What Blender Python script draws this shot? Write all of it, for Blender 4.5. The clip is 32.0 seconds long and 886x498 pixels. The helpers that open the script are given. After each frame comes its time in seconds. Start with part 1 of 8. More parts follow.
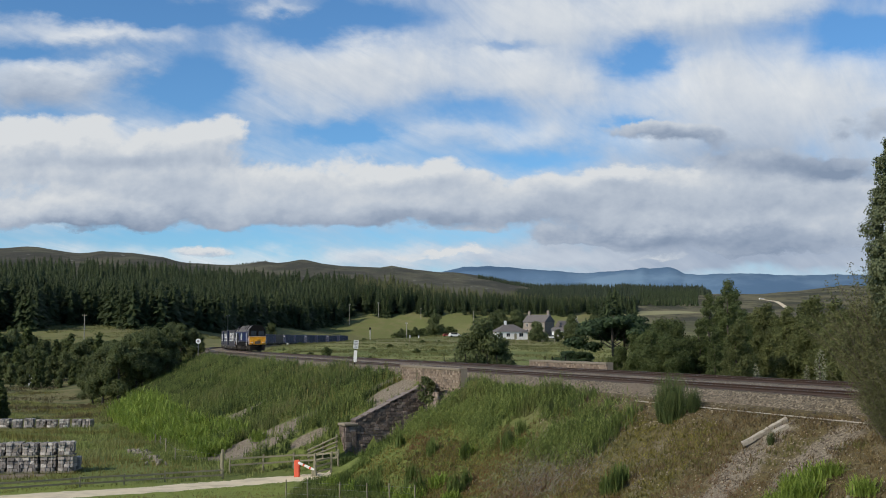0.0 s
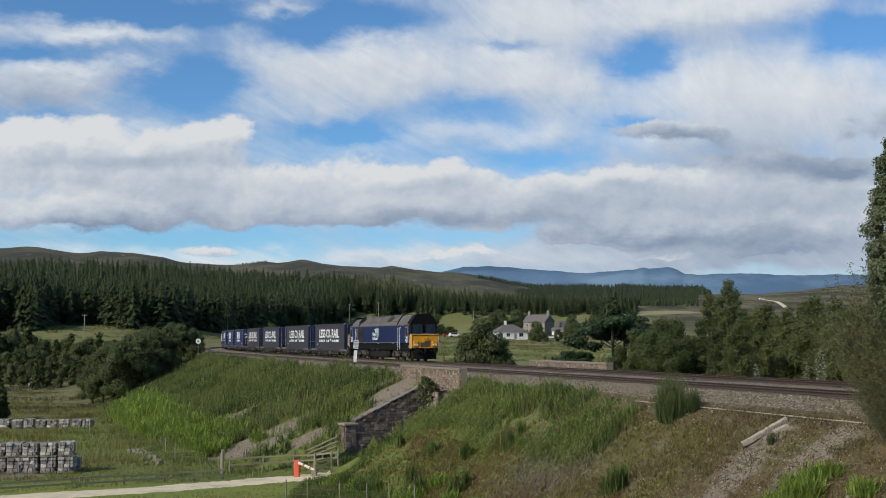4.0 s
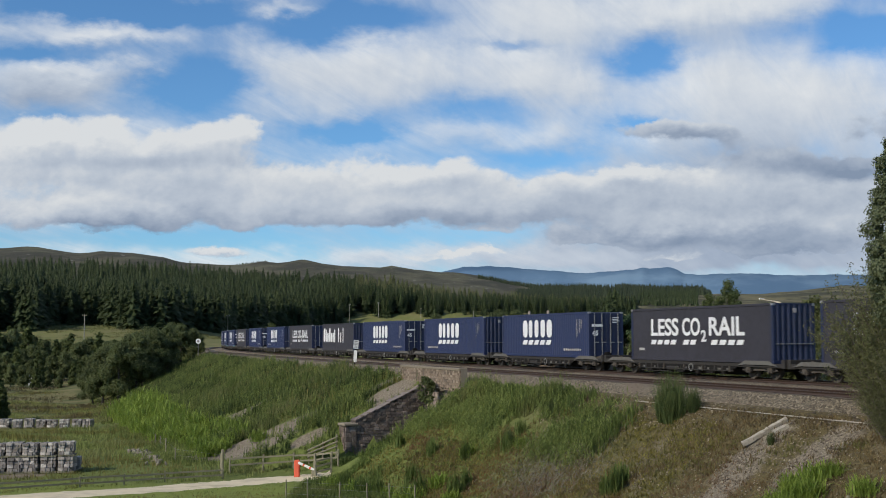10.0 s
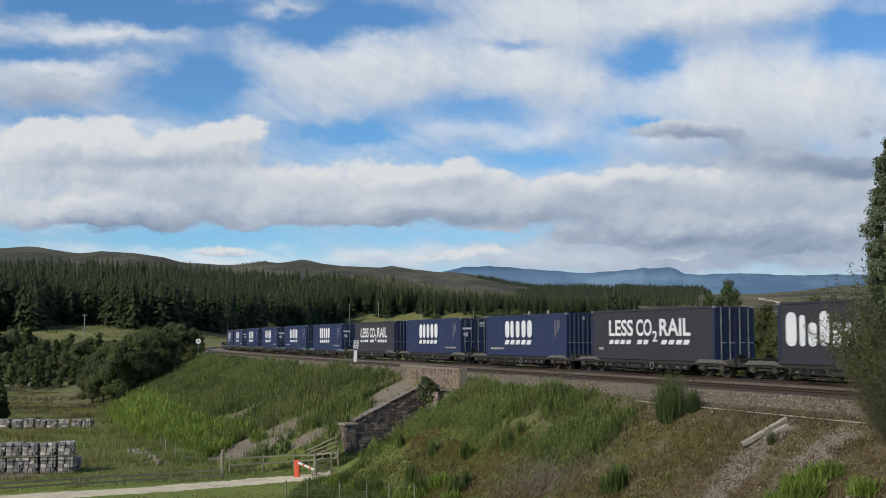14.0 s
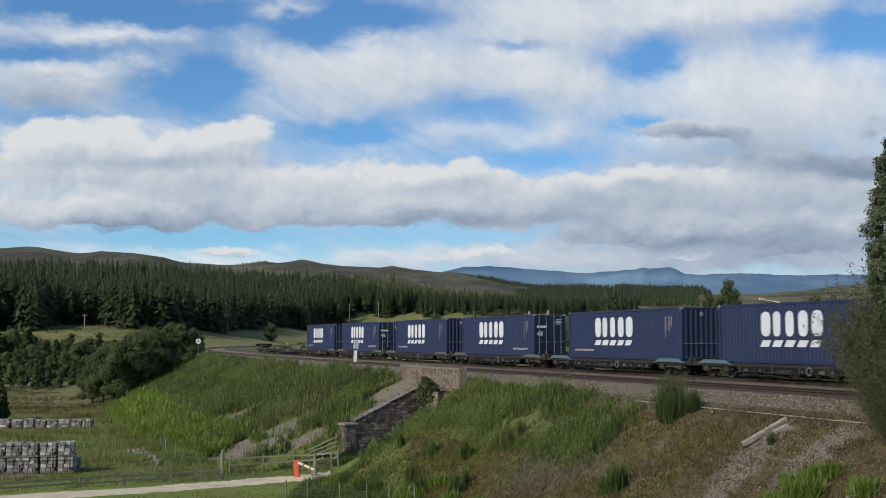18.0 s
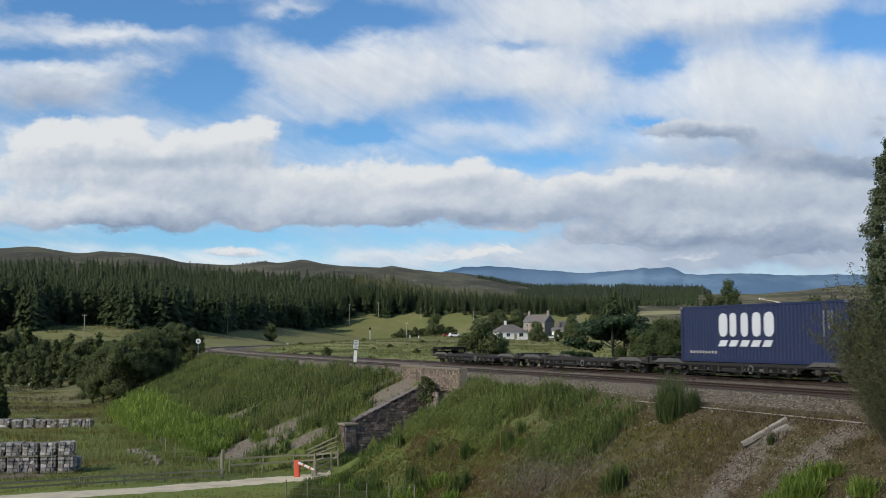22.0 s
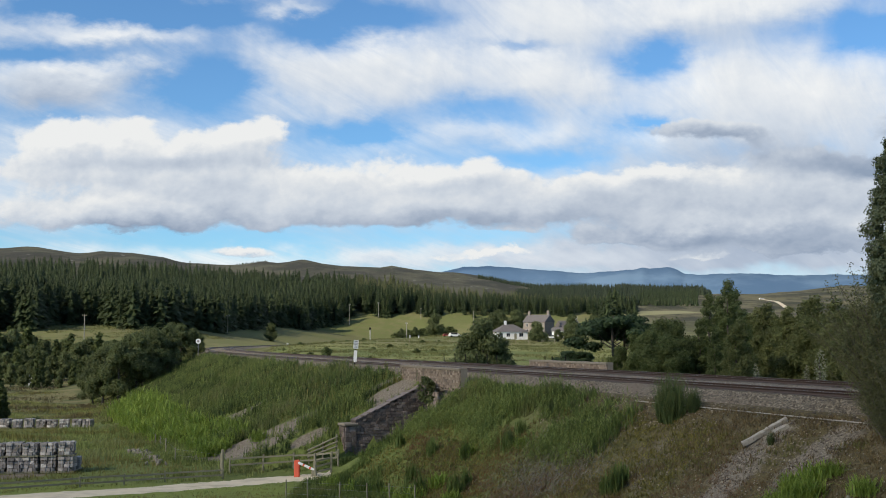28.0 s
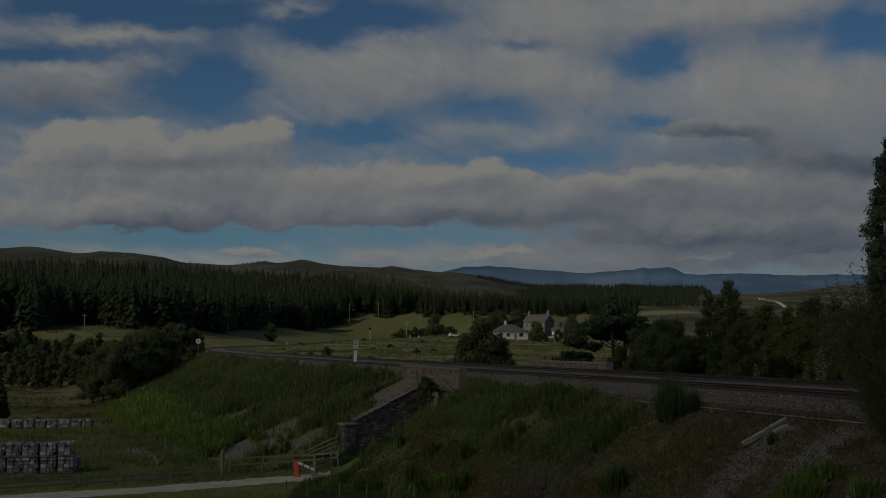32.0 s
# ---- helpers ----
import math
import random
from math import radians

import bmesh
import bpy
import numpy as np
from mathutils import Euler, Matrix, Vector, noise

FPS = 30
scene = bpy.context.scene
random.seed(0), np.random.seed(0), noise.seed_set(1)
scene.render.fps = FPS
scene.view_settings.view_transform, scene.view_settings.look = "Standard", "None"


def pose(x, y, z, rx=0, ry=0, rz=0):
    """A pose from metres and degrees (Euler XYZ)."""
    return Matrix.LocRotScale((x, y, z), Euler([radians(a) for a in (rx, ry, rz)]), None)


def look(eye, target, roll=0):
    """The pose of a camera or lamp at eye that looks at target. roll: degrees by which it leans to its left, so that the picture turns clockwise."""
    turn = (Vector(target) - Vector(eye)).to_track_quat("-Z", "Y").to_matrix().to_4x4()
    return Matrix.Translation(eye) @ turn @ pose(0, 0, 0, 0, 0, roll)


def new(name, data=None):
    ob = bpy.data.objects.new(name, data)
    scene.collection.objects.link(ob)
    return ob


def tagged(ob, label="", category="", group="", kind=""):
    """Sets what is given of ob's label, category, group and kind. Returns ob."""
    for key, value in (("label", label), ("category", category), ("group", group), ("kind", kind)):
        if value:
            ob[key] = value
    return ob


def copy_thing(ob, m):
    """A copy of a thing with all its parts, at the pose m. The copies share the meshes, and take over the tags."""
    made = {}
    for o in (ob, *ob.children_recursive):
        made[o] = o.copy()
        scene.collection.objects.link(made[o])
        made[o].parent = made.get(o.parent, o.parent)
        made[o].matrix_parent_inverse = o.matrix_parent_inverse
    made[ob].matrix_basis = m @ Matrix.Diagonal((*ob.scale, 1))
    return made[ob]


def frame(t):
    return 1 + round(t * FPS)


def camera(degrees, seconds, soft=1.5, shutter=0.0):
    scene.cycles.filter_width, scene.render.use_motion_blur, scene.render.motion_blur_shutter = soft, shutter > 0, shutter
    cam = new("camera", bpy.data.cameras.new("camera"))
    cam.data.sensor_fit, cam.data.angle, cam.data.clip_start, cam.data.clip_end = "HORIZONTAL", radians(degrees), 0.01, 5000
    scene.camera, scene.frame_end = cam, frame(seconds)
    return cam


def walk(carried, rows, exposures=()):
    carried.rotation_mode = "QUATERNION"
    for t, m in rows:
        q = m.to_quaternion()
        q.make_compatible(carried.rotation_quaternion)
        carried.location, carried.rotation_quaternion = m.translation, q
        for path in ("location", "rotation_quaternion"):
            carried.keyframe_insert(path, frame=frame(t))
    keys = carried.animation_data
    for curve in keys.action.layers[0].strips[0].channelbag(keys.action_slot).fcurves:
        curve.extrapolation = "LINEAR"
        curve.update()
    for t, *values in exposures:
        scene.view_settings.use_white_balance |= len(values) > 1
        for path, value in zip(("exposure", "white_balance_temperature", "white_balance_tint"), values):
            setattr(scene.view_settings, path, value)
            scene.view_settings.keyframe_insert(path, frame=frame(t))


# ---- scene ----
# A fixed camera on a tripod, 2 m above rail level, looking over a double-track line on an embankment.
cam = camera(41.58, 32.0, soft=0.96, shutter=0.2)
VIEW = pose(0, 0, 2.075, 94.356, 0, 0)
walk(cam, [(0.0, VIEW), (32.0, VIEW)],
     exposures=[(0.0, 0.0, 6500, 10), (12.0, 0.0, 6500, 10), (17.0, 0.03, 6500, 10), (22.5, 0.12, 6500, 10), (24.0, 0.20, 6650, 10), (25.0, 0.23, 6750, 10), (27.0, 0.25, 6750, 10), (28.0, 0.27, 6750, 10),
                (29.0, 0.30, 6750, 10), (30.0, 0.30, 6750, 10), (30.4, 0.22, 6780, 10), (31.0, -0.37, 6870, 10), (31.5, -1.10, 6950, 10), (32.0, -1.98, 7030, 10)])

# ---- world and sun ----
SUN_FROM = Vector((-0.66, -0.52, 0.56)).normalized()
world = bpy.data.worlds.new("sky")
scene.world = world
world.use_nodes = True
wn = world.node_tree
wn.nodes.clear()
w_out = wn.nodes.new("ShaderNodeOutputWorld")
w_bg = wn.nodes.new("ShaderNodeBackground")
w_sky = wn.nodes.new("ShaderNodeTexSky")
w_sky.sky_type = "NISHITA"
w_sky.sun_disc = False
w_sky.sun_elevation = math.asin(SUN_FROM.z)
w_sky.sun_rotation = math.atan2(SUN_FROM.x, SUN_FROM.y)
w_sky.air_density, w_sky.dust_density, w_sky.ozone_density = 1.0, 0.35, 3.5
w_sky.altitude = 600
w_bg.inputs["Strength"].default_value = 0.10
w_tint = wn.nodes.new("ShaderNodeMix")
w_tint.data_type, w_tint.blend_type = "RGBA", "MULTIPLY"
w_tint.inputs["Factor"].default_value = 1.0
w_tint.inputs[7].default_value = (0.68, 1.01, 1.22, 1)
wn.links.new(w_sky.outputs[0], w_tint.inputs[6])
wn.links.new(w_tint.outputs[2], w_bg.inputs["Color"])
wn.links.new(w_bg.outputs[0], w_out.inputs["Surface"])

sun_data = bpy.data.lights.new("sun", "SUN")
sun_data.energy, sun_data.angle, sun_data.color = 4.15, radians(0.6), (1.0, 0.91, 0.77)
sun = new("sun", sun_data)
sun.matrix_world = look(SUN_FROM * 900, (0, 0, 0))


# ---- materials ----
class Nodes:
    """A small builder of node trees."""

    def __init__(self, name):
        self.m = bpy.data.materials.new(name)
        self.m.use_nodes = True
        self.t = self.m.node_tree
        self.t.nodes.clear()
        self.out = self.t.nodes.new("ShaderNodeOutputMaterial")

    def node(self, kind, **props):
        n = self.t.nodes.new(kind)
        for k, v in props.items():
            setattr(n, k, v)
        return n

    def put(self, socket, value):
        if isinstance(value, (int, float)):
            socket.default_value = value
        elif isinstance(value, (tuple, list)):
            socket.default_value = (*value, 1.0) if len(value) == 3 and len(socket.default_value) == 4 else value
        else:
            self.t.links.new(value, socket)

    def math(self, op, a, b=0.0, c=0.0, clamp=False):
        n = self.node("ShaderNodeMath", operation=op, use_clamp=clamp)
        for i, v in enumerate((a, b, c)):
            self.put(n.inputs[i], v)
        return n.outputs[0]

    def coords(self, which="Object"):
        return self.node("ShaderNodeTexCoord").outputs[which]

    def place(self):
        return self.node("ShaderNodeNewGeometry").outputs["Position"]

    def xyz(self, v):
        n = self.node("ShaderNodeSeparateXYZ")
        self.put(n.inputs[0], v)
        return n.outputs

    def vec(self, x, y, z=0.0):
        n = self.node("ShaderNodeCombineXYZ")
        for i, v in enumerate((x, y, z)):
            self.put(n.inputs[i], v)
        return n.outputs[0]

    def scaled(self, v, s):
        n = self.node("ShaderNodeVectorMath", operation="MULTIPLY")
        self.put(n.inputs[0], v)
        n.inputs[1].default_value = s
        return n.outputs[0]

    def noise(self, v, scale, detail=4.0, rough=0.55, distort=0.0):
        n = self.node("ShaderNodeTexNoise")
        self.put(n.inputs["Vector"], v)
        n.inputs["Scale"].default_value = scale
        n.inputs["Detail"].default_value = detail
        n.inputs["Roughness"].default_value = rough
        n.inputs["Distortion"].default_value = distort
        return n.outputs[0]

    def ramp(self, v, stops, mode="LINEAR"):
        n = self.node("ShaderNodeValToRGB")
        n.color_ramp.interpolation = mode
        els = n.color_ramp.elements
        while len(els) < len(stops):
            els.new(0.5)
        for e, (p, c) in zip(els, stops):
            e.position = p
            e.color = (*c, 1) if isinstance(c, tuple) else (c, c, c, 1)
        self.put(n.inputs[0], v)
        return n.outputs[0]

    def step(self, v, lo, hi):
        n = self.node("ShaderNodeMapRange", interpolation_type="SMOOTHSTEP")
        self.put(n.inputs[0], v)
        n.inputs[1].default_value, n.inputs[2].default_value = lo, hi
        return n.outputs[0]

    def mix(self, f, a, b, blend="MIX"):
        n = self.node("ShaderNodeMix", data_type="RGBA", blend_type=blend)
        self.put(n.inputs["Factor"], f)
        ins = [i for i in n.inputs if i.type == "RGBA"]
        self.put(ins[0], a)
        self.put(ins[1], b)
        return [o for o in n.outputs if o.type == "RGBA"][0]

    def rand(self):
        return self.node("ShaderNodeObjectInfo").outputs["Random"]

    def island(self):
        return self.node("ShaderNodeNewGeometry").outputs["Random Per Island"]

    def bump(self, h, strength, dist=0.02):
        n = self.node("ShaderNodeBump")
        n.inputs["Strength"].default_value = strength
        n.inputs["Distance"].default_value = dist
        self.put(n.inputs["Height"], h)
        return n.outputs[0]

    def bsdf(self, color, rough=0.7, metal=0.0, bump=None, spec=0.5, emit=None, emit_strength=0.0, trans=0.0):
        n = self.node("ShaderNodeBsdfPrincipled")
        self.put(n.inputs["Base Color"], color)
        self.put(n.inputs["Roughness"], rough)
        self.put(n.inputs["Metallic"], metal)
        n.inputs["Specular IOR Level"].default_value = spec
        n.inputs["Transmission Weight"].default_value = trans
        if bump is not None:
            self.put(n.inputs["Normal"], bump)
        if emit is not None:
            self.put(n.inputs["Emission Color"], emit)
            n.inputs["Emission Strength"].default_value = emit_strength
        return n.outputs[0]

    def done(self, shader):
        self.t.links.new(shader, self.out.inputs["Surface"])
        return self.m


def worn(name, color, rough=0.6, metal=0.0, dirt=(0.06, 0.05, 0.04), amount=0.35, grain=6.0, spec=0.5):
    """A painted or bare surface with broad stains and fine grain."""
    n = Nodes(name)
    v = n.coords()
    big = n.noise(v, 0.7, 5, 0.6)
    fine = n.noise(v, grain, 4, 0.6)
    f = n.math("MULTIPLY", n.step(n.math("MULTIPLY_ADD", fine, 0.4, n.math("MULTIPLY", big, 0.6)), 0.42, 0.72), amount)
    c = n.mix(f, color, dirt)
    c = n.mix(n.math("MULTIPLY", n.rand(), 0.18), c, tuple(x * 0.7 for x in color))
    return n.done(n.bsdf(c, n.math("MULTIPLY_ADD", fine, 0.25, rough - 0.12), metal, n.bump(fine, 0.15, 0.01), spec))


def leafy(name, dark, light, dry=None, trans=0.35, tuft=0.25):
    """Leaves and blades: the tone differs from leaf to leaf and over the plant."""
    n = Nodes(name)
    r = n.island()
    patch = n.noise(n.place(), 0.22, 3, 0.6)
    c = n.mix(n.math("MULTIPLY_ADD", r, 0.7, n.math("MULTIPLY_ADD", patch, 0.9, -0.3), clamp=True), dark, light)
    c = n.mix(n.math("MULTIPLY", n.step(n.noise(n.place(), 2.6, 3, 0.6), 0.44, 0.62), tuft), c, tuple(0.5 * x for x in dark))
    if dry:
        c = n.mix(n.math("MULTIPLY", n.step(n.noise(n.place(), 0.13, 4, 0.6), 0.48, 0.66), 0.75), c, dry)
    c = n.mix(n.math("MULTIPLY", n.rand(), 0.35), c, tuple(x * 0.55 for x in dark))
    d = n.bsdf(c, 0.65, spec=0.25)
    t = n.node("ShaderNodeBsdfTranslucent")
    n.put(t.inputs["Color"], c)
    m = n.node("ShaderNodeMixShader")
    m.inputs[0].default_value = trans
    n.t.links.new(d, m.inputs[1])
    n.t.links.new(t.outputs[0], m.inputs[2])
    return n.done(m.outputs[0])


def ballast_material():
    n = Nodes("ballast")
    p = n.place()
    vor = n.node("ShaderNodeTexVoronoi")
    n.put(vor.inputs["Vector"], p)
    vor.inputs["Scale"].default_value = 13.0
    stone = n.xyz(vor.outputs["Color"])[0]
    c = n.ramp(stone, [(0.0, (0.058, 0.046, 0.030)), (0.55, (0.150, 0.122, 0.080)), (1.0, (0.29, 0.24, 0.165))])
    c = n.mix(n.step(n.noise(p, 0.35, 4), 0.45, 0.7), c, (0.16, 0.122, 0.085))
    return n.done(n.bsdf(c, 0.9, bump=n.bump(vor.outputs["Distance"], 0.9, 0.06)))


def ground_material():
    """Grass, dry slope, moor and field, by the place alone."""
    n = Nodes("ground_cover")
    p = n.place()
    x, y, z = n.xyz(p)
    big = n.noise(p, 0.022, 5, 0.6)
    mid = n.noise(p, 0.18, 5, 0.6)
    fine = n.noise(p, 2.2, 5, 0.65)
    grit = n.noise(p, 7.0, 6, 0.75)
    grass = n.mix(mid, (0.075, 0.100, 0.026), (0.150, 0.178, 0.048))
    grass = n.mix(n.step(fine, 0.45, 0.75), grass, (0.165, 0.190, 0.056))
    # mown strip below the gravel way
    lawn = n.math("MULTIPLY", n.math("SUBTRACT", 1.0, n.step(y, 71.0, 75.0)), n.math("SUBTRACT", 1.0, n.step(x, -10.0, -8.0)))
    grass = n.mix(lawn, grass, n.mix(fine, (0.12, 0.155, 0.030), (0.21, 0.245, 0.060)))
    dry = n.mix(n.step(grit, 0.35, 0.7), (0.060, 0.046, 0.025), (0.165, 0.125, 0.062))
    soil = n.mix(n.step(grit, 0.35, 0.68), (0.076, 0.060, 0.042), n.mix(mid, (0.235, 0.190, 0.132), (0.19, 0.162, 0.118)))
    # bare and dry ground towards the near end of the embankment
    slope = n.math("MULTIPLY", n.step(n.math("MULTIPLY_ADD", mid, 14.0, x), 8.5, 17.0), n.math("SUBTRACT", 1.0, n.step(y, 66.0, 80.0)))
    c = n.mix(n.math("MULTIPLY", slope, 0.9), grass, n.mix(n.step(n.math("MULTIPLY_ADD", fine, 0.35, mid), 0.68, 0.82), dry, soil))
    # worn gullies down the face of the bank
    gully = 0.0
    for gx, gy, r in BARE:
        a = n.math("MULTIPLY_ADD", n.math("SUBTRACT", x, gx), -0.935, n.math("MULTIPLY", n.math("SUBTRACT", y, gy), -0.355))
        b = n.math("MULTIPLY_ADD", n.math("SUBTRACT", x, gx), 0.355, n.math("MULTIPLY", n.math("SUBTRACT", y, gy), -0.935))
        a, b = n.math("MULTIPLY", a, 1 / (r * 1.4)), n.math("MULTIPLY", b, 1 / (r * 0.62))
        gully = n.math("MAXIMUM", gully, n.math("EXPONENT", n.math("MULTIPLY", n.math("MULTIPLY_ADD", a, a, n.math("MULTIPLY", b, b)), -1.0)))
    c = n.mix(n.step(n.math("MULTIPLY_ADD", fine, 0.5, n.math("MULTIPLY_ADD", mid, 0.5, gully)), 0.75, 1.05), c, n.mix(n.step(grit, 0.35, 0.68), (0.11, 0.090, 0.066), n.mix(mid, (0.30, 0.258, 0.195), (0.25, 0.218, 0.168))))
    # rank olive growth on the wet low ground
    wet = n.math("MULTIPLY", n.math("MULTIPLY", n.step(y, 110.0, 150.0), n.math("SUBTRACT", 1.0, n.step(y, 320.0, 420.0))), n.math("SUBTRACT", 1.0, n.step(x, -50.0, -40.0)))
    c = n.mix(n.math("MULTIPLY", wet, 0.85), c, n.mix(n.step(mid, 0.4, 0.62), (0.070, 0.078, 0.030), (0.15, 0.13, 0.062)))
    # hay meadow beyond the line
    field = n.math("MULTIPLY", n.step(y, 130.0, 170.0), n.step(x, -48.0, -30.0))
    c = n.mix(n.math("MULTIPLY", field, 0.85), c, n.mix(n.step(n.math("MULTIPLY_ADD", mid, 0.4, big), 0.58, 0.82), (0.105, 0.13, 0.038), (0.21, 0.215, 0.080)))
    # rushes and rough pasture
    rough = n.math("MULTIPLY", n.step(y, 260.0, 380.0), n.step(mid, 0.42, 0.6))
    c = n.mix(n.math("MULTIPLY", rough, 0.6), c, (0.085, 0.095, 0.03))
    pale = n.math("MULTIPLY", n.step(y, 300.0, 350.0), n.math("MULTIPLY_ADD", n.step(n.math("MULTIPLY_ADD", mid, 0.5, n.math("MULTIPLY", big, 0.5)), 0.42, 0.58), 0.55, 0.35))
    c = n.mix(pale, c, (0.165, 0.158, 0.070))
    # heather moor on the high ground
    moor = n.math("MAXIMUM", n.step(y, 735.0, 860.0), n.math("MULTIPLY", n.step(n.math("MULTIPLY_ADD", mid, 60.0, x), 95.0, 150.0), n.step(y, 300.0, 420.0)))
    long = n.scaled(p, (1.0, 0.22, 1.6))
    heath = n.mix(n.step(n.noise(long, 0.020, 7, 0.68), 0.40, 0.62), (0.044, 0.042, 0.031), (0.094, 0.090, 0.056))
    heath = n.mix(n.math("MULTIPLY", n.step(n.noise(long, 0.045, 5, 0.7), 0.54, 0.66), 0.6), heath, (0.040, 0.050, 0.028))
    heath = n.mix(n.math("MULTIPLY", n.step(n.noise(n.scaled(p, (1.0, 0.3, 1.2)), 0.075, 4, 0.6), 0.66, 0.72), 0.7), heath, (0.25, 0.235, 0.21))
    heath = n.mix(n.math("MULTIPLY", n.step(x, 60.0, 140.0), 0.8), heath, n.mix(n.step(n.noise(n.scaled(p, (1.0, 0.35, 1.0)), 0.034, 7, 0.72), 0.42, 0.58), (0.036, 0.038, 0.022), (0.145, 0.130, 0.070)))
    c = n.mix(moor, c, heath)
    stubble = n.math("MULTIPLY", n.math("MULTIPLY", n.step(x, 92.0, 100.0), n.math("SUBTRACT", 1.0, n.step(x, 140.0, 146.0))), n.math("MULTIPLY", n.step(y, 636.0, 645.0), n.math("SUBTRACT", 1.0, n.step(y, 690.0, 705.0))))
    c = n.mix(stubble, c, (0.24, 0.23, 0.12))
    return n.done(n.bsdf(c, 0.95, bump=n.bump(n.math("MULTIPLY_ADD", grit, 0.35, fine), 0.6, 0.12), spec=0.15))


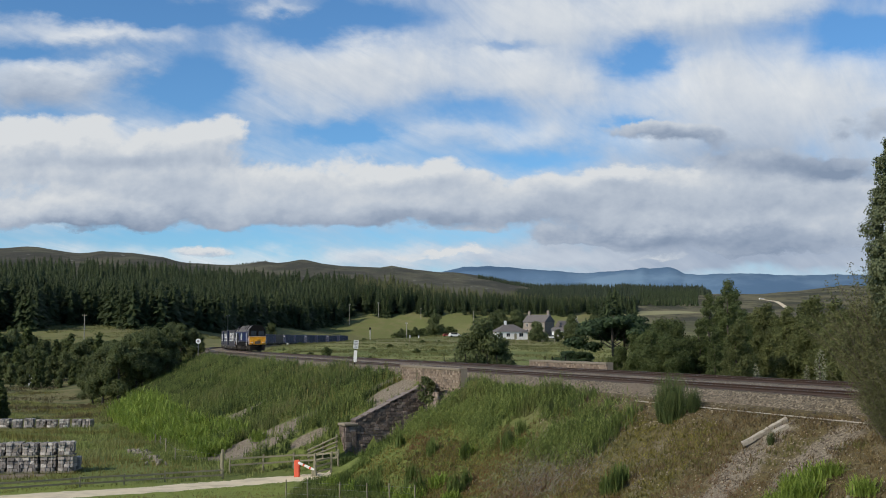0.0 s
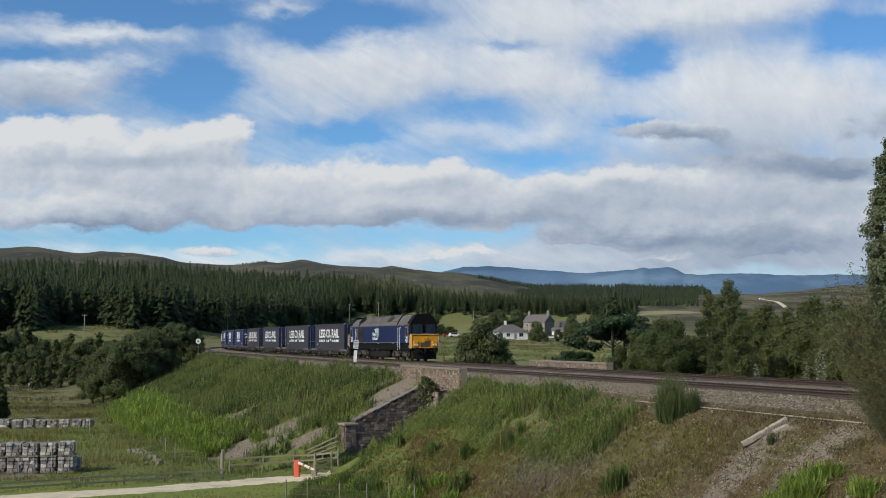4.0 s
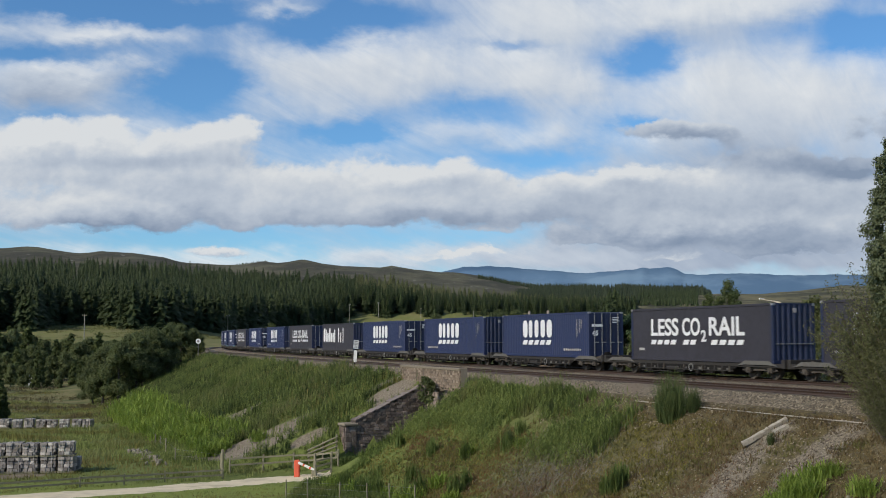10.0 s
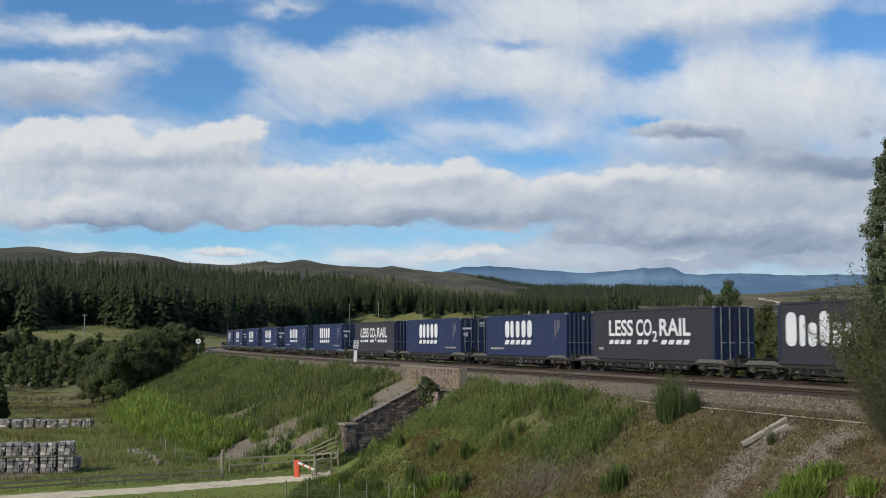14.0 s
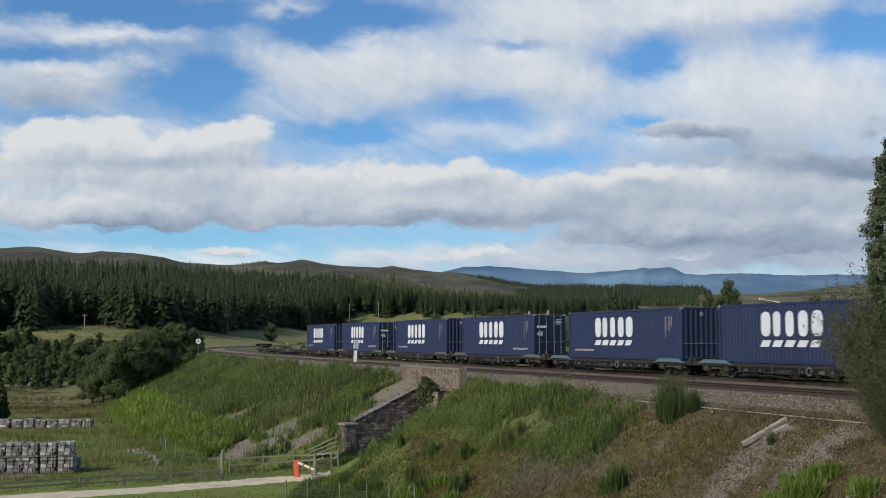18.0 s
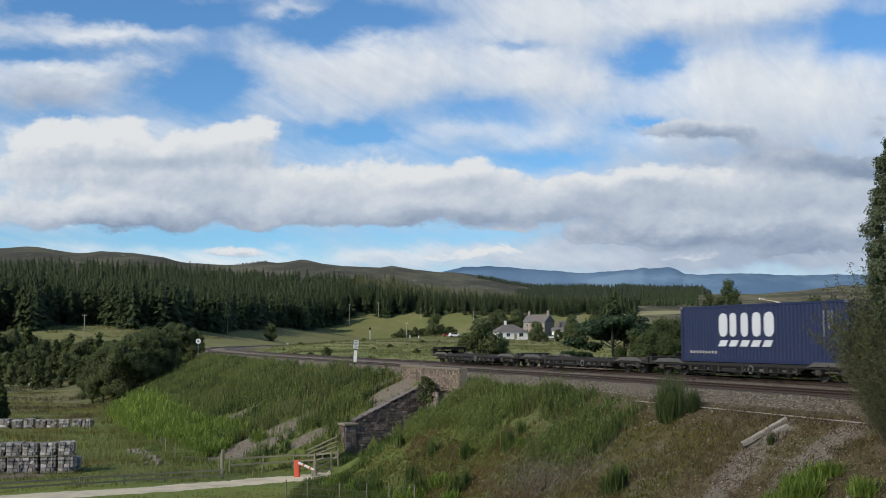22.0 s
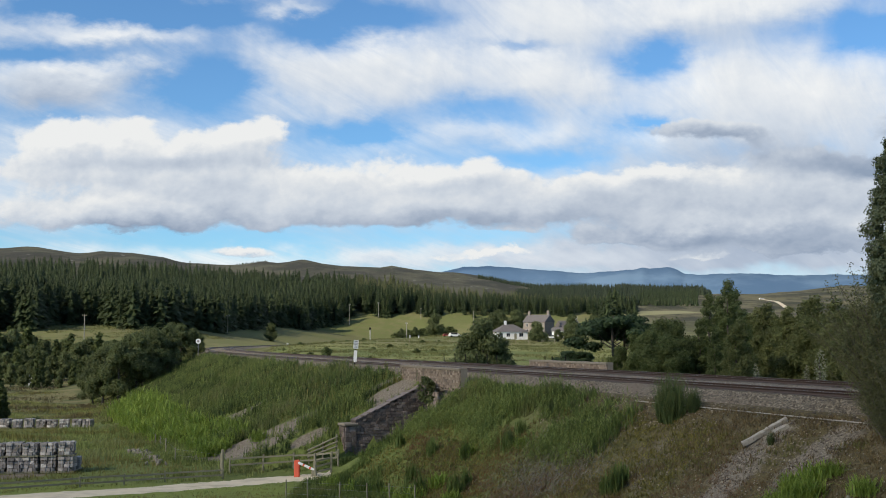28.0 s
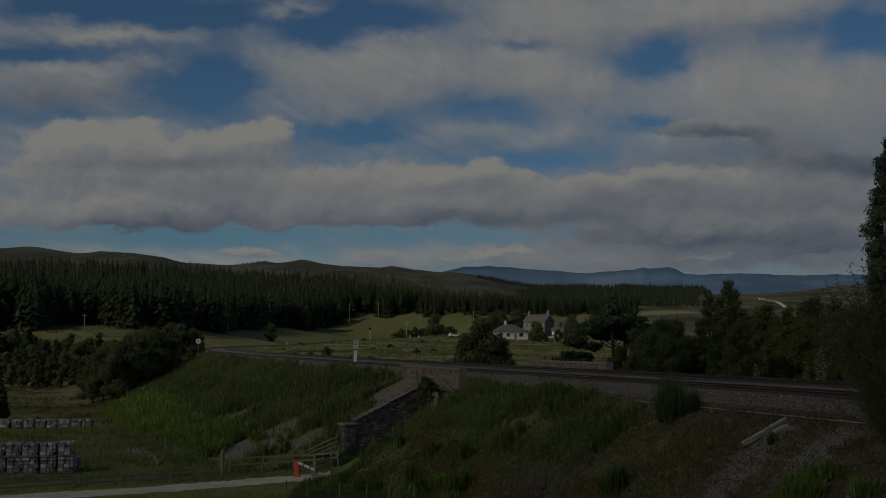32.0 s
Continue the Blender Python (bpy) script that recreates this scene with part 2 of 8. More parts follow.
BARE = [(-59.8, 176.0, 2.2), (-19.2, 102.5, 3.4), (-14.4, 86.2, 3.6), (-13.0, 85.6, 3.2), (-13.4, 84.4, 2.8), (-12.7, 83.0, 2.0), (-12.7, 86.9, 3.3), (-11.0, 87.6, 2.2), (-9.2, 81.6, 1.0), (-19.6, 98.6, 2.4), (11.4, 43.6, 1.3), (13.0, 40.6, 1.5), (10.0, 42.1, 1.2), (-3.2, 85.4, 2.1), (-4.4, 88.2, 1.7), (-3.4, 83.6, 1.3), (-28.5, 76.4, 2.0), (-32.5, 75.6, 2.2)]
MAT = dict(
    ground=ground_material(),
    ballast=ballast_material(),
    rail=worn("rail_steel", (0.09, 0.06, 0.045), 0.45, 0.6, (0.10, 0.05, 0.03), 0.6),
    rail_top=worn("polished_steel", (0.45, 0.44, 0.43), 0.25, 1.0, (0.2, 0.15, 0.12), 0.3),
    sleeper=worn("sleeper_concrete", (0.11, 0.092, 0.075), 0.9, 0, (0.10, 0.07, 0.05), 0.7),
    stone=worn("masonry", (0.20, 0.17, 0.155), 0.9, 0, (0.07, 0.06, 0.05), 0.7, 3.0, 0.2),
    coping=worn("coping_stone", (0.24, 0.208, 0.160), 0.9, 0, (0.12, 0.10, 0.08), 0.6, 3.0, 0.2),
    mortar=worn("mortar", (0.10, 0.085, 0.075), 0.95, 0, (0.05, 0.045, 0.04), 0.6),
    slab=worn("concrete", (0.38, 0.345, 0.285), 0.9, 0, (0.12, 0.10, 0.075), 0.8, 9.0),
    track=worn("gravel_track", (0.62, 0.54, 0.39), 0.95, 0, (0.30, 0.27, 0.2), 0.7, 1.5, 0.1),
    timber=worn("weathered_timber", (0.25, 0.228, 0.158), 0.9, 0, (0.14, 0.135, 0.085), 0.5, 4.0, 0.2),
    bark=worn("bark", (0.10, 0.085, 0.07), 0.95, 0, (0.05, 0.045, 0.04), 0.6, 8.0, 0.2),
    white=worn("white_paint", (0.78, 0.78, 0.76), 0.6, 0, (0.45, 0.42, 0.38), 0.35),
    orange=worn("orange_plastic", (0.66, 0.105, 0.05), 0.55, 0, (0.5, 0.12, 0.06), 0.3),
    slate=worn("slate", (0.135, 0.12, 0.11), 0.6, 0, (0.06, 0.06, 0.06), 0.5),
    granite=worn("granite", (0.26, 0.22, 0.185), 0.9, 0, (0.14, 0.12, 0.10), 0.6),
    pane=worn("window_pane", (0.02, 0.025, 0.03), 0.08, 0, (0.03, 0.03, 0.03), 0.2, 6.0, 0.3),
    navy=worn("navy_paint", (0.005, 0.0135, 0.068), 0.45, 0, (0.02, 0.022, 0.04), 0.35, 5.0, 0.3),
    roof_grey=worn("roof_grey", (0.105, 0.097, 0.092), 0.7, 0, (0.055, 0.048, 0.042), 0.7, 2.0),
    yellow=worn("warning_yellow", (0.66, 0.30, 0.010), 0.45, 0, (0.35, 0.18, 0.03), 0.35),
    black=worn("underframe_black", (0.010, 0.0095, 0.009), 0.85, 0, (0.024, 0.019, 0.015), 0.6, 6.0, 0.2),
    cab_black=worn("cab_black", (0.006, 0.006, 0.0065), 0.75, 0, (0.016, 0.014, 0.012), 0.4, 6.0, 0.12),
    brown_dust=worn("brake_dust", (0.075, 0.063, 0.050), 0.85, 0, (0.022, 0.018, 0.015), 0.8, 3.0),
    box_blue=worn("container_blue", (0.016, 0.025, 0.076), 0.45, 0, (0.035, 0.04, 0.08), 0.4, 4.0),
    box_grey=worn("curtain_grey", (0.037, 0.035, 0.045), 0.55, 0, (0.026, 0.024, 0.027), 0.6, 2.5, 0.35),
    box_dark=worn("navy_and_shaded_end", (0.012, 0.02, 0.06), 0.5, 0, (0.025, 0.025, 0.03), 0.5, 4.0),
    steel=worn("galvanised", (0.34, 0.34, 0.33), 0.45, 0.5, (0.15, 0.13, 0.11), 0.4),
    frame_grey=worn("wagon_grey", (0.026, 0.023, 0.020), 0.75, 0.1, (0.03, 0.025, 0.02), 0.75, 3.0),
    cover_grey=worn("pale_wagon_grey", (0.13, 0.125, 0.112), 0.65, 0.1, (0.07, 0.06, 0.05), 0.7, 3.0),
    lettering=worn("white_vinyl", (0.70, 0.71, 0.72), 0.5, 0, (0.5, 0.5, 0.5), 0.25),
    strap=worn("pale_wrap", (0.36, 0.34, 0.33), 0.6, 0, (0.3, 0.3, 0.3), 0.4),
    leaf=leafy("broad_leaf", (0.082, 0.106, 0.042), (0.203, 0.238, 0.100), None, 0.5),
    leaf_birch=leafy("birch_leaf", (0.060, 0.085, 0.030), (0.195, 0.235, 0.085), None, 0.5),
    leaf_olive=leafy("olive_leaf", (0.095, 0.115, 0.042), (0.235, 0.255, 0.095), None, 0.5),
    leaf_pine=leafy("pine_needles", (0.030, 0.055, 0.028), (0.085, 0.130, 0.055)),
    spruce=leafy("spruce_needles", (0.034, 0.052, 0.022), (0.100, 0.132, 0.054), None, 0.3),
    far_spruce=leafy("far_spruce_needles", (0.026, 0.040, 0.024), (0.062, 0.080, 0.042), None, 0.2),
    young_spruce=leafy("young_spruce_needles", (0.082, 0.096, 0.040), (0.185, 0.200, 0.090), None, 0.3),
    poplar=leafy("poplar_leaf", (0.125, 0.155, 0.078), (0.31, 0.345, 0.195), None, 0.45),
    fern=leafy("fern_frond", (0.130, 0.195, 0.034), (0.36, 0.46, 0.085), None, 0.4),
    fern_dark=leafy("dark_frond", (0.070, 0.110, 0.028), (0.20, 0.255, 0.070)),
    blade=leafy("grass_blade", (0.105, 0.145, 0.038), (0.35, 0.40, 0.120), (0.28, 0.25, 0.12), 0.4, 0.5),
    dry_blade=leafy("dry_grass", (0.095, 0.066, 0.034), (0.265, 0.195, 0.090), (0.19, 0.10, 0.055), 0.3, 0.5),
    broom=leafy("broom_stem", (0.050, 0.078, 0.026), (0.150, 0.190, 0.065), None, 0.25),
    twig=leafy("bare_twig", (0.07, 0.055, 0.045), (0.17, 0.14, 0.11), None, 0.0),
)


# ---- mesh helpers ----
def link_mesh(name, mesh, material, parent=None, label=""):
    if material is not None and not mesh.materials:
        mesh.materials.append(MAT[material] if isinstance(material, str) else material)
    ob = new(name, mesh)
    if parent is not None:
        ob.parent = parent
    if label:
        ob["label"] = label
    return ob


def part(name, bm, material, parent=None, label="", smooth=False):
    """Links a bmesh as one mesh object, under a thing or part where one is given."""
    me = bpy.data.meshes.new(name)
    bm.to_mesh(me)
    bm.free()
    if smooth:
        me.polygons.foreach_set("use_smooth", [True] * len(me.polygons))
    return link_mesh(name, me, material, parent, label)


def soup(name, verts, faces, material, parent=None, label="", smooth=False):
    """A mesh from numpy arrays of corners and of faces of one size."""
    me = bpy.data.meshes.new(name)
    verts, faces = np.asarray(verts, dtype=np.float32), np.asarray(faces, dtype=np.int32)
    k = faces.shape[1]
    me.vertices.add(len(verts))
    me.vertices.foreach_set("co", verts.ravel())
    me.loops.add(faces.size)
    me.loops.foreach_set("vertex_index", faces.ravel())
    me.polygons.add(len(faces))
    me.polygons.foreach_set("loop_start", np.arange(0, faces.size, k, dtype=np.int32))
    if smooth:
        me.polygons.foreach_set("use_smooth", np.ones(len(faces), dtype=bool))
    me.update(calc_edges=True)
    me.validate()
    return link_mesh(name, me, material, parent, label)


def box(bm, x0, x1, y0, y1, z0, z1, bevel=0.0):
    m = Matrix.LocRotScale(((x0 + x1) / 2, (y0 + y1) / 2, (z0 + z1) / 2), None, (x1 - x0, y1 - y0, z1 - z0))
    vs = bmesh.ops.create_cube(bm, size=1, matrix=m)["verts"]
    if bevel:
        es = list({e for v in vs for e in v.link_edges})
        bmesh.ops.bevel(bm, geom=es, offset=bevel, segments=1, affect="EDGES")
    return bm


def boxes(*dims, bevel=0.0):
    bm = bmesh.new()
    for d in dims:
        box(bm, *d, bevel=bevel)
    return bm


def rod(bm, a, b, r, seg=8, r2=None):
    a, b = Vector(a), Vector(b)
    d = b - a
    m = Matrix.Translation((a + b) / 2) @ d.to_track_quat("Z", "Y").to_matrix().to_4x4()
    bmesh.ops.create_cone(bm, cap_ends=True, segments=seg, radius1=r, radius2=r if r2 is None else r2, depth=d.length, matrix=m)
    return bm


def rods(*ends, r=0.02, seg=6):
    bm = bmesh.new()
    for a, b in ends:
        rod(bm, a, b, r, seg)
    return bm


def loft(bm, rings, closed=True, caps=True):
    """Skins a row of rings of equal count."""
    made = [[bm.verts.new(p) for p in ring] for ring in rings]
    n = len(made[0])
    for a, b in zip(made, made[1:]):
        for i in range(n if closed else n - 1):
            j = (i + 1) % n
            bm.faces.new((a[i], a[j], b[j], b[i]))
    if caps:
        bm.faces.new(list(reversed(made[0])))
        bm.faces.new(made[-1])
    bmesh.ops.recalc_face_normals(bm, faces=bm.faces)
    return bm


def thing(name, label, category, group="", kind=""):
    return tagged(new(name), label, category, group, kind)


# ---- the line of the railway ----
RAIL_RISE = 0.001365
SPEED, NOSE_AT_START = 21.725, -125.3


def heading(s):
    s = np.clip(s, -560.0, 60.0)
    return -1.20809 - 1.3511e-4 * s - 6.36e-6 * s ** 2 - K3 * s ** 3


K3 = 7.553e-9
S_MIN, S_MAX, S_STEP = -700.0, 760.0, 0.5
S_ALL = np.arange(S_MIN, S_MAX + S_STEP / 2, S_STEP)
_mid = heading(S_ALL[:-1] + S_STEP / 2)
LINE_X = np.concatenate([[0], np.cumsum(np.cos(_mid)) * S_STEP])
LINE_Y = np.concatenate([[0], np.cumsum(np.sin(_mid)) * S_STEP])
_zero = int(round(-S_MIN / S_STEP))
LINE_X += 11.945 - LINE_X[_zero]
LINE_Y += 71.632 - LINE_Y[_zero]


def rail_z(s):
    return RAIL_RISE * np.clip(s, -560.0, 120.0)


def line_at(s, n=0.0, z=0.0):
    """The place s metres along the line and n metres to the near side of its far track."""
    x, y, a = np.interp(s, S_ALL, LINE_X), np.interp(s, S_ALL, LINE_Y), heading(s)
    return Vector((x + math.sin(a) * n, y - math.cos(a) * n, z + float(rail_z(s))))


def line_near(x, y):
    """For arrays of places: the nearest s and the signed distance to the near side."""
    x, y = np.asarray(x, float), np.asarray(y, float)
    s = np.zeros(x.shape)
    n = np.full(x.shape, 1e9)
    cx, cy = LINE_X[::8], LINE_Y[::8]
    cs = S_ALL[::8]
    flat_x, flat_y = x.ravel(), y.ravel()
    out_s, out_n = np.empty(flat_x.size), np.empty(flat_x.size)
    for i in range(0, flat_x.size, 20000):
        px, py = flat_x[i:i + 20000, None], flat_y[i:i + 20000, None]
        k = ((px - cx) ** 2 + (py - cy) ** 2).argmin(1)
        a = heading(cs[k])
        dx, dy = px[:, 0] - cx[k], py[:, 0] - cy[k]
        out_s[i:i + 20000] = cs[k] + dx * np.cos(a) + dy * np.sin(a)
        out_n[i:i + 20000] = dx * np.sin(a) - dy * np.cos(a)
    return out_s.reshape(x.shape), out_n.reshape(x.shape)


# ---- the lie of the land ----
def smooth(v, lo, hi):
    t = np.clip((v - lo) / (hi - lo), 0, 1)
    return t * t * (3 - 2 * t)


def lumps(x, y, size, seed=0.0):
    """Cheap rolling unevenness, about -1 to 1."""
    a, b = x / size + seed, y / size - seed
    return (np.sin(a * 1.3 + 1.7 * np.sin(b * 0.9)) + np.sin(b * 1.7 + 1.1 * np.sin(a * 1.2 + 2)) + np.sin((a + b) * 0.8 + seed * 3)) / 3


NEAR_EDGE, FAR_EDGE = 8.0, -3.4


def land(x, y):
    """Height of the ground."""
    x, y = np.asarray(x, float), np.asarray(y, float)
    s, n = line_near(x, y)
    az = np.arctan2(x, np.maximum(y, 1.0))
    # the low ground on the near side, rising to the plantation
    low = np.interp(y, [0, 60, 88, 130, 180, 300, 345, 420, 560, 800], [-6.9, -6.9, -6.9, -7.9, -8.6, -7.0, -1.5, 6.6, 13.5, 30.0])
    high = np.interp(y, [0, 60, 110, 200, 370, 500, 700, 1000], [-6.0, -5.0, -3.0, -2.0, 1.0, 9.0, 17.0, 32.0])
    side = smooth(az, -0.21, -0.12)
    far = low * (1 - side) + high * side
    base = np.where((n > 0) & (y < 900), low * (1 - smooth(y, 330, 450)) + far * smooth(y, 330, 450), far)
    # beyond: hills whose crest height follows the direction
    d = np.hypot(x, y)
    crest = np.interp(az, [-0.45, -0.364, -0.346, -0.335, -0.318, -0.296, -0.287, -0.262, -0.239, -0.216, -0.177, -0.152, -0.142, -0.118, -0.107, -0.08, -0.052, -0.044, -0.025, 0.0, 0.02, 0.041, 0.068, 0.1, 0.2, 0.27, 0.33, 0.45],
                      [132, 131.5, 135.0, 134.3, 129.2, 125.5, 130.5, 129.8, 124.0, 114.3, 112.5, 118.8, 115.4, 122.5, 116.2, 112.2, 110.7, 113.2, 106.6, 103.0, 100.5, 94.5, 83.5, 76, 67, 66, 77, 76])
    crest = crest + 0.9 * lumps(az * 900, d * 0.02, 5.0)
    rise = smooth(d, 560, 1850)
    hill = base * (1 - rise) + crest * rise * (d / 1850) ** 0.35
    hill = np.where(d > 2000, crest * (1 - smooth(d, 2000, 3600)) + 10 * smooth(d, 2000, 3600), hill)
    z = np.where(d > 560, hill, base)
    z = z + 0.25 * lumps(x, y, 7.0, 0.3) * smooth(np.abs(n), 8, 16) + 0.8 * lumps(x, y, 38.0, 1.3) * smooth(d, 150, 320)
    # the embankment
    top = rail_z(s) - 0.75
    near_run = 2.25 - 0.88 * smooth(s, -19, -13) + 0.25 * smooth(s, 0, 12)
    out = np.maximum(np.where(n > 0, (n - NEAR_EDGE) / near_run, (FAR_EDGE - n) / 2.0), 0)
    bank = top - out + 0.16 * lumps(x, y, 2.3, 0.9) * smooth(out, 0.2, 1.5)
    k = 1.2
    z_bank = np.maximum(z, bank) + k * np.exp(-np.abs(z - bank) / k) * 0.25
    # a shallow cutting further off, where the land lies above the line
    shelf = np.maximum(np.where(n > 0, n - NEAR_EDGE, FAR_EDGE - n), 0)
    cutting = top + 0.2 + np.where(n > 0, 0.20, 0.07) * shelf
    fade = (1 - smooth(s, -230, -150)) * (1 - smooth(np.abs(n), 60, 200))
    z_bank = z_bank * (1 - fade) + np.minimum(z_bank, np.maximum(cutting, bank)) * fade
    use = (1 - smooth(np.abs(n), 150, 260)) * smooth(s, -640, -560) * (1 - smooth(s, 700, 760))
    z = np.where(out <= 0, top, z_bank) * use + z * (1 - use)
    # the hillside on which the camera stands
    stand = 0.45 - 0.30 * np.maximum(np.hypot(x, y - 2) - 5, 0)
    z = np.maximum(z, np.minimum(stand, 0.45))
    # the way through under the line, open to the near side
    q = n
    inside = (1 - smooth(s, UNDER_S + 2.9, UNDER_S + 3.3)) * smooth(s, UNDER_S - 3.3, UNDER_S - 2.9) * (1 - smooth(q, 8.0, 8.4)) * smooth(q, -9.0, -7.0)
    z = z * (1 - inside) + np.minimum(z, -6.3) * inside
    mouth = smooth(q, 8.0, 8.4) * (1 - smooth(q, 24.0, 30.0)) * smooth(s, UNDER_S - 3.2 + 0.13 * (q - 8), UNDER_S - 2.8 + 0.13 * (q - 8)) * (s < UNDER_S + 30)
    side_cut = -6.3 + np.maximum(s - (UNDER_S + 1.2), 0) / 1.25
    return z * (1 - mouth) + np.minimum(z, side_cut) * mouth


UNDER_S = -12.6


# ---- ground ----
def make_ground():
    xs = np.concatenate([np.arange(-60, 44.1, 0.8)])
    mid = np.arange(16, 960, 16.0)
    wide = np.geomspace(1000, 4900, 14)
    xs = np.concatenate([-60 - wide[::-1], -60 - mid[::-1], xs, 44 + mid, 44 + wide])
    ys = np.concatenate([-np.geomspace(4900, 60, 18), np.arange(-45, 20, 5.0), np.arange(20, 150, 0.8), np.arange(150, 260, 2.5),
                         np.arange(260, 700, 6.0), np.arange(700, 2100, 22.0), np.geomspace(2120, 4900, 14)])
    gx, gy = np.meshgrid(xs, ys)
    gz = land(gx, gy)
    nx, ny = len(xs), len(ys)
    idx = np.arange(nx * ny).reshape(ny, nx)
    quads = np.stack([idx[:-1, :-1], idx[:-1, 1:], idx[1:, 1:], idx[1:, :-1]], -1).reshape(-1, 4)
    ob = soup("ground", np.stack([gx, gy, gz], -1).reshape(-1, 3), quads, "ground", smooth=True)
    tagged(ob, "rough green grass bank, hay field and heather moor", "ground", kind="structure")


make_ground()


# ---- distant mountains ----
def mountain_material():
    n = Nodes("hazed_mountain")
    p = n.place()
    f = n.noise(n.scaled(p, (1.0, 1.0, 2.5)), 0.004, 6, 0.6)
    # the blue haze of distance is put into the colour and a glow
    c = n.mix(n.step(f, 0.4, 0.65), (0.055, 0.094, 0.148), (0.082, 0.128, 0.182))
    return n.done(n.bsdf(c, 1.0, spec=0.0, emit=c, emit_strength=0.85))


def make_mountains():
    """A far range with blue haze in its colour, as one ridge sheet with thickness."""
    az = np.linspace(-0.2, 0.62, 500)
    crest = np.interp(az, [-0.2, -0.068, -0.02, 0.0, 0.017, 0.038, 0.061, 0.085, 0.116, 0.149, 0.164, 0.169, 0.175, 0.181, 0.192, 0.199, 0.204, 0.215, 0.235, 0.26, 0.282, 0.317, 0.35, 0.62],
                      [170, 233.7, 241.8, 257.3, 275.7, 280.2, 272.2, 264.0, 251.0, 257.5, 265.0, 271.8, 266.0, 268.3, 269.2, 259.8, 246.0, 241.0, 242.8, 244.2, 234.5, 234.3, 231.6, 225])
    crest = crest - 1.0 + 0.9 * np.sin(az * 140) + 0.7 * np.sin(az * 330 + 1) + 0.4 * np.sin(az * 810)
    d0, rows = 4500.0, []
    for k, (f, dd) in enumerate([(-0.3, -700), (0.25, -480), (0.6, -260), (0.86, -110), (1.0, 0), (0.3, 150)]):
        wob = 25 * np.sin(az * 60 + k) if 0 < k < 4 else 0
        r = d0 + dd + wob
        rows.append(np.stack([r * np.sin(az), r * np.cos(az), crest * f + (6 * np.sin(az * 95 + k * 2) if 0 < k < 4 else 0)], -1))
    v = np.stack(rows).reshape(-1, 3)
    n = len(az)
    idx = np.arange(len(v)).reshape(len(rows), n)
    q = np.stack([idx[:-1, :-1], idx[:-1, 1:], idx[1:, 1:], idx[1:, :-1]], -1).reshape(-1, 4)
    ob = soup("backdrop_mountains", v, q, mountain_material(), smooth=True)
    tagged(ob, "mountain range on the horizon with blue haze in its colour", "mountain", kind="structure")


make_mountains()


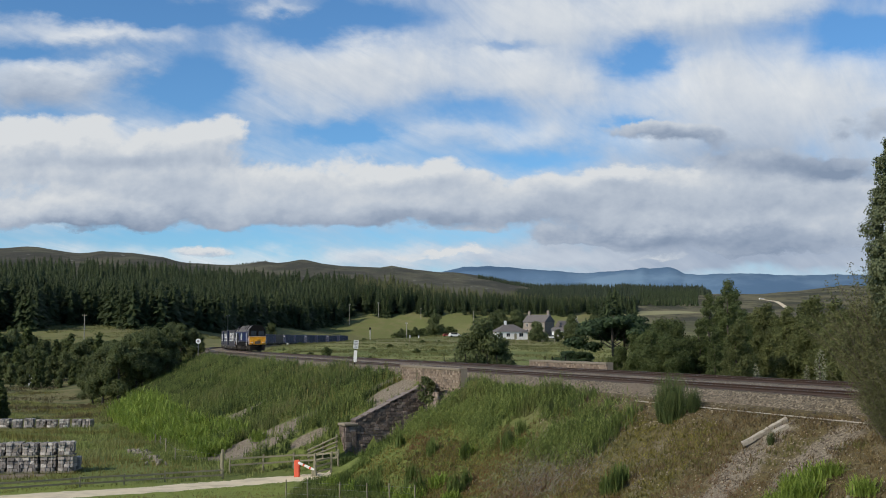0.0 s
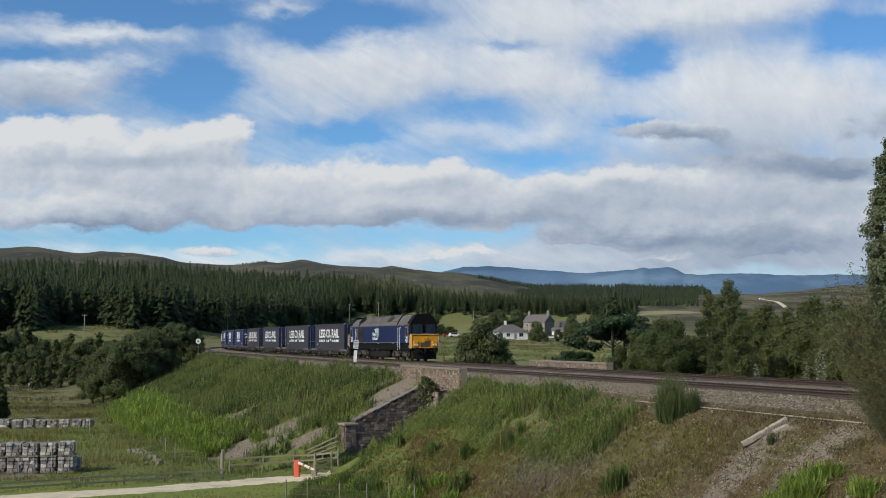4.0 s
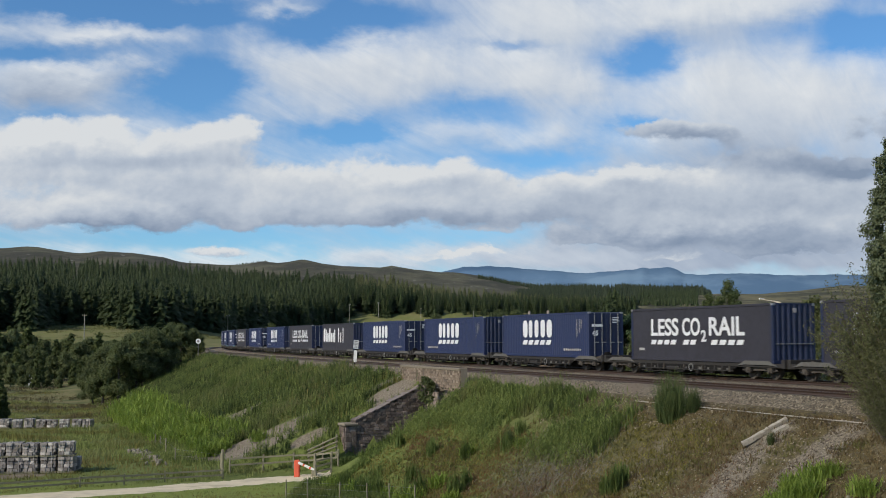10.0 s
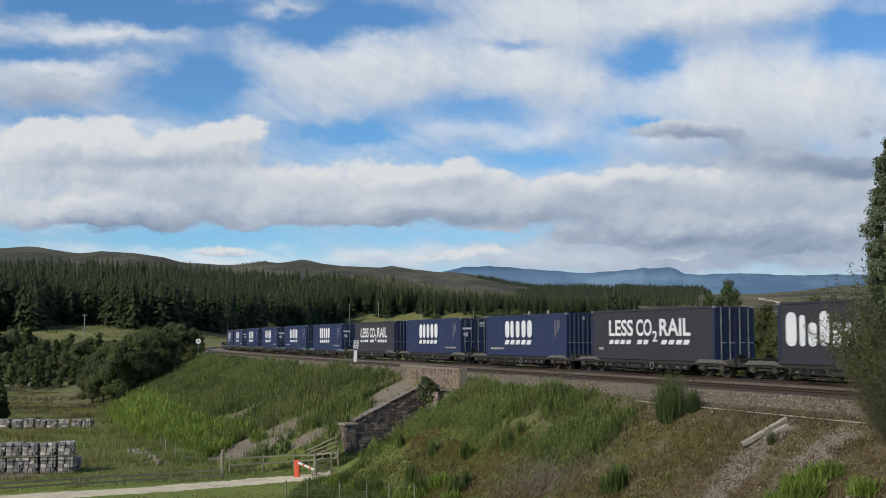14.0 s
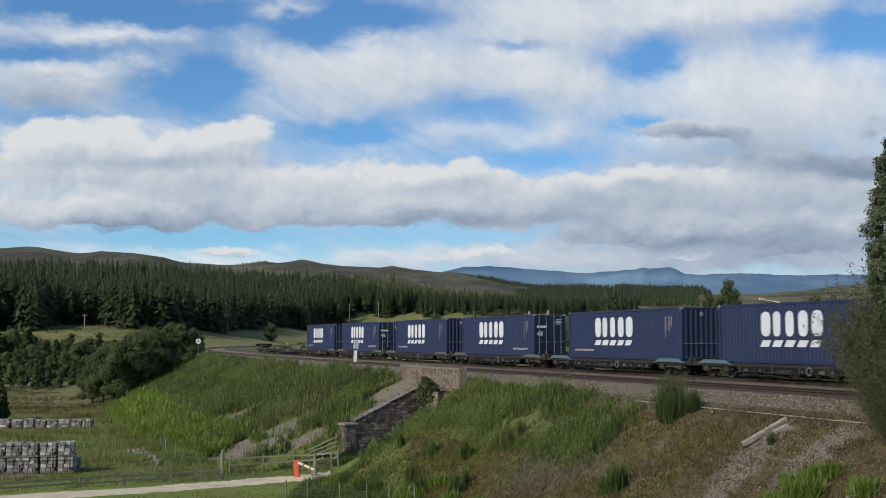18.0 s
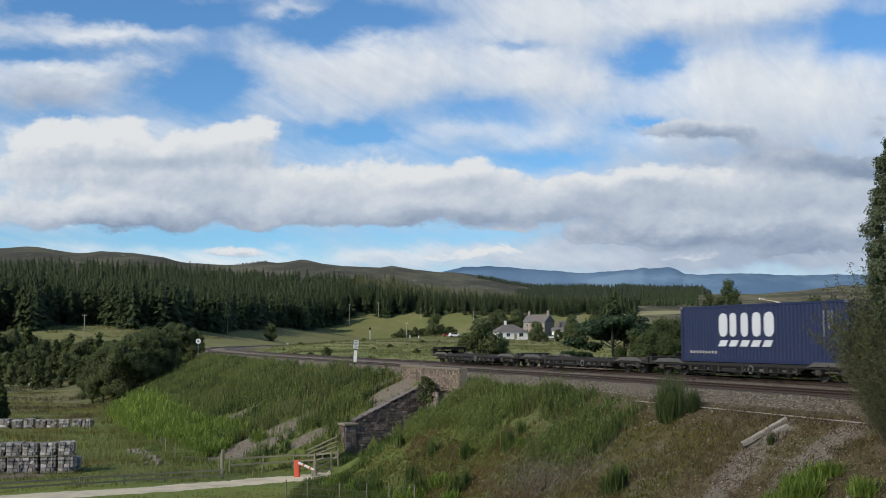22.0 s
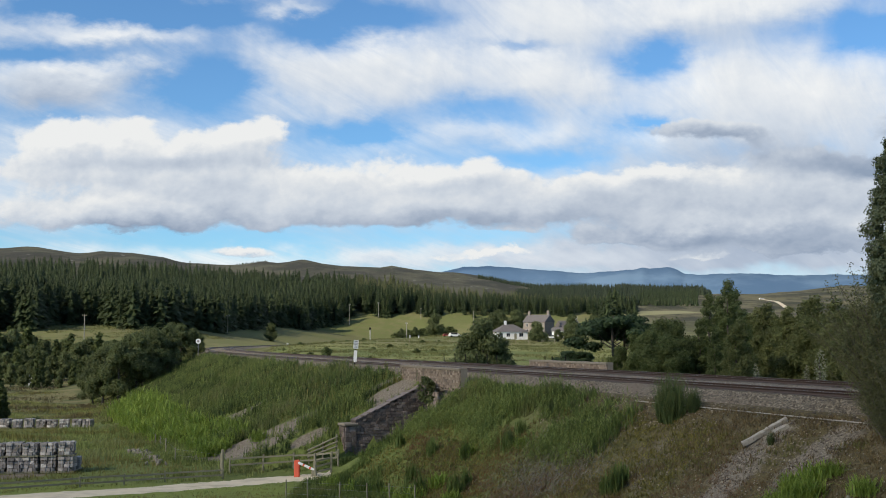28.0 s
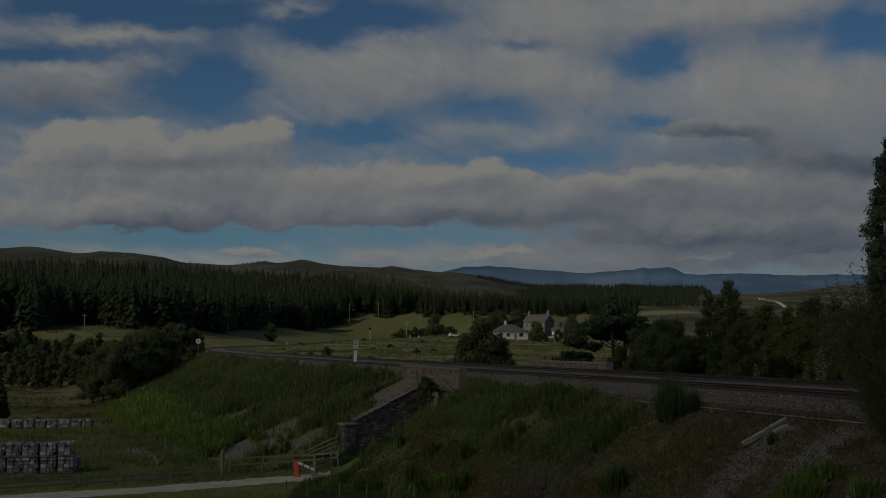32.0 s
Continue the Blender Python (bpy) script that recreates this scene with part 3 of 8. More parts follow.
# ---- clouds ----
def cloud_material(name, coverage, base, lo, hi, grain, turn, seed, bright, relief, greys, billow, fibre):
    """Veils and heaps of cloud on a dome; u is the tangent of the bearing, v that of the height.
    grain: pattern size along and across; billow: rounded heaps; fibre: fine streaks."""
    n = Nodes(name)
    x, y, z = n.xyz(n.coords())
    u0 = n.math("DIVIDE", x, n.math("MAXIMUM", y, 1.0))
    v0 = n.math("DIVIDE", z, n.math("MAXIMUM", y, 1.0))
    c, s = math.cos(turn), math.sin(turn)
    wa = n.math("SUBTRACT", n.noise(n.vec(u0, n.math("MULTIPLY", v0, 1.8), seed), 15.0, 6, 0.57), 0.5)
    wb = n.math("SUBTRACT", n.noise(n.vec(n.math("ADD", u0, 5.0), n.math("MULTIPLY", v0, 1.8), seed), 15.0, 6, 0.57), 0.5)

    def spots(total, u, v, rows):
        for cu, cv, su, sv, amp in rows:
            a = n.math("MULTIPLY", n.math("SUBTRACT", u, cu), 1.0 / su)
            b = n.math("MULTIPLY", n.math("SUBTRACT", v, cv), 1.0 / sv)
            r2 = n.math("MULTIPLY_ADD", a, a, n.math("MULTIPLY", b, b))
            total = n.math("MULTIPLY_ADD", n.math("EXPONENT", n.math("MULTIPLY", r2, -1.0)), amp, total)
        return total

    def density(du, dv):
        u, v = n.math("ADD", u0, du), n.math("ADD", v0, dv)
        # the pattern flattens towards the horizon
        flat = n.math("DIVIDE", 0.36, n.math("ADD", n.math("MAXIMUM", v, 0.0), 0.16))
        ru = n.math("MULTIPLY_ADD", u, c * grain[0], n.math("MULTIPLY", v, s * grain[0]))
        rv = n.math("MULTIPLY", n.math("MULTIPLY_ADD", v, c * grain[1], n.math("MULTIPLY", u, -s * grain[1])), flat)
        fb = n.noise(n.vec(ru, rv, seed), 1.0, 10, 0.56, 0.3)
        d = n.math("MULTIPLY_ADD", n.math("SUBTRACT", fb, 0.5), 2.4, base)
        if billow:
            for k, amp in ((1.7, billow * 0.8), (3.9, billow * 0.75), (8.0, billow * 0.35)):
                puff = n.noise(n.vec(n.math("MULTIPLY", ru, k), n.math("MULTIPLY", rv, k * 0.9), seed + k), 1.0, 3, 0.5, 0.2)
                d = n.math("MULTIPLY_ADD", n.math("ABSOLUTE", n.math("SUBTRACT", puff, 0.5)), amp * 3.0, n.math("ADD", d, -amp * 0.33))
        if fibre:
            hair = n.noise(n.vec(n.math("MULTIPLY", ru, 1.4), n.math("MULTIPLY", rv, 4.5), seed + 2.0), 1.0, 9, 0.64, 0.9)
            d = n.math("MULTIPLY_ADD", n.math("SUBTRACT", hair, 0.5), fibre, d)
        return spots(d, n.math("MULTIPLY_ADD", wa, 0.10, u), n.math("MULTIPLY_ADD", wb, 0.045, v), coverage)

    d = density(0.0, 0.0)
    above = density(-0.006, 0.009)
    alpha = n.step(d, lo, hi)
    shade = n.math("MULTIPLY_ADD", n.math("SUBTRACT", above, d), relief, n.math("MULTIPLY", n.step(d, hi, hi + 1.4), 0.16))
    g = spots(shade, n.math("MULTIPLY_ADD", wa, 0.06, u0), n.math("MULTIPLY_ADD", wb, 0.03, v0), greys)
    g = n.math("MULTIPLY_ADD", wa, 0.35, n.math("ADD", g, 0.20), clamp=True)
    col = n.ramp(g, [(0.0, (0.78, 0.81, 0.835)), (0.35, (0.55, 0.617, 0.71)), (0.7, (0.38, 0.455, 0.575)), (1.0, (0.26, 0.335, 0.46))])
    em = n.node("ShaderNodeEmission")
    n.put(em.inputs["Color"], col)
    em.inputs["Strength"].default_value = bright
    tr = n.node("ShaderNodeBsdfTransparent")
    m = n.node("ShaderNodeMixShader")
    n.put(m.inputs[0], alpha)
    n.t.links.new(tr.outputs[0], m.inputs[1])
    n.t.links.new(em.outputs[0], m.inputs[2])
    return n.done(m.outputs[0])


def cloud_dome(name, radius, material, label):
    az = np.radians(np.linspace(-62, 62, 60))
    el = np.radians(np.linspace(-1.0, 50, 26))
    a, e = np.meshgrid(az, el)
    v = np.stack([radius * np.cos(e) * np.sin(a), radius * np.cos(e) * np.cos(a), radius * np.sin(e)], -1).reshape(-1, 3)
    idx = np.arange(len(v)).reshape(26, 60)
    q = np.stack([idx[:-1, :-1], idx[:-1, 1:], idx[1:, 1:], idx[1:, :-1]], -1).reshape(-1, 4)
    ob = soup(name, v, q, material, smooth=True)
    return tagged(ob, label, "cloud", kind="stuff")


def overhead_material():
    """Unseen broken soft cloud above and behind the camera, as in the sky ahead; added to dim the sun."""
    n = Nodes("overhead_cloud")
    x, y, z = n.xyz(n.scaled(n.coords(), (1 / 4700, 1 / 4700, 1 / 4700)))
    up = n.math("ADD", n.math("MAXIMUM", z, 0.0), 0.25)
    a, b = n.math("DIVIDE", x, up), n.math("DIVIDE", y, up)
    p = n.vec(a, b, 6.0)
    wa = n.math("SUBTRACT", n.noise(p, 3.0, 6, 0.6), 0.5)
    wb = n.math("SUBTRACT", n.noise(n.vec(b, a, 2.0), 3.0, 6, 0.6), 0.5)
    a, b = n.math("MULTIPLY_ADD", wa, 0.05, a), n.math("MULTIPLY_ADD", wb, 0.02, b)
    d = n.math("MULTIPLY", wa, 0.12)
    for ca, cb, sa, sb, amp in OVERHEAD:
        u = n.math("MULTIPLY", n.math("SUBTRACT", a, ca), 1.0 / sa)
        v = n.math("MULTIPLY", n.math("SUBTRACT", b, cb), 1.0 / sb)
        d = n.math("MULTIPLY_ADD", n.math("EXPONENT", n.math("MULTIPLY", n.math("MULTIPLY_ADD", u, u, n.math("MULTIPLY", v, v)), -1.0)), amp, d)
    alpha = n.step(d, 0.06, 1.1)
    em = n.node("ShaderNodeEmission")
    n.put(em.inputs["Color"], n.ramp(n.math("ADD", d, wb), [(0.0, (0.66, 0.69, 0.72)), (0.6, (0.52, 0.55, 0.60)), (1.0, (0.36, 0.40, 0.46))]))
    em.inputs["Strength"].default_value = 0.9
    tr = n.node("ShaderNodeBsdfTransparent")
    m = n.node("ShaderNodeMixShader")
    n.put(m.inputs[0], alpha)
    n.t.links.new(tr.outputs[0], m.inputs[1])
    n.t.links.new(em.outputs[0], m.inputs[2])
    return n.done(m.outputs[0])


def overhead_dome():
    az = np.radians(np.linspace(-180, 180, 97))
    el = np.radians(np.concatenate([np.linspace(3, 50, 20), np.linspace(53, 90, 14)]))
    a, e = np.meshgrid(az, el)
    v = np.stack([4700 * np.cos(e) * np.sin(a), 4700 * np.cos(e) * np.cos(a), 4700 * np.sin(e)], -1).reshape(-1, 3)
    idx = np.arange(len(v)).reshape(len(el), 97)
    q = np.stack([idx[:-1, :-1], idx[:-1, 1:], idx[1:, 1:], idx[1:, :-1]], -1).reshape(-1, 4)
    # the part ahead belongs to the other layers
    mid = v[q].mean(1)
    behind = (np.abs(np.arctan2(mid[:, 0], mid[:, 1])) > radians(63)) | (mid[:, 2] > 4700 * math.sin(radians(51)))
    ob = soup("overhead_cloud", v, q[behind], overhead_material(), smooth=True)
    return tagged(ob, "unseen soft broken cloud overhead, added to dim the sun", "cloud", kind="stuff")


# the first patch is placed to drift across the sun and dim the ground
OVERHEAD = [(-0.84, -0.757, 0.26, 0.090, 1.32), (-1.5, -0.2, 0.30, 0.22, 0.9), (-1.25, 0.55, 0.30, 0.20, 0.9), (-0.35, -1.15, 0.35, 0.20, 0.9), (0.45, -0.75, 0.30, 0.22, 0.9), (1.3, -0.9, 0.4, 0.3, 0.9),
            (1.2, 0.25, 0.32, 0.25, 0.9), (0.1, -0.15, 0.22, 0.13, 0.8), (-0.45, 0.2, 0.22, 0.14, 0.8), (0.45, 0.35, 0.2, 0.15, 0.8), (-1.8, -1.3, 0.5, 0.4, 0.9), (0.5, -2.0, 0.7, 0.4, 0.9), (-0.9, -2.1, 0.5, 0.4, 0.9), (2.2, -0.3, 0.4, 0.5, 0.9), (-2.3, 0.3, 0.4, 0.5, 0.9)]
SHADING_CLOUD = overhead_dome()
HIGH_CLOUD = cloud_dome("high_cloud", 4850, cloud_material(
    "veil_cloud",
    # blue openings
    [(0.184, 0.243, 0.030, 0.022, -1.7), (0.365, 0.266, 0.055, 0.016, -1.5), (-0.24, 0.286, 0.08, 0.017, -1.9), (-0.215, 0.226, 0.05, 0.026, -1.9),
     (-0.095, 0.274, 0.08, 0.018, -1.6), (-0.36, 0.250, 0.07, 0.010, -1.3), (-0.35, 0.290, 0.05, 0.012, -1.5), (-0.080, 0.1795, 0.042, 0.010, -1.6),
     (0.085, 0.158, 0.055, 0.014, -1.3), (0.160, 0.186, 0.026, 0.007, -1.4), (0.028, 0.196, 0.055, 0.012, -0.8), (0.055, 0.2535, 0.03, 0.005, -0.7),
     (-0.18, 0.086, 0.26, 0.012, -0.8), (0.28, 0.082, 0.16, 0.026, 1.3), (0.12, 0.070, 0.3, 0.010, 0.7), (-0.33, 0.195, 0.06, 0.010, -0.6), (0.25, 0.160, 0.05, 0.008, -0.3)]
    # thick white parts
    + [(-0.065, 0.228, 0.11, 0.030, 0.9), (0.10, 0.275, 0.10, 0.025, 0.8), (0.26, 0.288, 0.10, 0.018, 0.8), (0.31, 0.208, 0.12, 0.040, 1.1), (0.09, 0.220, 0.07, 0.020, 0.6),
       (-0.285, 0.268, 0.05, 0.010, 0.9), (-0.150, 0.2845, 0.035, 0.007, 1.1), (-0.285, 0.232, 0.065, 0.014, 0.8), (-0.36, 0.218, 0.05, 0.012, 0.8), (0.22, 0.150, 0.2, 0.03, 0.6), (-0.02, 0.176, 0.05, 0.010, 0.3)],
    0.25, -0.80, 1.25, (7.0, 15.0), -0.24, 3.7, 0.95, 0.30,
    [(0.24, 0.080, 0.26, 0.02, 0.55), (0.02, 0.115, 0.3, 0.022, 0.2), (0.27, 0.12, 0.2, 0.05, 0.2), (0.26, 0.150, 0.14, 0.028, 0.25), (-0.36, 0.215, 0.06, 0.014, 0.5), (-0.27, 0.232, 0.06, 0.014, 0.25), (0.23, 0.262, 0.10, 0.014, 0.12), (-0.05, 0.225, 0.1, 0.02, 0.08)], 0.0, 0.95),
    "thin white streaked cloud over blue sky")
LOW_CLOUD = cloud_dome("low_cloud", 4700, cloud_material(
    "heap_cloud",
    # the bright heaps, the long bank below them and the banks further round
    [(-0.356, 0.181, 0.027, 0.021, 1.8), (-0.308, 0.177, 0.028, 0.020, 1.6), (-0.262, 0.165, 0.028, 0.016, 1.2), (-0.226, 0.180, 0.030, 0.019, 1.5), (-0.180, 0.178, 0.030, 0.020, 1.6), (-0.392, 0.168, 0.03, 0.028, 1.3), (-0.30, 0.146, 0.13, 0.016, 1.35), (-0.17, 0.128, 0.22, 0.024, 1.8), (-0.05, 0.108, 0.16, 0.014, 1.4),
     (-0.02, 0.146, 0.06, 0.014, 0.9), (0.30, 0.092, 0.13, 0.013, 1.3), (0.16, 0.098, 0.06, 0.009, 0.9), (-0.32, 0.108, 0.12, 0.012, 1.5), (0.06, 0.118, 0.06, 0.018, 1.0), (0.20, 0.128, 0.12, 0.020, 1.4), (0.32, 0.122, 0.10, 0.030, 1.3), (0.24, 0.100, 0.12, 0.012, 1.2),
     (0.205, 0.1795, 0.080, 0.0115, 1.7), (0.265, 0.157, 0.055, 0.014, 1.3), (0.335, 0.147, 0.032, 0.0065, 1.6), (0.370, 0.188, 0.040, 0.020, 1.3), (0.16, 0.143, 0.04, 0.008, 0.8), (0.085, 0.178, 0.035, 0.012, 0.6),
     (0.11, 0.0845, 0.055, 0.0060, 1.5), (0.02, 0.091, 0.05, 0.005, 0.7), (-0.205, 0.0755, 0.045, 0.0070, 1.4), (-0.31, 0.093, 0.03, 0.004, 0.9), (0.27, 0.078, 0.09, 0.0075, 1.5), (-0.02, 0.074, 0.05, 0.005, 1.0), (-0.365, 0.074, 0.02, 0.004, 1.0), (0.19, 0.070, 0.03, 0.004, 1.2), (0.02, 0.072, 0.04, 0.004, 0.9)]
    # clear air above, in the gaps and along the horizon
    + [(0.05, 0.258, 0.7, 0.045, -2.2), (-0.083, 0.181, 0.045, 0.011, -1.2), (0.085, 0.157, 0.045, 0.014, -1.1), (-0.34, 0.0895, 0.10, 0.005, -1.0), (0.0, 0.083, 0.06, 0.006, -0.8), (-0.16, 0.086, 0.10, 0.005, -0.9), (-0.06, 0.19, 0.10, 0.018, -0.6), (0.0, 0.058, 0.7, 0.010, -1.0), (0.27, 0.20, 0.09, 0.010, -0.6)],
    -0.80, -0.22, 0.48, (13.0, 25.0), 0.03, 1.2, 0.88, 0.34,
    [(-0.10, 0.100, 0.26, 0.012, 0.28), (0.0, 0.125, 0.18, 0.018, 0.08), (0.24, 0.115, 0.22, 0.030, 0.22), (0.205, 0.179, 0.10, 0.013, 0.62), (0.265, 0.155, 0.06, 0.012, 0.5), (0.335, 0.146, 0.045, 0.010, 0.9), (0.370, 0.185, 0.05, 0.022, 0.5),
     (0.11, 0.084, 0.07, 0.007, 0.45), (-0.205, 0.075, 0.05, 0.008, 0.45), (0.27, 0.078, 0.10, 0.008, 0.5), (-0.29, 0.153, 0.12, 0.007, 0.34), (-0.33, 0.102, 0.10, 0.010, 0.3), (-0.31, 0.093, 0.04, 0.005, 0.5),
     (-0.356, 0.182, 0.04, 0.014, -0.32), (-0.308, 0.180, 0.04, 0.014, -0.30), (-0.205, 0.184, 0.05, 0.016, -0.30), (-0.05, 0.145, 0.07, 0.010, -0.15)], 0.42, 0.0),
    "heaped white and grey cumulus with flat bases")


# ---- the railway ----
NEAR_TRACK = (4.7, -0.12)


def sweep(profile, s0, s1, step=2.0, closed=True, n0=0.0, z0=0.0):
    """A profile of (n, z) carried along the line."""
    ss = np.arange(s0, s1 + step / 2, step)
    rings = [[line_at(s, n0 + n, z0 + z) for n, z in profile] for s in ss]
    k = len(profile)
    v = np.array([[*p] for r in rings for p in r])
    idx = np.arange(len(v)).reshape(len(ss), k)
    if closed:
        idx = np.concatenate([idx, idx[:, :1]], 1)
    q = np.stack([idx[:-1, :-1], idx[1:, :-1], idx[1:, 1:], idx[:-1, 1:]], -1).reshape(-1, 4)
    return v, q


def make_railway():
    v, q = sweep([(-3.5, -0.95), (-2.2, -0.20), (1.8, -0.20), (2.5, -0.30), (3.3, -0.32), (6.3, -0.32), (8.2, -1.15)], -640, 740, 2.0, False)
    rng = np.random.default_rng(3)
    v[:, 2] += rng.normal(0, 0.025, len(v))
    bed = soup("ballast_bed", v, q, "ballast", smooth=True)
    tagged(bed, "brown-grey crushed stone ballast under the rails", "ballast", kind="structure")
    foot = [(-0.07, -0.16), (0.07, -0.16), (0.07, -0.145), (0.012, -0.12), (0.012, -0.045), (0.036, -0.035), (0.036, 0.0), (-0.036, 0.0), (-0.036, -0.035), (-0.012, -0.045), (-0.012, -0.12), (-0.07, -0.145)]
    for n0, z0 in ((0.0, 0.0), NEAR_TRACK):
        track = thing("railway_track", "rusty steel rails on concrete sleepers in ballast", "railway track", "double track", "structure")
        for side in (-0.7525, 0.7525):
            v, q = sweep(foot, -640, 740, 2.0, True, n0 + side, z0)
            rail = soup("rail", v, q, "rail", track)
            v, q = sweep([(-0.03, 0.003), (0.03, 0.003)], -640, 740, 2.0, False, n0 + side, z0)
            soup("rail_head", v, q, "rail_top", rail, "bright worn running surface")
        bm = boxes((-0.125, 0.125, -1.25, 1.25, -0.33, -0.165), bevel=0.02)
        first = part("sleeper", bm, "sleeper", track)
        me = first.data
        rest_v, rest_q, cube = [], [], np.array([(x, y, z) for x in (-0.125, 0.125) for y in (-1.25, 1.25) for z in (-0.33, -0.165)])
        faces = np.array([(0, 1, 3, 2), (4, 6, 7, 5), (0, 4, 5, 1), (2, 3, 7, 6), (1, 5, 7, 3)])
        used = False
        for s in np.arange(-420, 60, 0.65):
            p, a = line_at(s, n0, z0), float(heading(s))
            if -30 <= s <= 36:
                ob = first if not used else new("sleeper", me)
                used = True
                ob.parent = track
                ob.matrix_basis = Matrix.Translation(p) @ Matrix.Rotation(a, 4, "Z")
            else:
                c, d = math.cos(a), math.sin(a)
                w = np.stack([p.x + cube[:, 0] * c - cube[:, 1] * d, p.y + cube[:, 0] * d + cube[:, 1] * c, p.z + cube[:, 2]], -1)
                rest_q.append(faces + 8 * len(rest_v))
                rest_v.append(w)
        tagged(soup("sleepers", np.concatenate(rest_v), np.concatenate(rest_q), "sleeper", track), kind="stuff")
    # loose stones on the near shoulder
    rng = np.random.default_rng(8)
    N = 9000
    s, n = rng.uniform(-55, 40, N), rng.uniform(6.1, 8.6, N)
    oct_v = np.array([(1, 0, 0), (-1, 0, 0), (0, 1, 0), (0, -1, 0), (0, 0, 1)], float)
    tri = np.array([(0, 2, 4), (2, 1, 4), (1, 3, 4), (3, 0, 4)])
    base = np.array([[*line_at(a, b, -0.33 - max(b - 6.3, 0) * 0.437)] for a, b in zip(s, n)])
    sc = rng.uniform(0.035, 0.085, (N, 1, 3))
    rot = rng.uniform(0, 6.28, N)
    vv = oct_v[None] * sc
    vv = np.stack([vv[..., 0] * np.cos(rot)[:, None] - vv[..., 1] * np.sin(rot)[:, None], vv[..., 0] * np.sin(rot)[:, None] + vv[..., 1] * np.cos(rot)[:, None], vv[..., 2]], -1) + base[:, None]
    ob = soup("ballast_stones", vv.reshape(-1, 3), (tri[None] + 5 * np.arange(N)[:, None, None]).reshape(-1, 3), stone_chip_material())
    tagged(ob, "loose angular ballast stones on the shoulder", "stones", kind="stuff")
    # spilt stone and clods over the bare slope below
    N = 16000
    x, y = rng.uniform(5, 18, N), rng.uniform(34, 62, N)
    s, n = line_near(x, y)
    ok = (n > 7.9) & (n < 24) & (rng.uniform(size=N) < np.where(n < 10, 0.9, 0.5)) & (lumps(x, y, 1.7, 5.0) > -0.25)
    base = np.stack([x, y, land(x, y)], -1)[ok]
    M = len(base)
    sc = rng.uniform(0.02, 0.065, (M, 1, 3))
    vv = oct_v[None] * sc + base[:, None]
    ob = soup("spilt_stones", vv.reshape(-1, 3), (tri[None] + 5 * np.arange(M)[:, None, None]).reshape(-1, 3), stone_chip_material())
    tagged(ob, "spilt stones and clods on the bare slope", "stones", kind="stuff")


def stone_chip_material():
    n = Nodes("ballast_chip")
    c = n.ramp(n.island(), [(0.0, (0.06, 0.048, 0.032)), (0.6, (0.17, 0.138, 0.092)), (1.0, (0.33, 0.28, 0.20))])
    return n.done(n.bsdf(c, 0.9))


make_railway()


def ground_z(x, y):
    return float(land(np.array([x]), np.array([y]))[0])


def stand(x, y, turn=0.0, scale=1.0, sink=0.0):
    return Matrix.Translation((x, y, ground_z(x, y) - sink)) @ Matrix.Rotation(radians(turn), 4, "Z") @ Matrix.Scale(scale, 4)


def copy_plant(ob, m):
    """A copy at exactly that pose and scale, whatever the first one's scale."""
    c = copy_thing(ob, m)
    c.matrix_basis = m
    return c


def grown(bearing, d, rise, h, turn=0.0):
    """Stands a plant of height h on the ground, scaled so that its top lies at that rise as seen from the camera."""
    x, y = bearing * d, d
    z = ground_z(x, y)
    return Matrix.Translation((x, y, z)) @ Matrix.Rotation(radians(turn), 4, "Z") @ Matrix.Scale((2.075 + rise * d - z) / h, 4)


# ---- plants ----
def leaf_cards(centres, size, rng, droop=0.0, aspect=1.6, facing=None, loose=0.75):
    """Quads at the centres, slightly folded, so that light breaks on them; turned at random or roughly to the facing given."""
    n = len(centres)
    a = rng.normal(size=(n, 3))
    a[:, 2] -= droop
    a /= np.linalg.norm(a, axis=1, keepdims=True)
    b = np.cross(a, rng.normal(size=(n, 3)))
    b /= np.linalg.norm(b, axis=1, keepdims=True)
    if facing is not None:
        f = facing + rng.normal(0, loose, (n, 3)) * 0.6
        f /= np.linalg.norm(f, axis=1, keepdims=True)
        a -= f * (a * f).sum(1, keepdims=True)
        a /= np.linalg.norm(a, axis=1, keepdims=True)
        b = np.cross(f, a)
    sz = size * rng.uniform(0.55, 1.35, (n, 1))
    u, w = a * sz * aspect * 0.5, b * sz * 0.5
    nrm = np.cross(a, b) * sz * 0.18
    v = np.stack([centres - u, centres + w * 1.0 + nrm, centres + u, centres - w * 1.0 + nrm], 1).reshape(-1, 3)
    q = np.arange(4 * n).reshape(-1, 4)
    return v, q


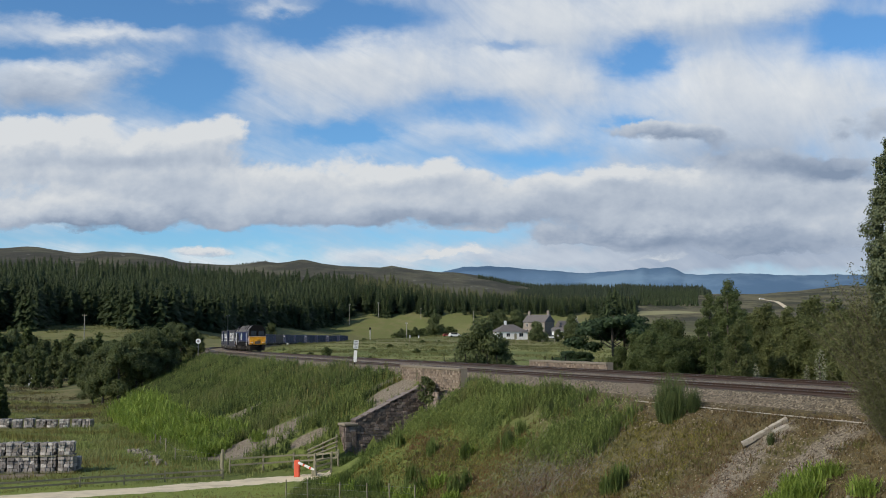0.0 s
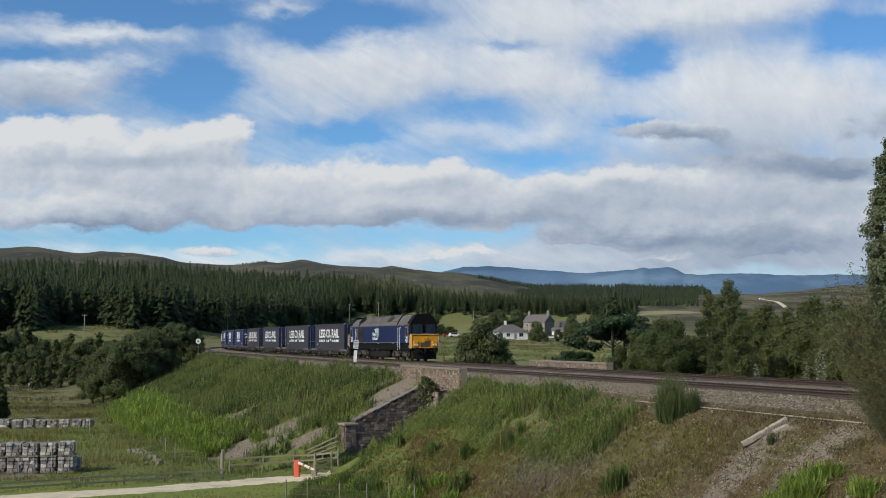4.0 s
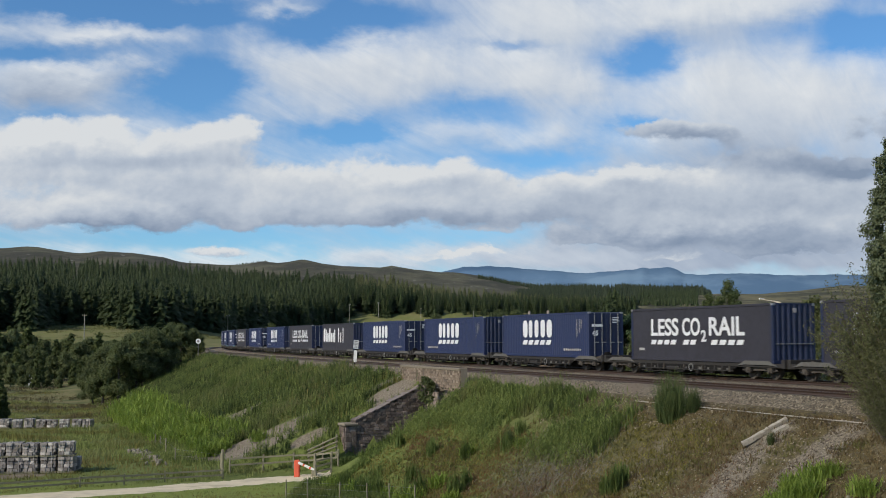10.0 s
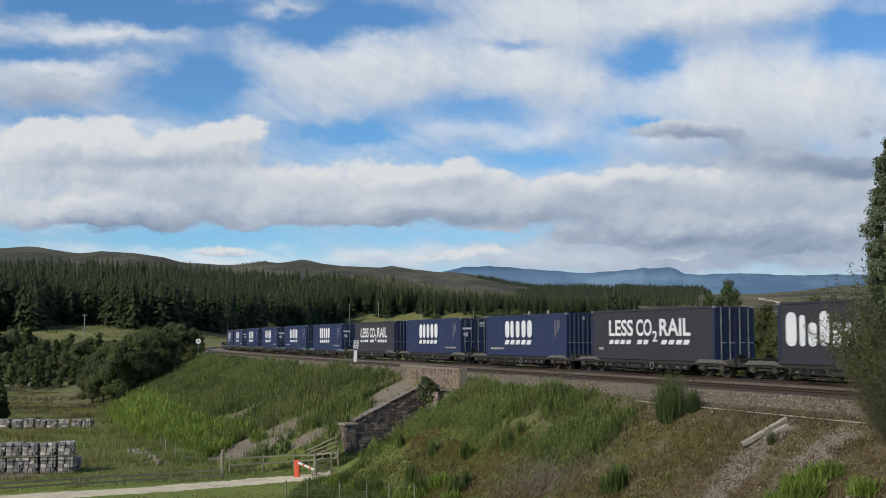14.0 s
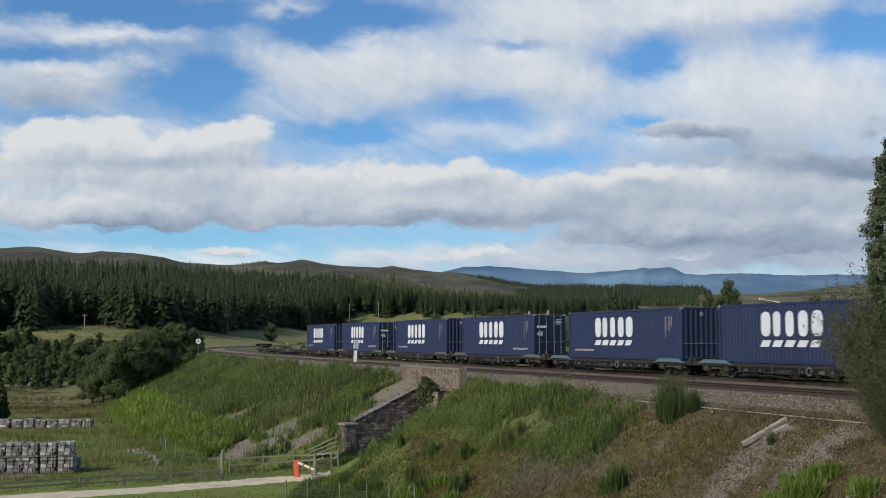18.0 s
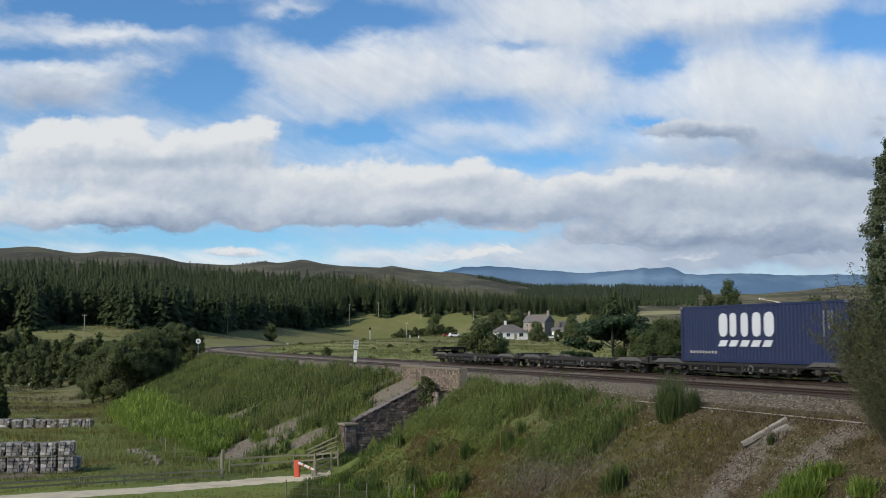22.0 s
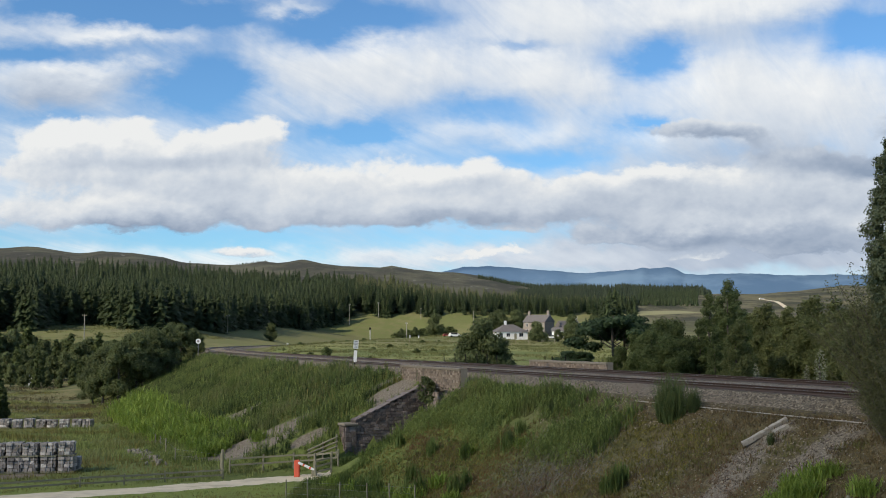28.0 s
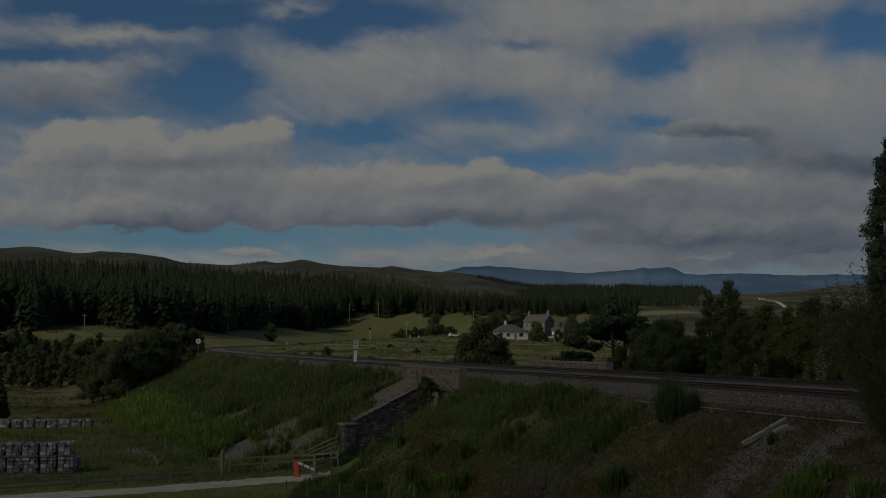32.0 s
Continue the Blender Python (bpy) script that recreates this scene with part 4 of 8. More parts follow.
def lobes_of(kind, h, r, base, rng):
    """Centres and radii of a crown's masses."""
    out = []
    if kind == "round":
        for _ in range(30):
            t = rng.uniform(0, 6.28)
            k = rng.uniform(0.15, 0.75)
            z = rng.uniform(0.05, 0.92)
            w = math.sin(math.pi * min(z * 0.8 + 0.22, 1.0))
            out.append((math.cos(t) * r * k * w, math.sin(t) * r * k * w, base + (h - base) * z, r * rng.uniform(0.20, 0.38)))
    elif kind == "birch":
        for i in range(30):
            z = i / 29
            t = i * 2.4 + rng.uniform(-0.4, 0.4)
            w = (1 - z) ** 0.7 * 0.75 + 0.06
            out.append((math.cos(t) * r * w * rng.uniform(0.4, 1), math.sin(t) * r * w * rng.uniform(0.4, 1), base + (h - base) * z, r * (0.16 + 0.20 * (1 - z)) * rng.uniform(0.8, 1.2)))
    elif kind == "pine":
        for i in range(15):
            t = i * 2.4
            k = rng.uniform(0.25, 1.0)
            out.append((math.cos(t) * r * k, math.sin(t) * r * k, base + (h - base) * (1 - 0.6 * k) * rng.uniform(0.75, 1.0), r * rng.uniform(0.22, 0.34)))
    elif kind == "poplar":
        for i in range(44):
            z = i / 43
            t = i * 2.4
            w = r * (math.sin(math.pi * (0.15 + 0.80 * z)) * 0.62)
            out.append((math.cos(t) * w * rng.uniform(0.5, 1.1), math.sin(t) * w * rng.uniform(0.5, 1.1), base + (h - base) * z, r * rng.uniform(0.32, 0.46) * (1.15 - 0.5 * z)))
    return out


def tree(name, label, category, kind, h, r, base, leaves, size, leaf, rng, group="", limbs=5):
    t = thing(name, label, category, group)
    lobes = lobes_of(kind, h, r, base, rng)
    bm = bmesh.new()
    lean = rng.uniform(-0.05, 0.05, 2)
    prev, pr = Vector((0, 0, -0.4)), 0.035 * h ** 0.85 * (1.25 if kind == "pine" else 0.9)
    r0 = pr
    for i in range(1, 6):
        f = i / 5
        p = Vector((lean[0] * h * f + rng.uniform(-0.05, 0.05) * r, lean[1] * h * f + rng.uniform(-0.05, 0.05) * r, h * 0.86 * f))
        nr = max(r0 * (1 - 0.85 * f), 0.015)
        rod(bm, prev, p, pr, 7, nr)
        prev, pr = p, nr
    part("trunk", bm, "bark", t)
    for x, y, z, _ in lobes[:: max(len(lobes) // limbs, 1)][:limbs]:
        z0 = max(base * 0.8, z - 0.35 * math.hypot(x, y) - 0.12 * h)
        a = Vector((lean[0] * z0, lean[1] * z0, z0))
        m = a.lerp(Vector((x, y, z)), 0.55) + Vector((0, 0, -0.03 * h))
        bm = bmesh.new()
        k = max(r0 * 0.36 * (1 - z0 / (h * 1.2)), 0.012)
        rod(bm, a, m, k, 5, k * 0.7)
        rod(bm, m, (x, y, z), k * 0.7, 5, 0.008)
        part("limb", bm, "bark", t)
    pts, out = [], []
    total = sum(l[3] ** 2 for l in lobes)
    for x, y, z, rr in lobes:
        k = int(leaves * rr * rr / total)
        d = rng.normal(size=(k, 3))
        d /= np.linalg.norm(d, axis=1, keepdims=True)
        rad = rr * rng.uniform(0.25, 1.0, (k, 1)) ** 0.6
        # small sprays give the outline its teeth
        jag = 1 + 0.28 * np.sin(d[:, :1] * 7 + x * 3) * np.sin(d[:, 1:2] * 6 + z * 2)
        pts.append(np.array([x, y, z]) + d * rad * jag * np.array([1, 1, 0.42 if kind == "pine" else 0.8]))
        out.append(d * 0.8 + np.array([x, y, 0.0]) * 0.35 / max(r, 0.1) + np.array([0, 0, 0.35]))
    v, q = leaf_cards(np.concatenate(pts), size, rng, 0.5 if kind == "birch" else 0.0, 1.6, np.concatenate(out))
    soup("crown", v, q, leaf, t)
    return t


def forest_trees(places, sprays, rng, name, label, low=0.03, needles="spruce"):
    """Spruces joined into one plantation: a plain inner cone added to block light, with many drooping sprays round it.
    """
    P = np.array(places, float)
    n = len(P)
    h = P[:, 3]
    rb = h * rng.uniform(0.22, 0.34, n)
    # inner cones, added to keep light from passing through the crowns
    ang = np.arange(6) * math.pi / 3
    ring = np.stack([P[:, None, 0] + 0.42 * rb[:, None] * np.cos(ang), P[:, None, 1] + 0.42 * rb[:, None] * np.sin(ang), np.repeat((P[:, 2] + low * h)[:, None], 6, 1)], -1)
    tip = np.stack([P[:, 0], P[:, 1], P[:, 2] + h * 0.97], -1)[:, None]
    V = [np.concatenate([ring, tip], 1).reshape(-1, 3)]
    i = np.arange(6)
    core = np.stack([i, (i + 1) % 6, np.full(6, 6), np.full(6, 6)], -1)
    Q = [(np.arange(n)[:, None, None] * 7 + core)[..., :3].reshape(-1, 3)]
    # sprays
    m = n * sprays
    k = np.repeat(np.arange(n), sprays)
    f = low + (1 - low) * rng.uniform(0, 1, m) ** 1.1
    a = rng.uniform(0, 6.283, m)
    out = rb[k] * ((1 - f) ** 0.72 * rng.uniform(0.45, 1.2, m) + 0.03)
    z = P[k, 2] + h[k] * f
    w = out * rng.uniform(0.10, 0.24, m) + 0.06
    ca, sa = np.cos(a), np.sin(a)
    lift = rng.uniform(-0.75, 0.15, m) * out
    th = 0.020 * h[k]
    x, y = P[k, 0], P[k, 1]
    root = np.stack([x + 0.2 * out * ca, y + 0.2 * out * sa, z + th * 1.4], -1)
    left = np.stack([x + 0.6 * out * ca - w * sa, y + 0.6 * out * sa + w * ca, z + 0.4 * lift - th * 0.2], -1)
    end = np.stack([x + out * ca, y + out * sa, z + lift], -1)
    right = np.stack([x + 0.6 * out * ca + w * sa, y + 0.6 * out * sa - w * ca, z + 0.4 * lift - th * 0.8], -1)
    off = len(V[0])
    V.append(np.stack([root, left, end, right], 1).reshape(-1, 3))
    idx = np.arange(m)[:, None] * 4 + off
    Q.append(np.concatenate([idx + [0, 1, 2], idx + [0, 2, 3]]))
    ob = soup(name, np.concatenate(V), np.concatenate(Q), needles)
    return tagged(ob, label, "conifer forest", kind="stuff")


def make_forest():
    rng = np.random.default_rng(21)

    def scatter(az0, az1, d_front, d_back, gap, grow):
        out = []
        depth = 0.0
        while depth < 700:
            step = gap * (1 + depth * grow)
            for az in np.arange(az0, az1, step / 700 * 1.05):
                a = az + rng.uniform(-0.5, 0.5) * step / 700
                dist = d_front(a) + depth + rng.uniform(-0.45, 0.45) * step
                if dist > d_back(a):
                    continue
                out.append((dist * math.sin(a), dist * math.cos(a), dist, depth))
            depth += step * 0.95
        return out

    front = lambda a: np.interp(a, [-0.5, -0.34, -0.30, -0.27, -0.25, -0.19, -0.145, -0.125, -0.092, -0.083, -0.07, -0.01, 0.05, 0.14, 0.2], [430, 430, 470, 440, 425, 480, 590, 620, 662, 688, 686, 680, 672, 660, 650]) + 6 * math.sin(a * 170)
    back = lambda a: np.interp(a, [-0.5, -0.2, -0.1, -0.04, 0.02, 0.1, 0.165, 0.17], [1060, 1000, 960, 870, 810, 765, 760, 0])
    places = scatter(-0.46, 0.168, front, back, 4.7, 0.0028)
    xs, ys = np.array([p[0] for p in places]), np.array([p[1] for p in places])
    zs = land(xs, ys)
    ok = rng.uniform(size=len(places)) > 0.05
    tall = 16.8 + 3.2 * lumps(xs, ys, 60.0, 2.0) + 4.5 * (1 - smooth(ys, 420, 600))
    tall = tall * (1 - 0.36 * smooth(xs / ys, -0.08, 0.02))
    rows = [(x, y, z - 0.5, max(h * rng.uniform(0.72, 1.06), 7)) for x, y, z, h, k in zip(xs, ys, zs, tall, ok) if k]
    near = [r for r, p in zip(rows, [q for q, k in zip(places, ok) if k]) if p[3] < 45]
    far = [r for r, p in zip(rows, [q for q, k in zip(places, ok) if k]) if p[3] >= 45]
    forest_trees(near, 260, rng, "spruce_edge", "dark green spruces along the plantation edge")
    old = [r for r in far if r[0] < -0.075 * r[1]]
    young = [r for r in far if r[0] >= -0.075 * r[1]]
    forest_trees(old, 56, rng, "spruce_forest", "dense dark green spruce plantation on the hillside", 0.35)
    forest_trees(young, 60, rng, "young_spruces", "paler olive-green young spruce plantation", 0.3, "young_spruce")
    # a second wood far up the valley, and strips on the hill
    far = []
    for _ in range(900):
        a, d = rng.uniform(0.148, 0.226), rng.uniform(1080, 1500)
        far.append((d * math.sin(a), d * math.cos(a), ground_z(d * math.sin(a), d * math.cos(a)) - 0.5, rng.uniform(8, 12) * (1 - 0.5 * max(a - 0.218, 0) / 0.008)))
    for _ in range(1100):
        a = rng.uniform(0.03, 0.165)
        d = 1480 - rng.uniform() * (a - 0.018) * 2600
        far.append((d * math.sin(a), d * math.cos(a), ground_z(d * math.sin(a), d * math.cos(a)) - 0.5, rng.uniform(4.0, 6.5)))
    for _ in range(1300):
        a = rng.uniform(0.062, 0.166)
        d = rng.uniform(770, min(800 + (a - 0.06) * 7000, 1280))
        far.append((d * math.sin(a), d * math.cos(a), ground_z(d * math.sin(a), d * math.cos(a)) - 0.5, rng.uniform(7, 11)))
    for _ in range(160):
        a, d = rng.uniform(-0.176, -0.15), rng.uniform(1800, 1860)
        far.append((d * math.sin(a), d * math.cos(a), ground_z(d * math.sin(a), d * math.cos(a)) - 0.5, rng.uniform(3, 5.5)))
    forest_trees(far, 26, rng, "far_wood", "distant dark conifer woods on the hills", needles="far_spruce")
    belt = []
    for _ in range(800):
        a, d = rng.uniform(0.160, 0.215), rng.uniform(790, 1080)
        belt.append((d * math.sin(a), d * math.cos(a), ground_z(d * math.sin(a), d * math.cos(a)) - 0.5, rng.uniform(4, 7)))
    forest_trees(belt, 26, rng, "young_wood", "low dark green young wood across the valley", needles="spruce")
    return rng


make_forest()


def line_gap(x, y):
    s, n = line_near(np.array([x]), np.array([y]))
    return min(abs(float(n[0])), abs(float(n[0]) - 4.7))


def make_trees():
    rng = np.random.default_rng(5)
    # a thick group of broadleaf trees at the foot of the bank
    kinds = [tree("broadleaf_tree", "dense dark green broadleaf tree at the foot of the bank", "tree", "round", 11.5, 4.6, 1.2, 15000, 0.22, "leaf", rng, "trees by the embankment") for _ in range(2)]
    spots = [(-0.290, 173, -0.007), (-0.276, 169, 0.0), (-0.261, 172, 0.008), (-0.246, 178, 0.011), (-0.235, 182, 0.013), (-0.224, 191, 0.014), (-0.213, 199, 0.010), (-0.268, 186, 0.006),
             (-0.252, 192, 0.012), (-0.232, 202, 0.015), (-0.283, 192, -0.002), (-0.209, 206, 0.006), (-0.256, 175, -0.004), (-0.240, 185, 0.004), (-0.272, 178, -0.008), (-0.298, 182, -0.012)]
    for i, (a, d, r) in enumerate(spots):
        m = grown(a, d, r, 11.9, i * 77)
        if i < 2:
            kinds[i].matrix_basis = m
        else:
            copy_plant(kinds[i % 2], m)
    # scrub over the low ground
    scrub = [tree("scrub_tree", "dark green willow scrub tree on the low ground", "tree", "round", 6.0, 2.7, 0.4, 5000, 0.24, "leaf", rng, "valley scrub", 3) for _ in range(2)]
    scrub.append(tree("scrub_birch", "young green birch among the scrub", "tree", "birch", 6.5, 2.0, 0.4, 4500, 0.22, "leaf_birch", rng, "valley scrub", 3))
    spots = [(-0.39 + 0.0042 * i + rng.uniform(-0.002, 0.002), rng.uniform(285, 330), rng.uniform(-0.006, 0.003) + (0.009 if i < 9 else 0.0)) for i in range(28)]
    spots += [(-0.39 + 0.0062 * i + rng.uniform(-0.003, 0.003), rng.uniform(255, 285), rng.uniform(-0.018, -0.008)) for i in range(18)]
    spots += [(-0.39 + 0.011 * i + rng.uniform(-0.004, 0.004), rng.uniform(222, 250), rng.uniform(-0.032, -0.020)) for i in range(10)]
    spots += [(-0.376, 150, -0.04), (-0.386, 148, -0.042)]
    for i, (a, d, r) in enumerate(spots):
        m = grown(a, d, r, 6.2, i * 51)
        if i < 3:
            scrub[i].matrix_basis = m
        else:
            copy_plant(scrub[i % 3], m)
    # bushes by the line
    bush = tree("round_bush", "dense rounded dark green bush behind the railway", "bush", "round", 6.3, 3.3, 0.2, 9000, 0.19, "leaf", rng)
    bush.matrix_basis = stand(4.3, 128, 20, 1.0) @ Matrix.Diagonal((1.0, 1.0, 1.08, 1))
    for dx, k in ((-1.6, 0.82), (1.7, 0.78), (2.6, 0.5)):
        copy_plant(bush, stand(4.3 + dx, 128.6, 140 * k, k))
    for x, y, k, i in ((-70.5, 480, 1.15, 3), (-2.5, 405, 1.2, 4), (-10.0, 420, 0.6, 5), (29.5, 362, 0.95, 6), (36.0, 366, 0.6, 7), (40.5, 372, 0.85, 8), (20, 420, 1.25, 9), (27, 425, 1.2, 10), (12, 415, 0.8, 11), (43.5, 395, 1.1, 12), (8, 360, 0.3, 13), (-14, 392, 0.5, 14), (49, 380, 1.2, 2)):
        copy_plant(bush, stand(x, y, i * 40, k))["label"] = "rounded dark green tree by the farm fields"
    for i, (a, d, r) in enumerate(((0.079, 374, 0.0145), (0.106, 378, 0.012), (0.113, 384, 0.014), (0.088, 372, 0.004), (0.118, 372, 0.006), (0.043, 392, 0.022), (0.062, 420, 0.024), (0.050, 415, 0.022))):
        copy_plant(bush, grown(a, d, r, 6.6, i * 50))["label"] = "garden tree beside the farmhouse"
    low = tree("low_shrub", "low dark green shrub in the rough field", "bush", "round", 1.7, 1.5, 0.05, 1000, 0.20, "leaf_birch", rng, "field shrubs", 2)
    low.matrix_basis = stand(-22.0, 220, 0, 1.0)
    for i in range(24):
        a, d = -0.155 + 0.155 * ((i * 0.618) % 1.0), 170 + 260 * ((i * 0.414 + 0.1) % 1.0) ** 1.2
        if line_gap(a * d, d) > 6:
            copy_plant(low, stand(a * d, d, i * 37, 0.3 + 0.5 * ((i * 0.29) % 1.0)) @ Matrix.Diagonal((1.5, 1.3, 0.7, 1)))
    for i in range(11):
        a, d = -0.040 + 0.0046 * i, 428 + 9 * math.sin(i * 1.7)
        copy_plant(low, stand(a * d, d, i * 53, 1.5 + 0.7 * ((i * 0.37) % 1.0)) @ Matrix.Diagonal((1.5, 1.2, 0.85, 1)))["label"] = "brown-green hedge bush on a field bank"
    for i in range(16):
        a, d = -0.10 + 0.10 * (i / 16), 540 + 14 * math.sin(i * 2.0)
        copy_plant(low, stand(a * d, d, i * 37, 0.8 + 0.8 * ((i * 0.29) % 1.0)) @ Matrix.Diagonal((1.6, 1.3, 0.7, 1)))
    # trees behind the line on the right
    pine = tree("scots_pine", "spreading Scots pine with a bare bent trunk", "tree", "pine", 7.6, 3.6, 2.6, 8000, 0.17, "leaf_pine", rng, "pines by the bridge", 9)
    pine.matrix_basis = stand(15.7, 106, 0, 1.12)
    for x, y, k, i in ((11.5, 108, 0.50, 1), (12.6, 112, 0.58, 2), (17.2, 109, 1.0, 3)):
        copy_plant(pine, stand(x, y, i * 120, k))
    alder = tree("alder_tree", "rounded mid-green alder beyond the railway", "tree", "round", 8.0, 2.9, 0.6, 24000, 0.10, "leaf_birch", rng, "trees beyond the railway")
    alder.matrix_basis = grown(0.187, 96, 0.0215, 8.2, 10)
    for i, (a, d, r) in enumerate(((0.200, 99, 0.021), (0.166, 103, 0.010), (0.150, 104, -0.004), (0.176, 92, 0.012), (0.193, 90, 0.008), (0.206, 92, 0.004))):
        copy_plant(alder, grown(a, d, r, 8.2, i * 95 + 60))
    birch = tree("tall_birch", "tall narrow birch with a leaning top", "tree", "birch", 10.8, 2.6, 0.8, 20000, 0.10, "leaf_birch", rng, "trees beyond the railway")
    birch.matrix_basis = grown(0.244, 91, 0.0475, 10.9, 0)
    for i, (a, d, r) in enumerate(((0.228, 95, 0.036), (0.236, 98, 0.030), (0.255, 88, 0.022), (0.219, 92, 0.014), (0.232, 84, 0.004), (0.250, 99, 0.040))):
        copy_plant(birch, grown(a, d, r, 10.9, i * 70 + 40))
    thicket = [tree("thicket_birch", "olive-green birch in a dense thicket beyond the line", "tree", "birch", 7.8, 2.8, 0.2, 18000, 0.10, "leaf_olive", rng, "birch thicket"),
               tree("thicket_willow", "grey-green willow in a dense thicket beyond the line", "tree", "round", 6.6, 2.9, 0.2, 18000, 0.10, "leaf_olive", rng, "birch thicket")]
    for i in range(30):
        d = 78 + 40 * ((i * 0.377) % 1.0)
        a = 0.252 + 0.140 * ((i * 0.618) % 1.0)
        r = 0.010 + 0.014 * (d - 78) / 40 + 0.005 * math.sin(i * 2.1) + (0.009 if a > 0.31 else 0.0)
        m = grown(a, d, r, 7.6, i * 63)
        if i < 2:
            thicket[i].matrix_basis = m
        else:
            copy_plant(thicket[i % 2], m)
    # the poplar and the willow bush close to the camera
    pop = tree("poplar", "tall poplar with pale fluttering leaves beside the bank", "tree", "poplar", 10.4, 1.3, 4.2, 42000, 0.062, "poplar", rng, "", 9)
    pop.matrix_basis = grown(0.389, 38.3, 0.171, 10.5, 0)
    sapling = tree("silver_sapling", "pale-leaved sapling beside the rails", "tree", "poplar", 2.2, 0.42, 0.3, 330, 0.075, silver_leaf, rng, "silver saplings")
    sapling.matrix_basis = grown(0.267, 70, -0.020, 2.4, 0)
    for a, d, r in ((0.322, 62, -0.007), (0.31, 62, -0.022)):
        copy_plant(sapling, grown(a, d, r, 2.4, 130))
    # spruces beyond the farm
    for i, (a, d, h) in enumerate(((0.137, 520, 12.5), (0.142, 515, 15.5), (0.146, 522, 16), (0.151, 512, 12.5), (0.134, 530, 10), (0.140, 505, 13), (0.149, 528, 15), (0.158, 560, 11), (0.163, 560, 10))):
        x, y = d * math.sin(a), d * math.cos(a)
        ob = forest_trees([(0, 0, 0, h)], 420, rng, "spruce_tree", "tall dark spruce beyond the farm")
        ob["kind"], ob["group"], ob["category"] = "", "spruces beyond the farm", "tree"
        del ob["kind"]
        ob.matrix_basis = stand(x, y)


silver_leaf = leafy("silver_leaf", (0.17, 0.185, 0.10), (0.40, 0.40, 0.27), None, 0.4)
make_trees()


def willow_bush():
    """Many thin rising stems with sparse small leaves."""
    rng = np.random.default_rng(17)
    t = thing("willow_bush", "loose grey-brown willow bush with thin stems and sparse leaves", "bush")
    V, Q, L = [], [], []
    for i in range(230):
        a = rng.uniform(0, 6.28)
        lean = rng.uniform(0.05, 0.75)
        ln = rng.uniform(2.4, 5.6) * (1.15 - 0.4 * lean)
        p = np.array([rng.normal(0, 0.35), rng.normal(0, 0.35), -0.1])
        d = np.array([math.cos(a) * lean, math.sin(a) * lean, 1.0])
        d /= np.linalg.norm(d)
        w = 0.022
        prev = p
        for k in range(6):
            nd = d + np.array([0, 0, -0.05 * k]) + rng.normal(0, 0.06, 3)
            nxt = prev + nd / np.linalg.norm(nd) * ln / 6
            o = np.cross(nd, [math.sin(a), -math.cos(a), 0.3])
            o = o / np.linalg.norm(o) * w * (1 - k / 7)
            b = len(V)
            V += [prev - o, prev + o, nxt + o * 0.8, nxt - o * 0.8]
            Q.append((b, b + 1, b + 2, b + 3))
            if k > 0:
                for _ in range(44 if k > 2 else 30):
                    f = rng.uniform()
                    L.append(prev + (nxt - prev) * f + rng.normal(0, 0.09, 3))
            prev = nxt
    soup("branchwork", np.array(V), np.array(Q), "twig", t)
    v, q = leaf_cards(np.array(L), 0.042, rng, 0.0, 2.4)
    soup("foliage", v, q, "willow_leaf", t)
    return t


MAT["willow_leaf"] = leafy("willow_leaf", (0.100, 0.110, 0.046), (0.255, 0.255, 0.112), None, 0.45)
wb = willow_bush()
wb.matrix_basis = stand(15.6, 40.2, 0, 1.0)
copy_plant(wb, stand(17.1, 42.8, 140, 0.95))
copy_plant(wb, stand(15.4, 37.0, 70, 0.75))
copy_plant(wb, stand(16.4, 39.6, 200, 0.9))
copy_plant(wb, stand(16.5, 42.0, 300, 0.95))
copy_plant(wb, stand(14.6, 37.2, 30, 0.55))
copy_plant(wb, stand(14.9, 38.6, 250, 0.62))


def blades(px, py, pz, height, width, per, rng, spread=0.12, lean=0.35):
    """Tufts of curved blades, two triangles each."""
    n = len(px) * per
    x, y, z = np.repeat(px, per), np.repeat(py, per), np.repeat(pz, per)
    h = np.repeat(height, per) * rng.uniform(0.55, 1.25, n)
    a = rng.uniform(0, 2 * math.pi, n)
    x, y = x + rng.normal(0, spread, n), y + rng.normal(0, spread, n)
    w = width * rng.uniform(0.6, 1.3, n)
    lx, ly = np.cos(a) * h * lean * rng.uniform(0.1, 1, n), np.sin(a) * h * lean * rng.uniform(0.1, 1, n)
    # broad side turned across the tuft
    b = rng.uniform(0, math.pi, n)
    wx, wy = np.cos(b) * w, np.sin(b) * w
    v = np.stack([np.stack([x - wx, y - wy, z - 0.05], -1), np.stack([x + wx, y + wy, z - 0.05], -1), np.stack([x + lx, y + ly, z + h], -1)], 1)
    q = np.arange(3 * n).reshape(-1, 3)
    return v.reshape(-1, 3), q


def bare(x, y):
    k = np.zeros(np.shape(x))
    for cx, cy, r in BARE:
        # gullies run down the slope
        u, w = (x - cx) * -0.935 + (y - cy) * -0.355, (x - cx) * 0.355 + (y - cy) * -0.935
        k = np.maximum(k, np.exp(-(u / (r * 1.3)) ** 2 - (w / (r * 0.58)) ** 2))
    return k


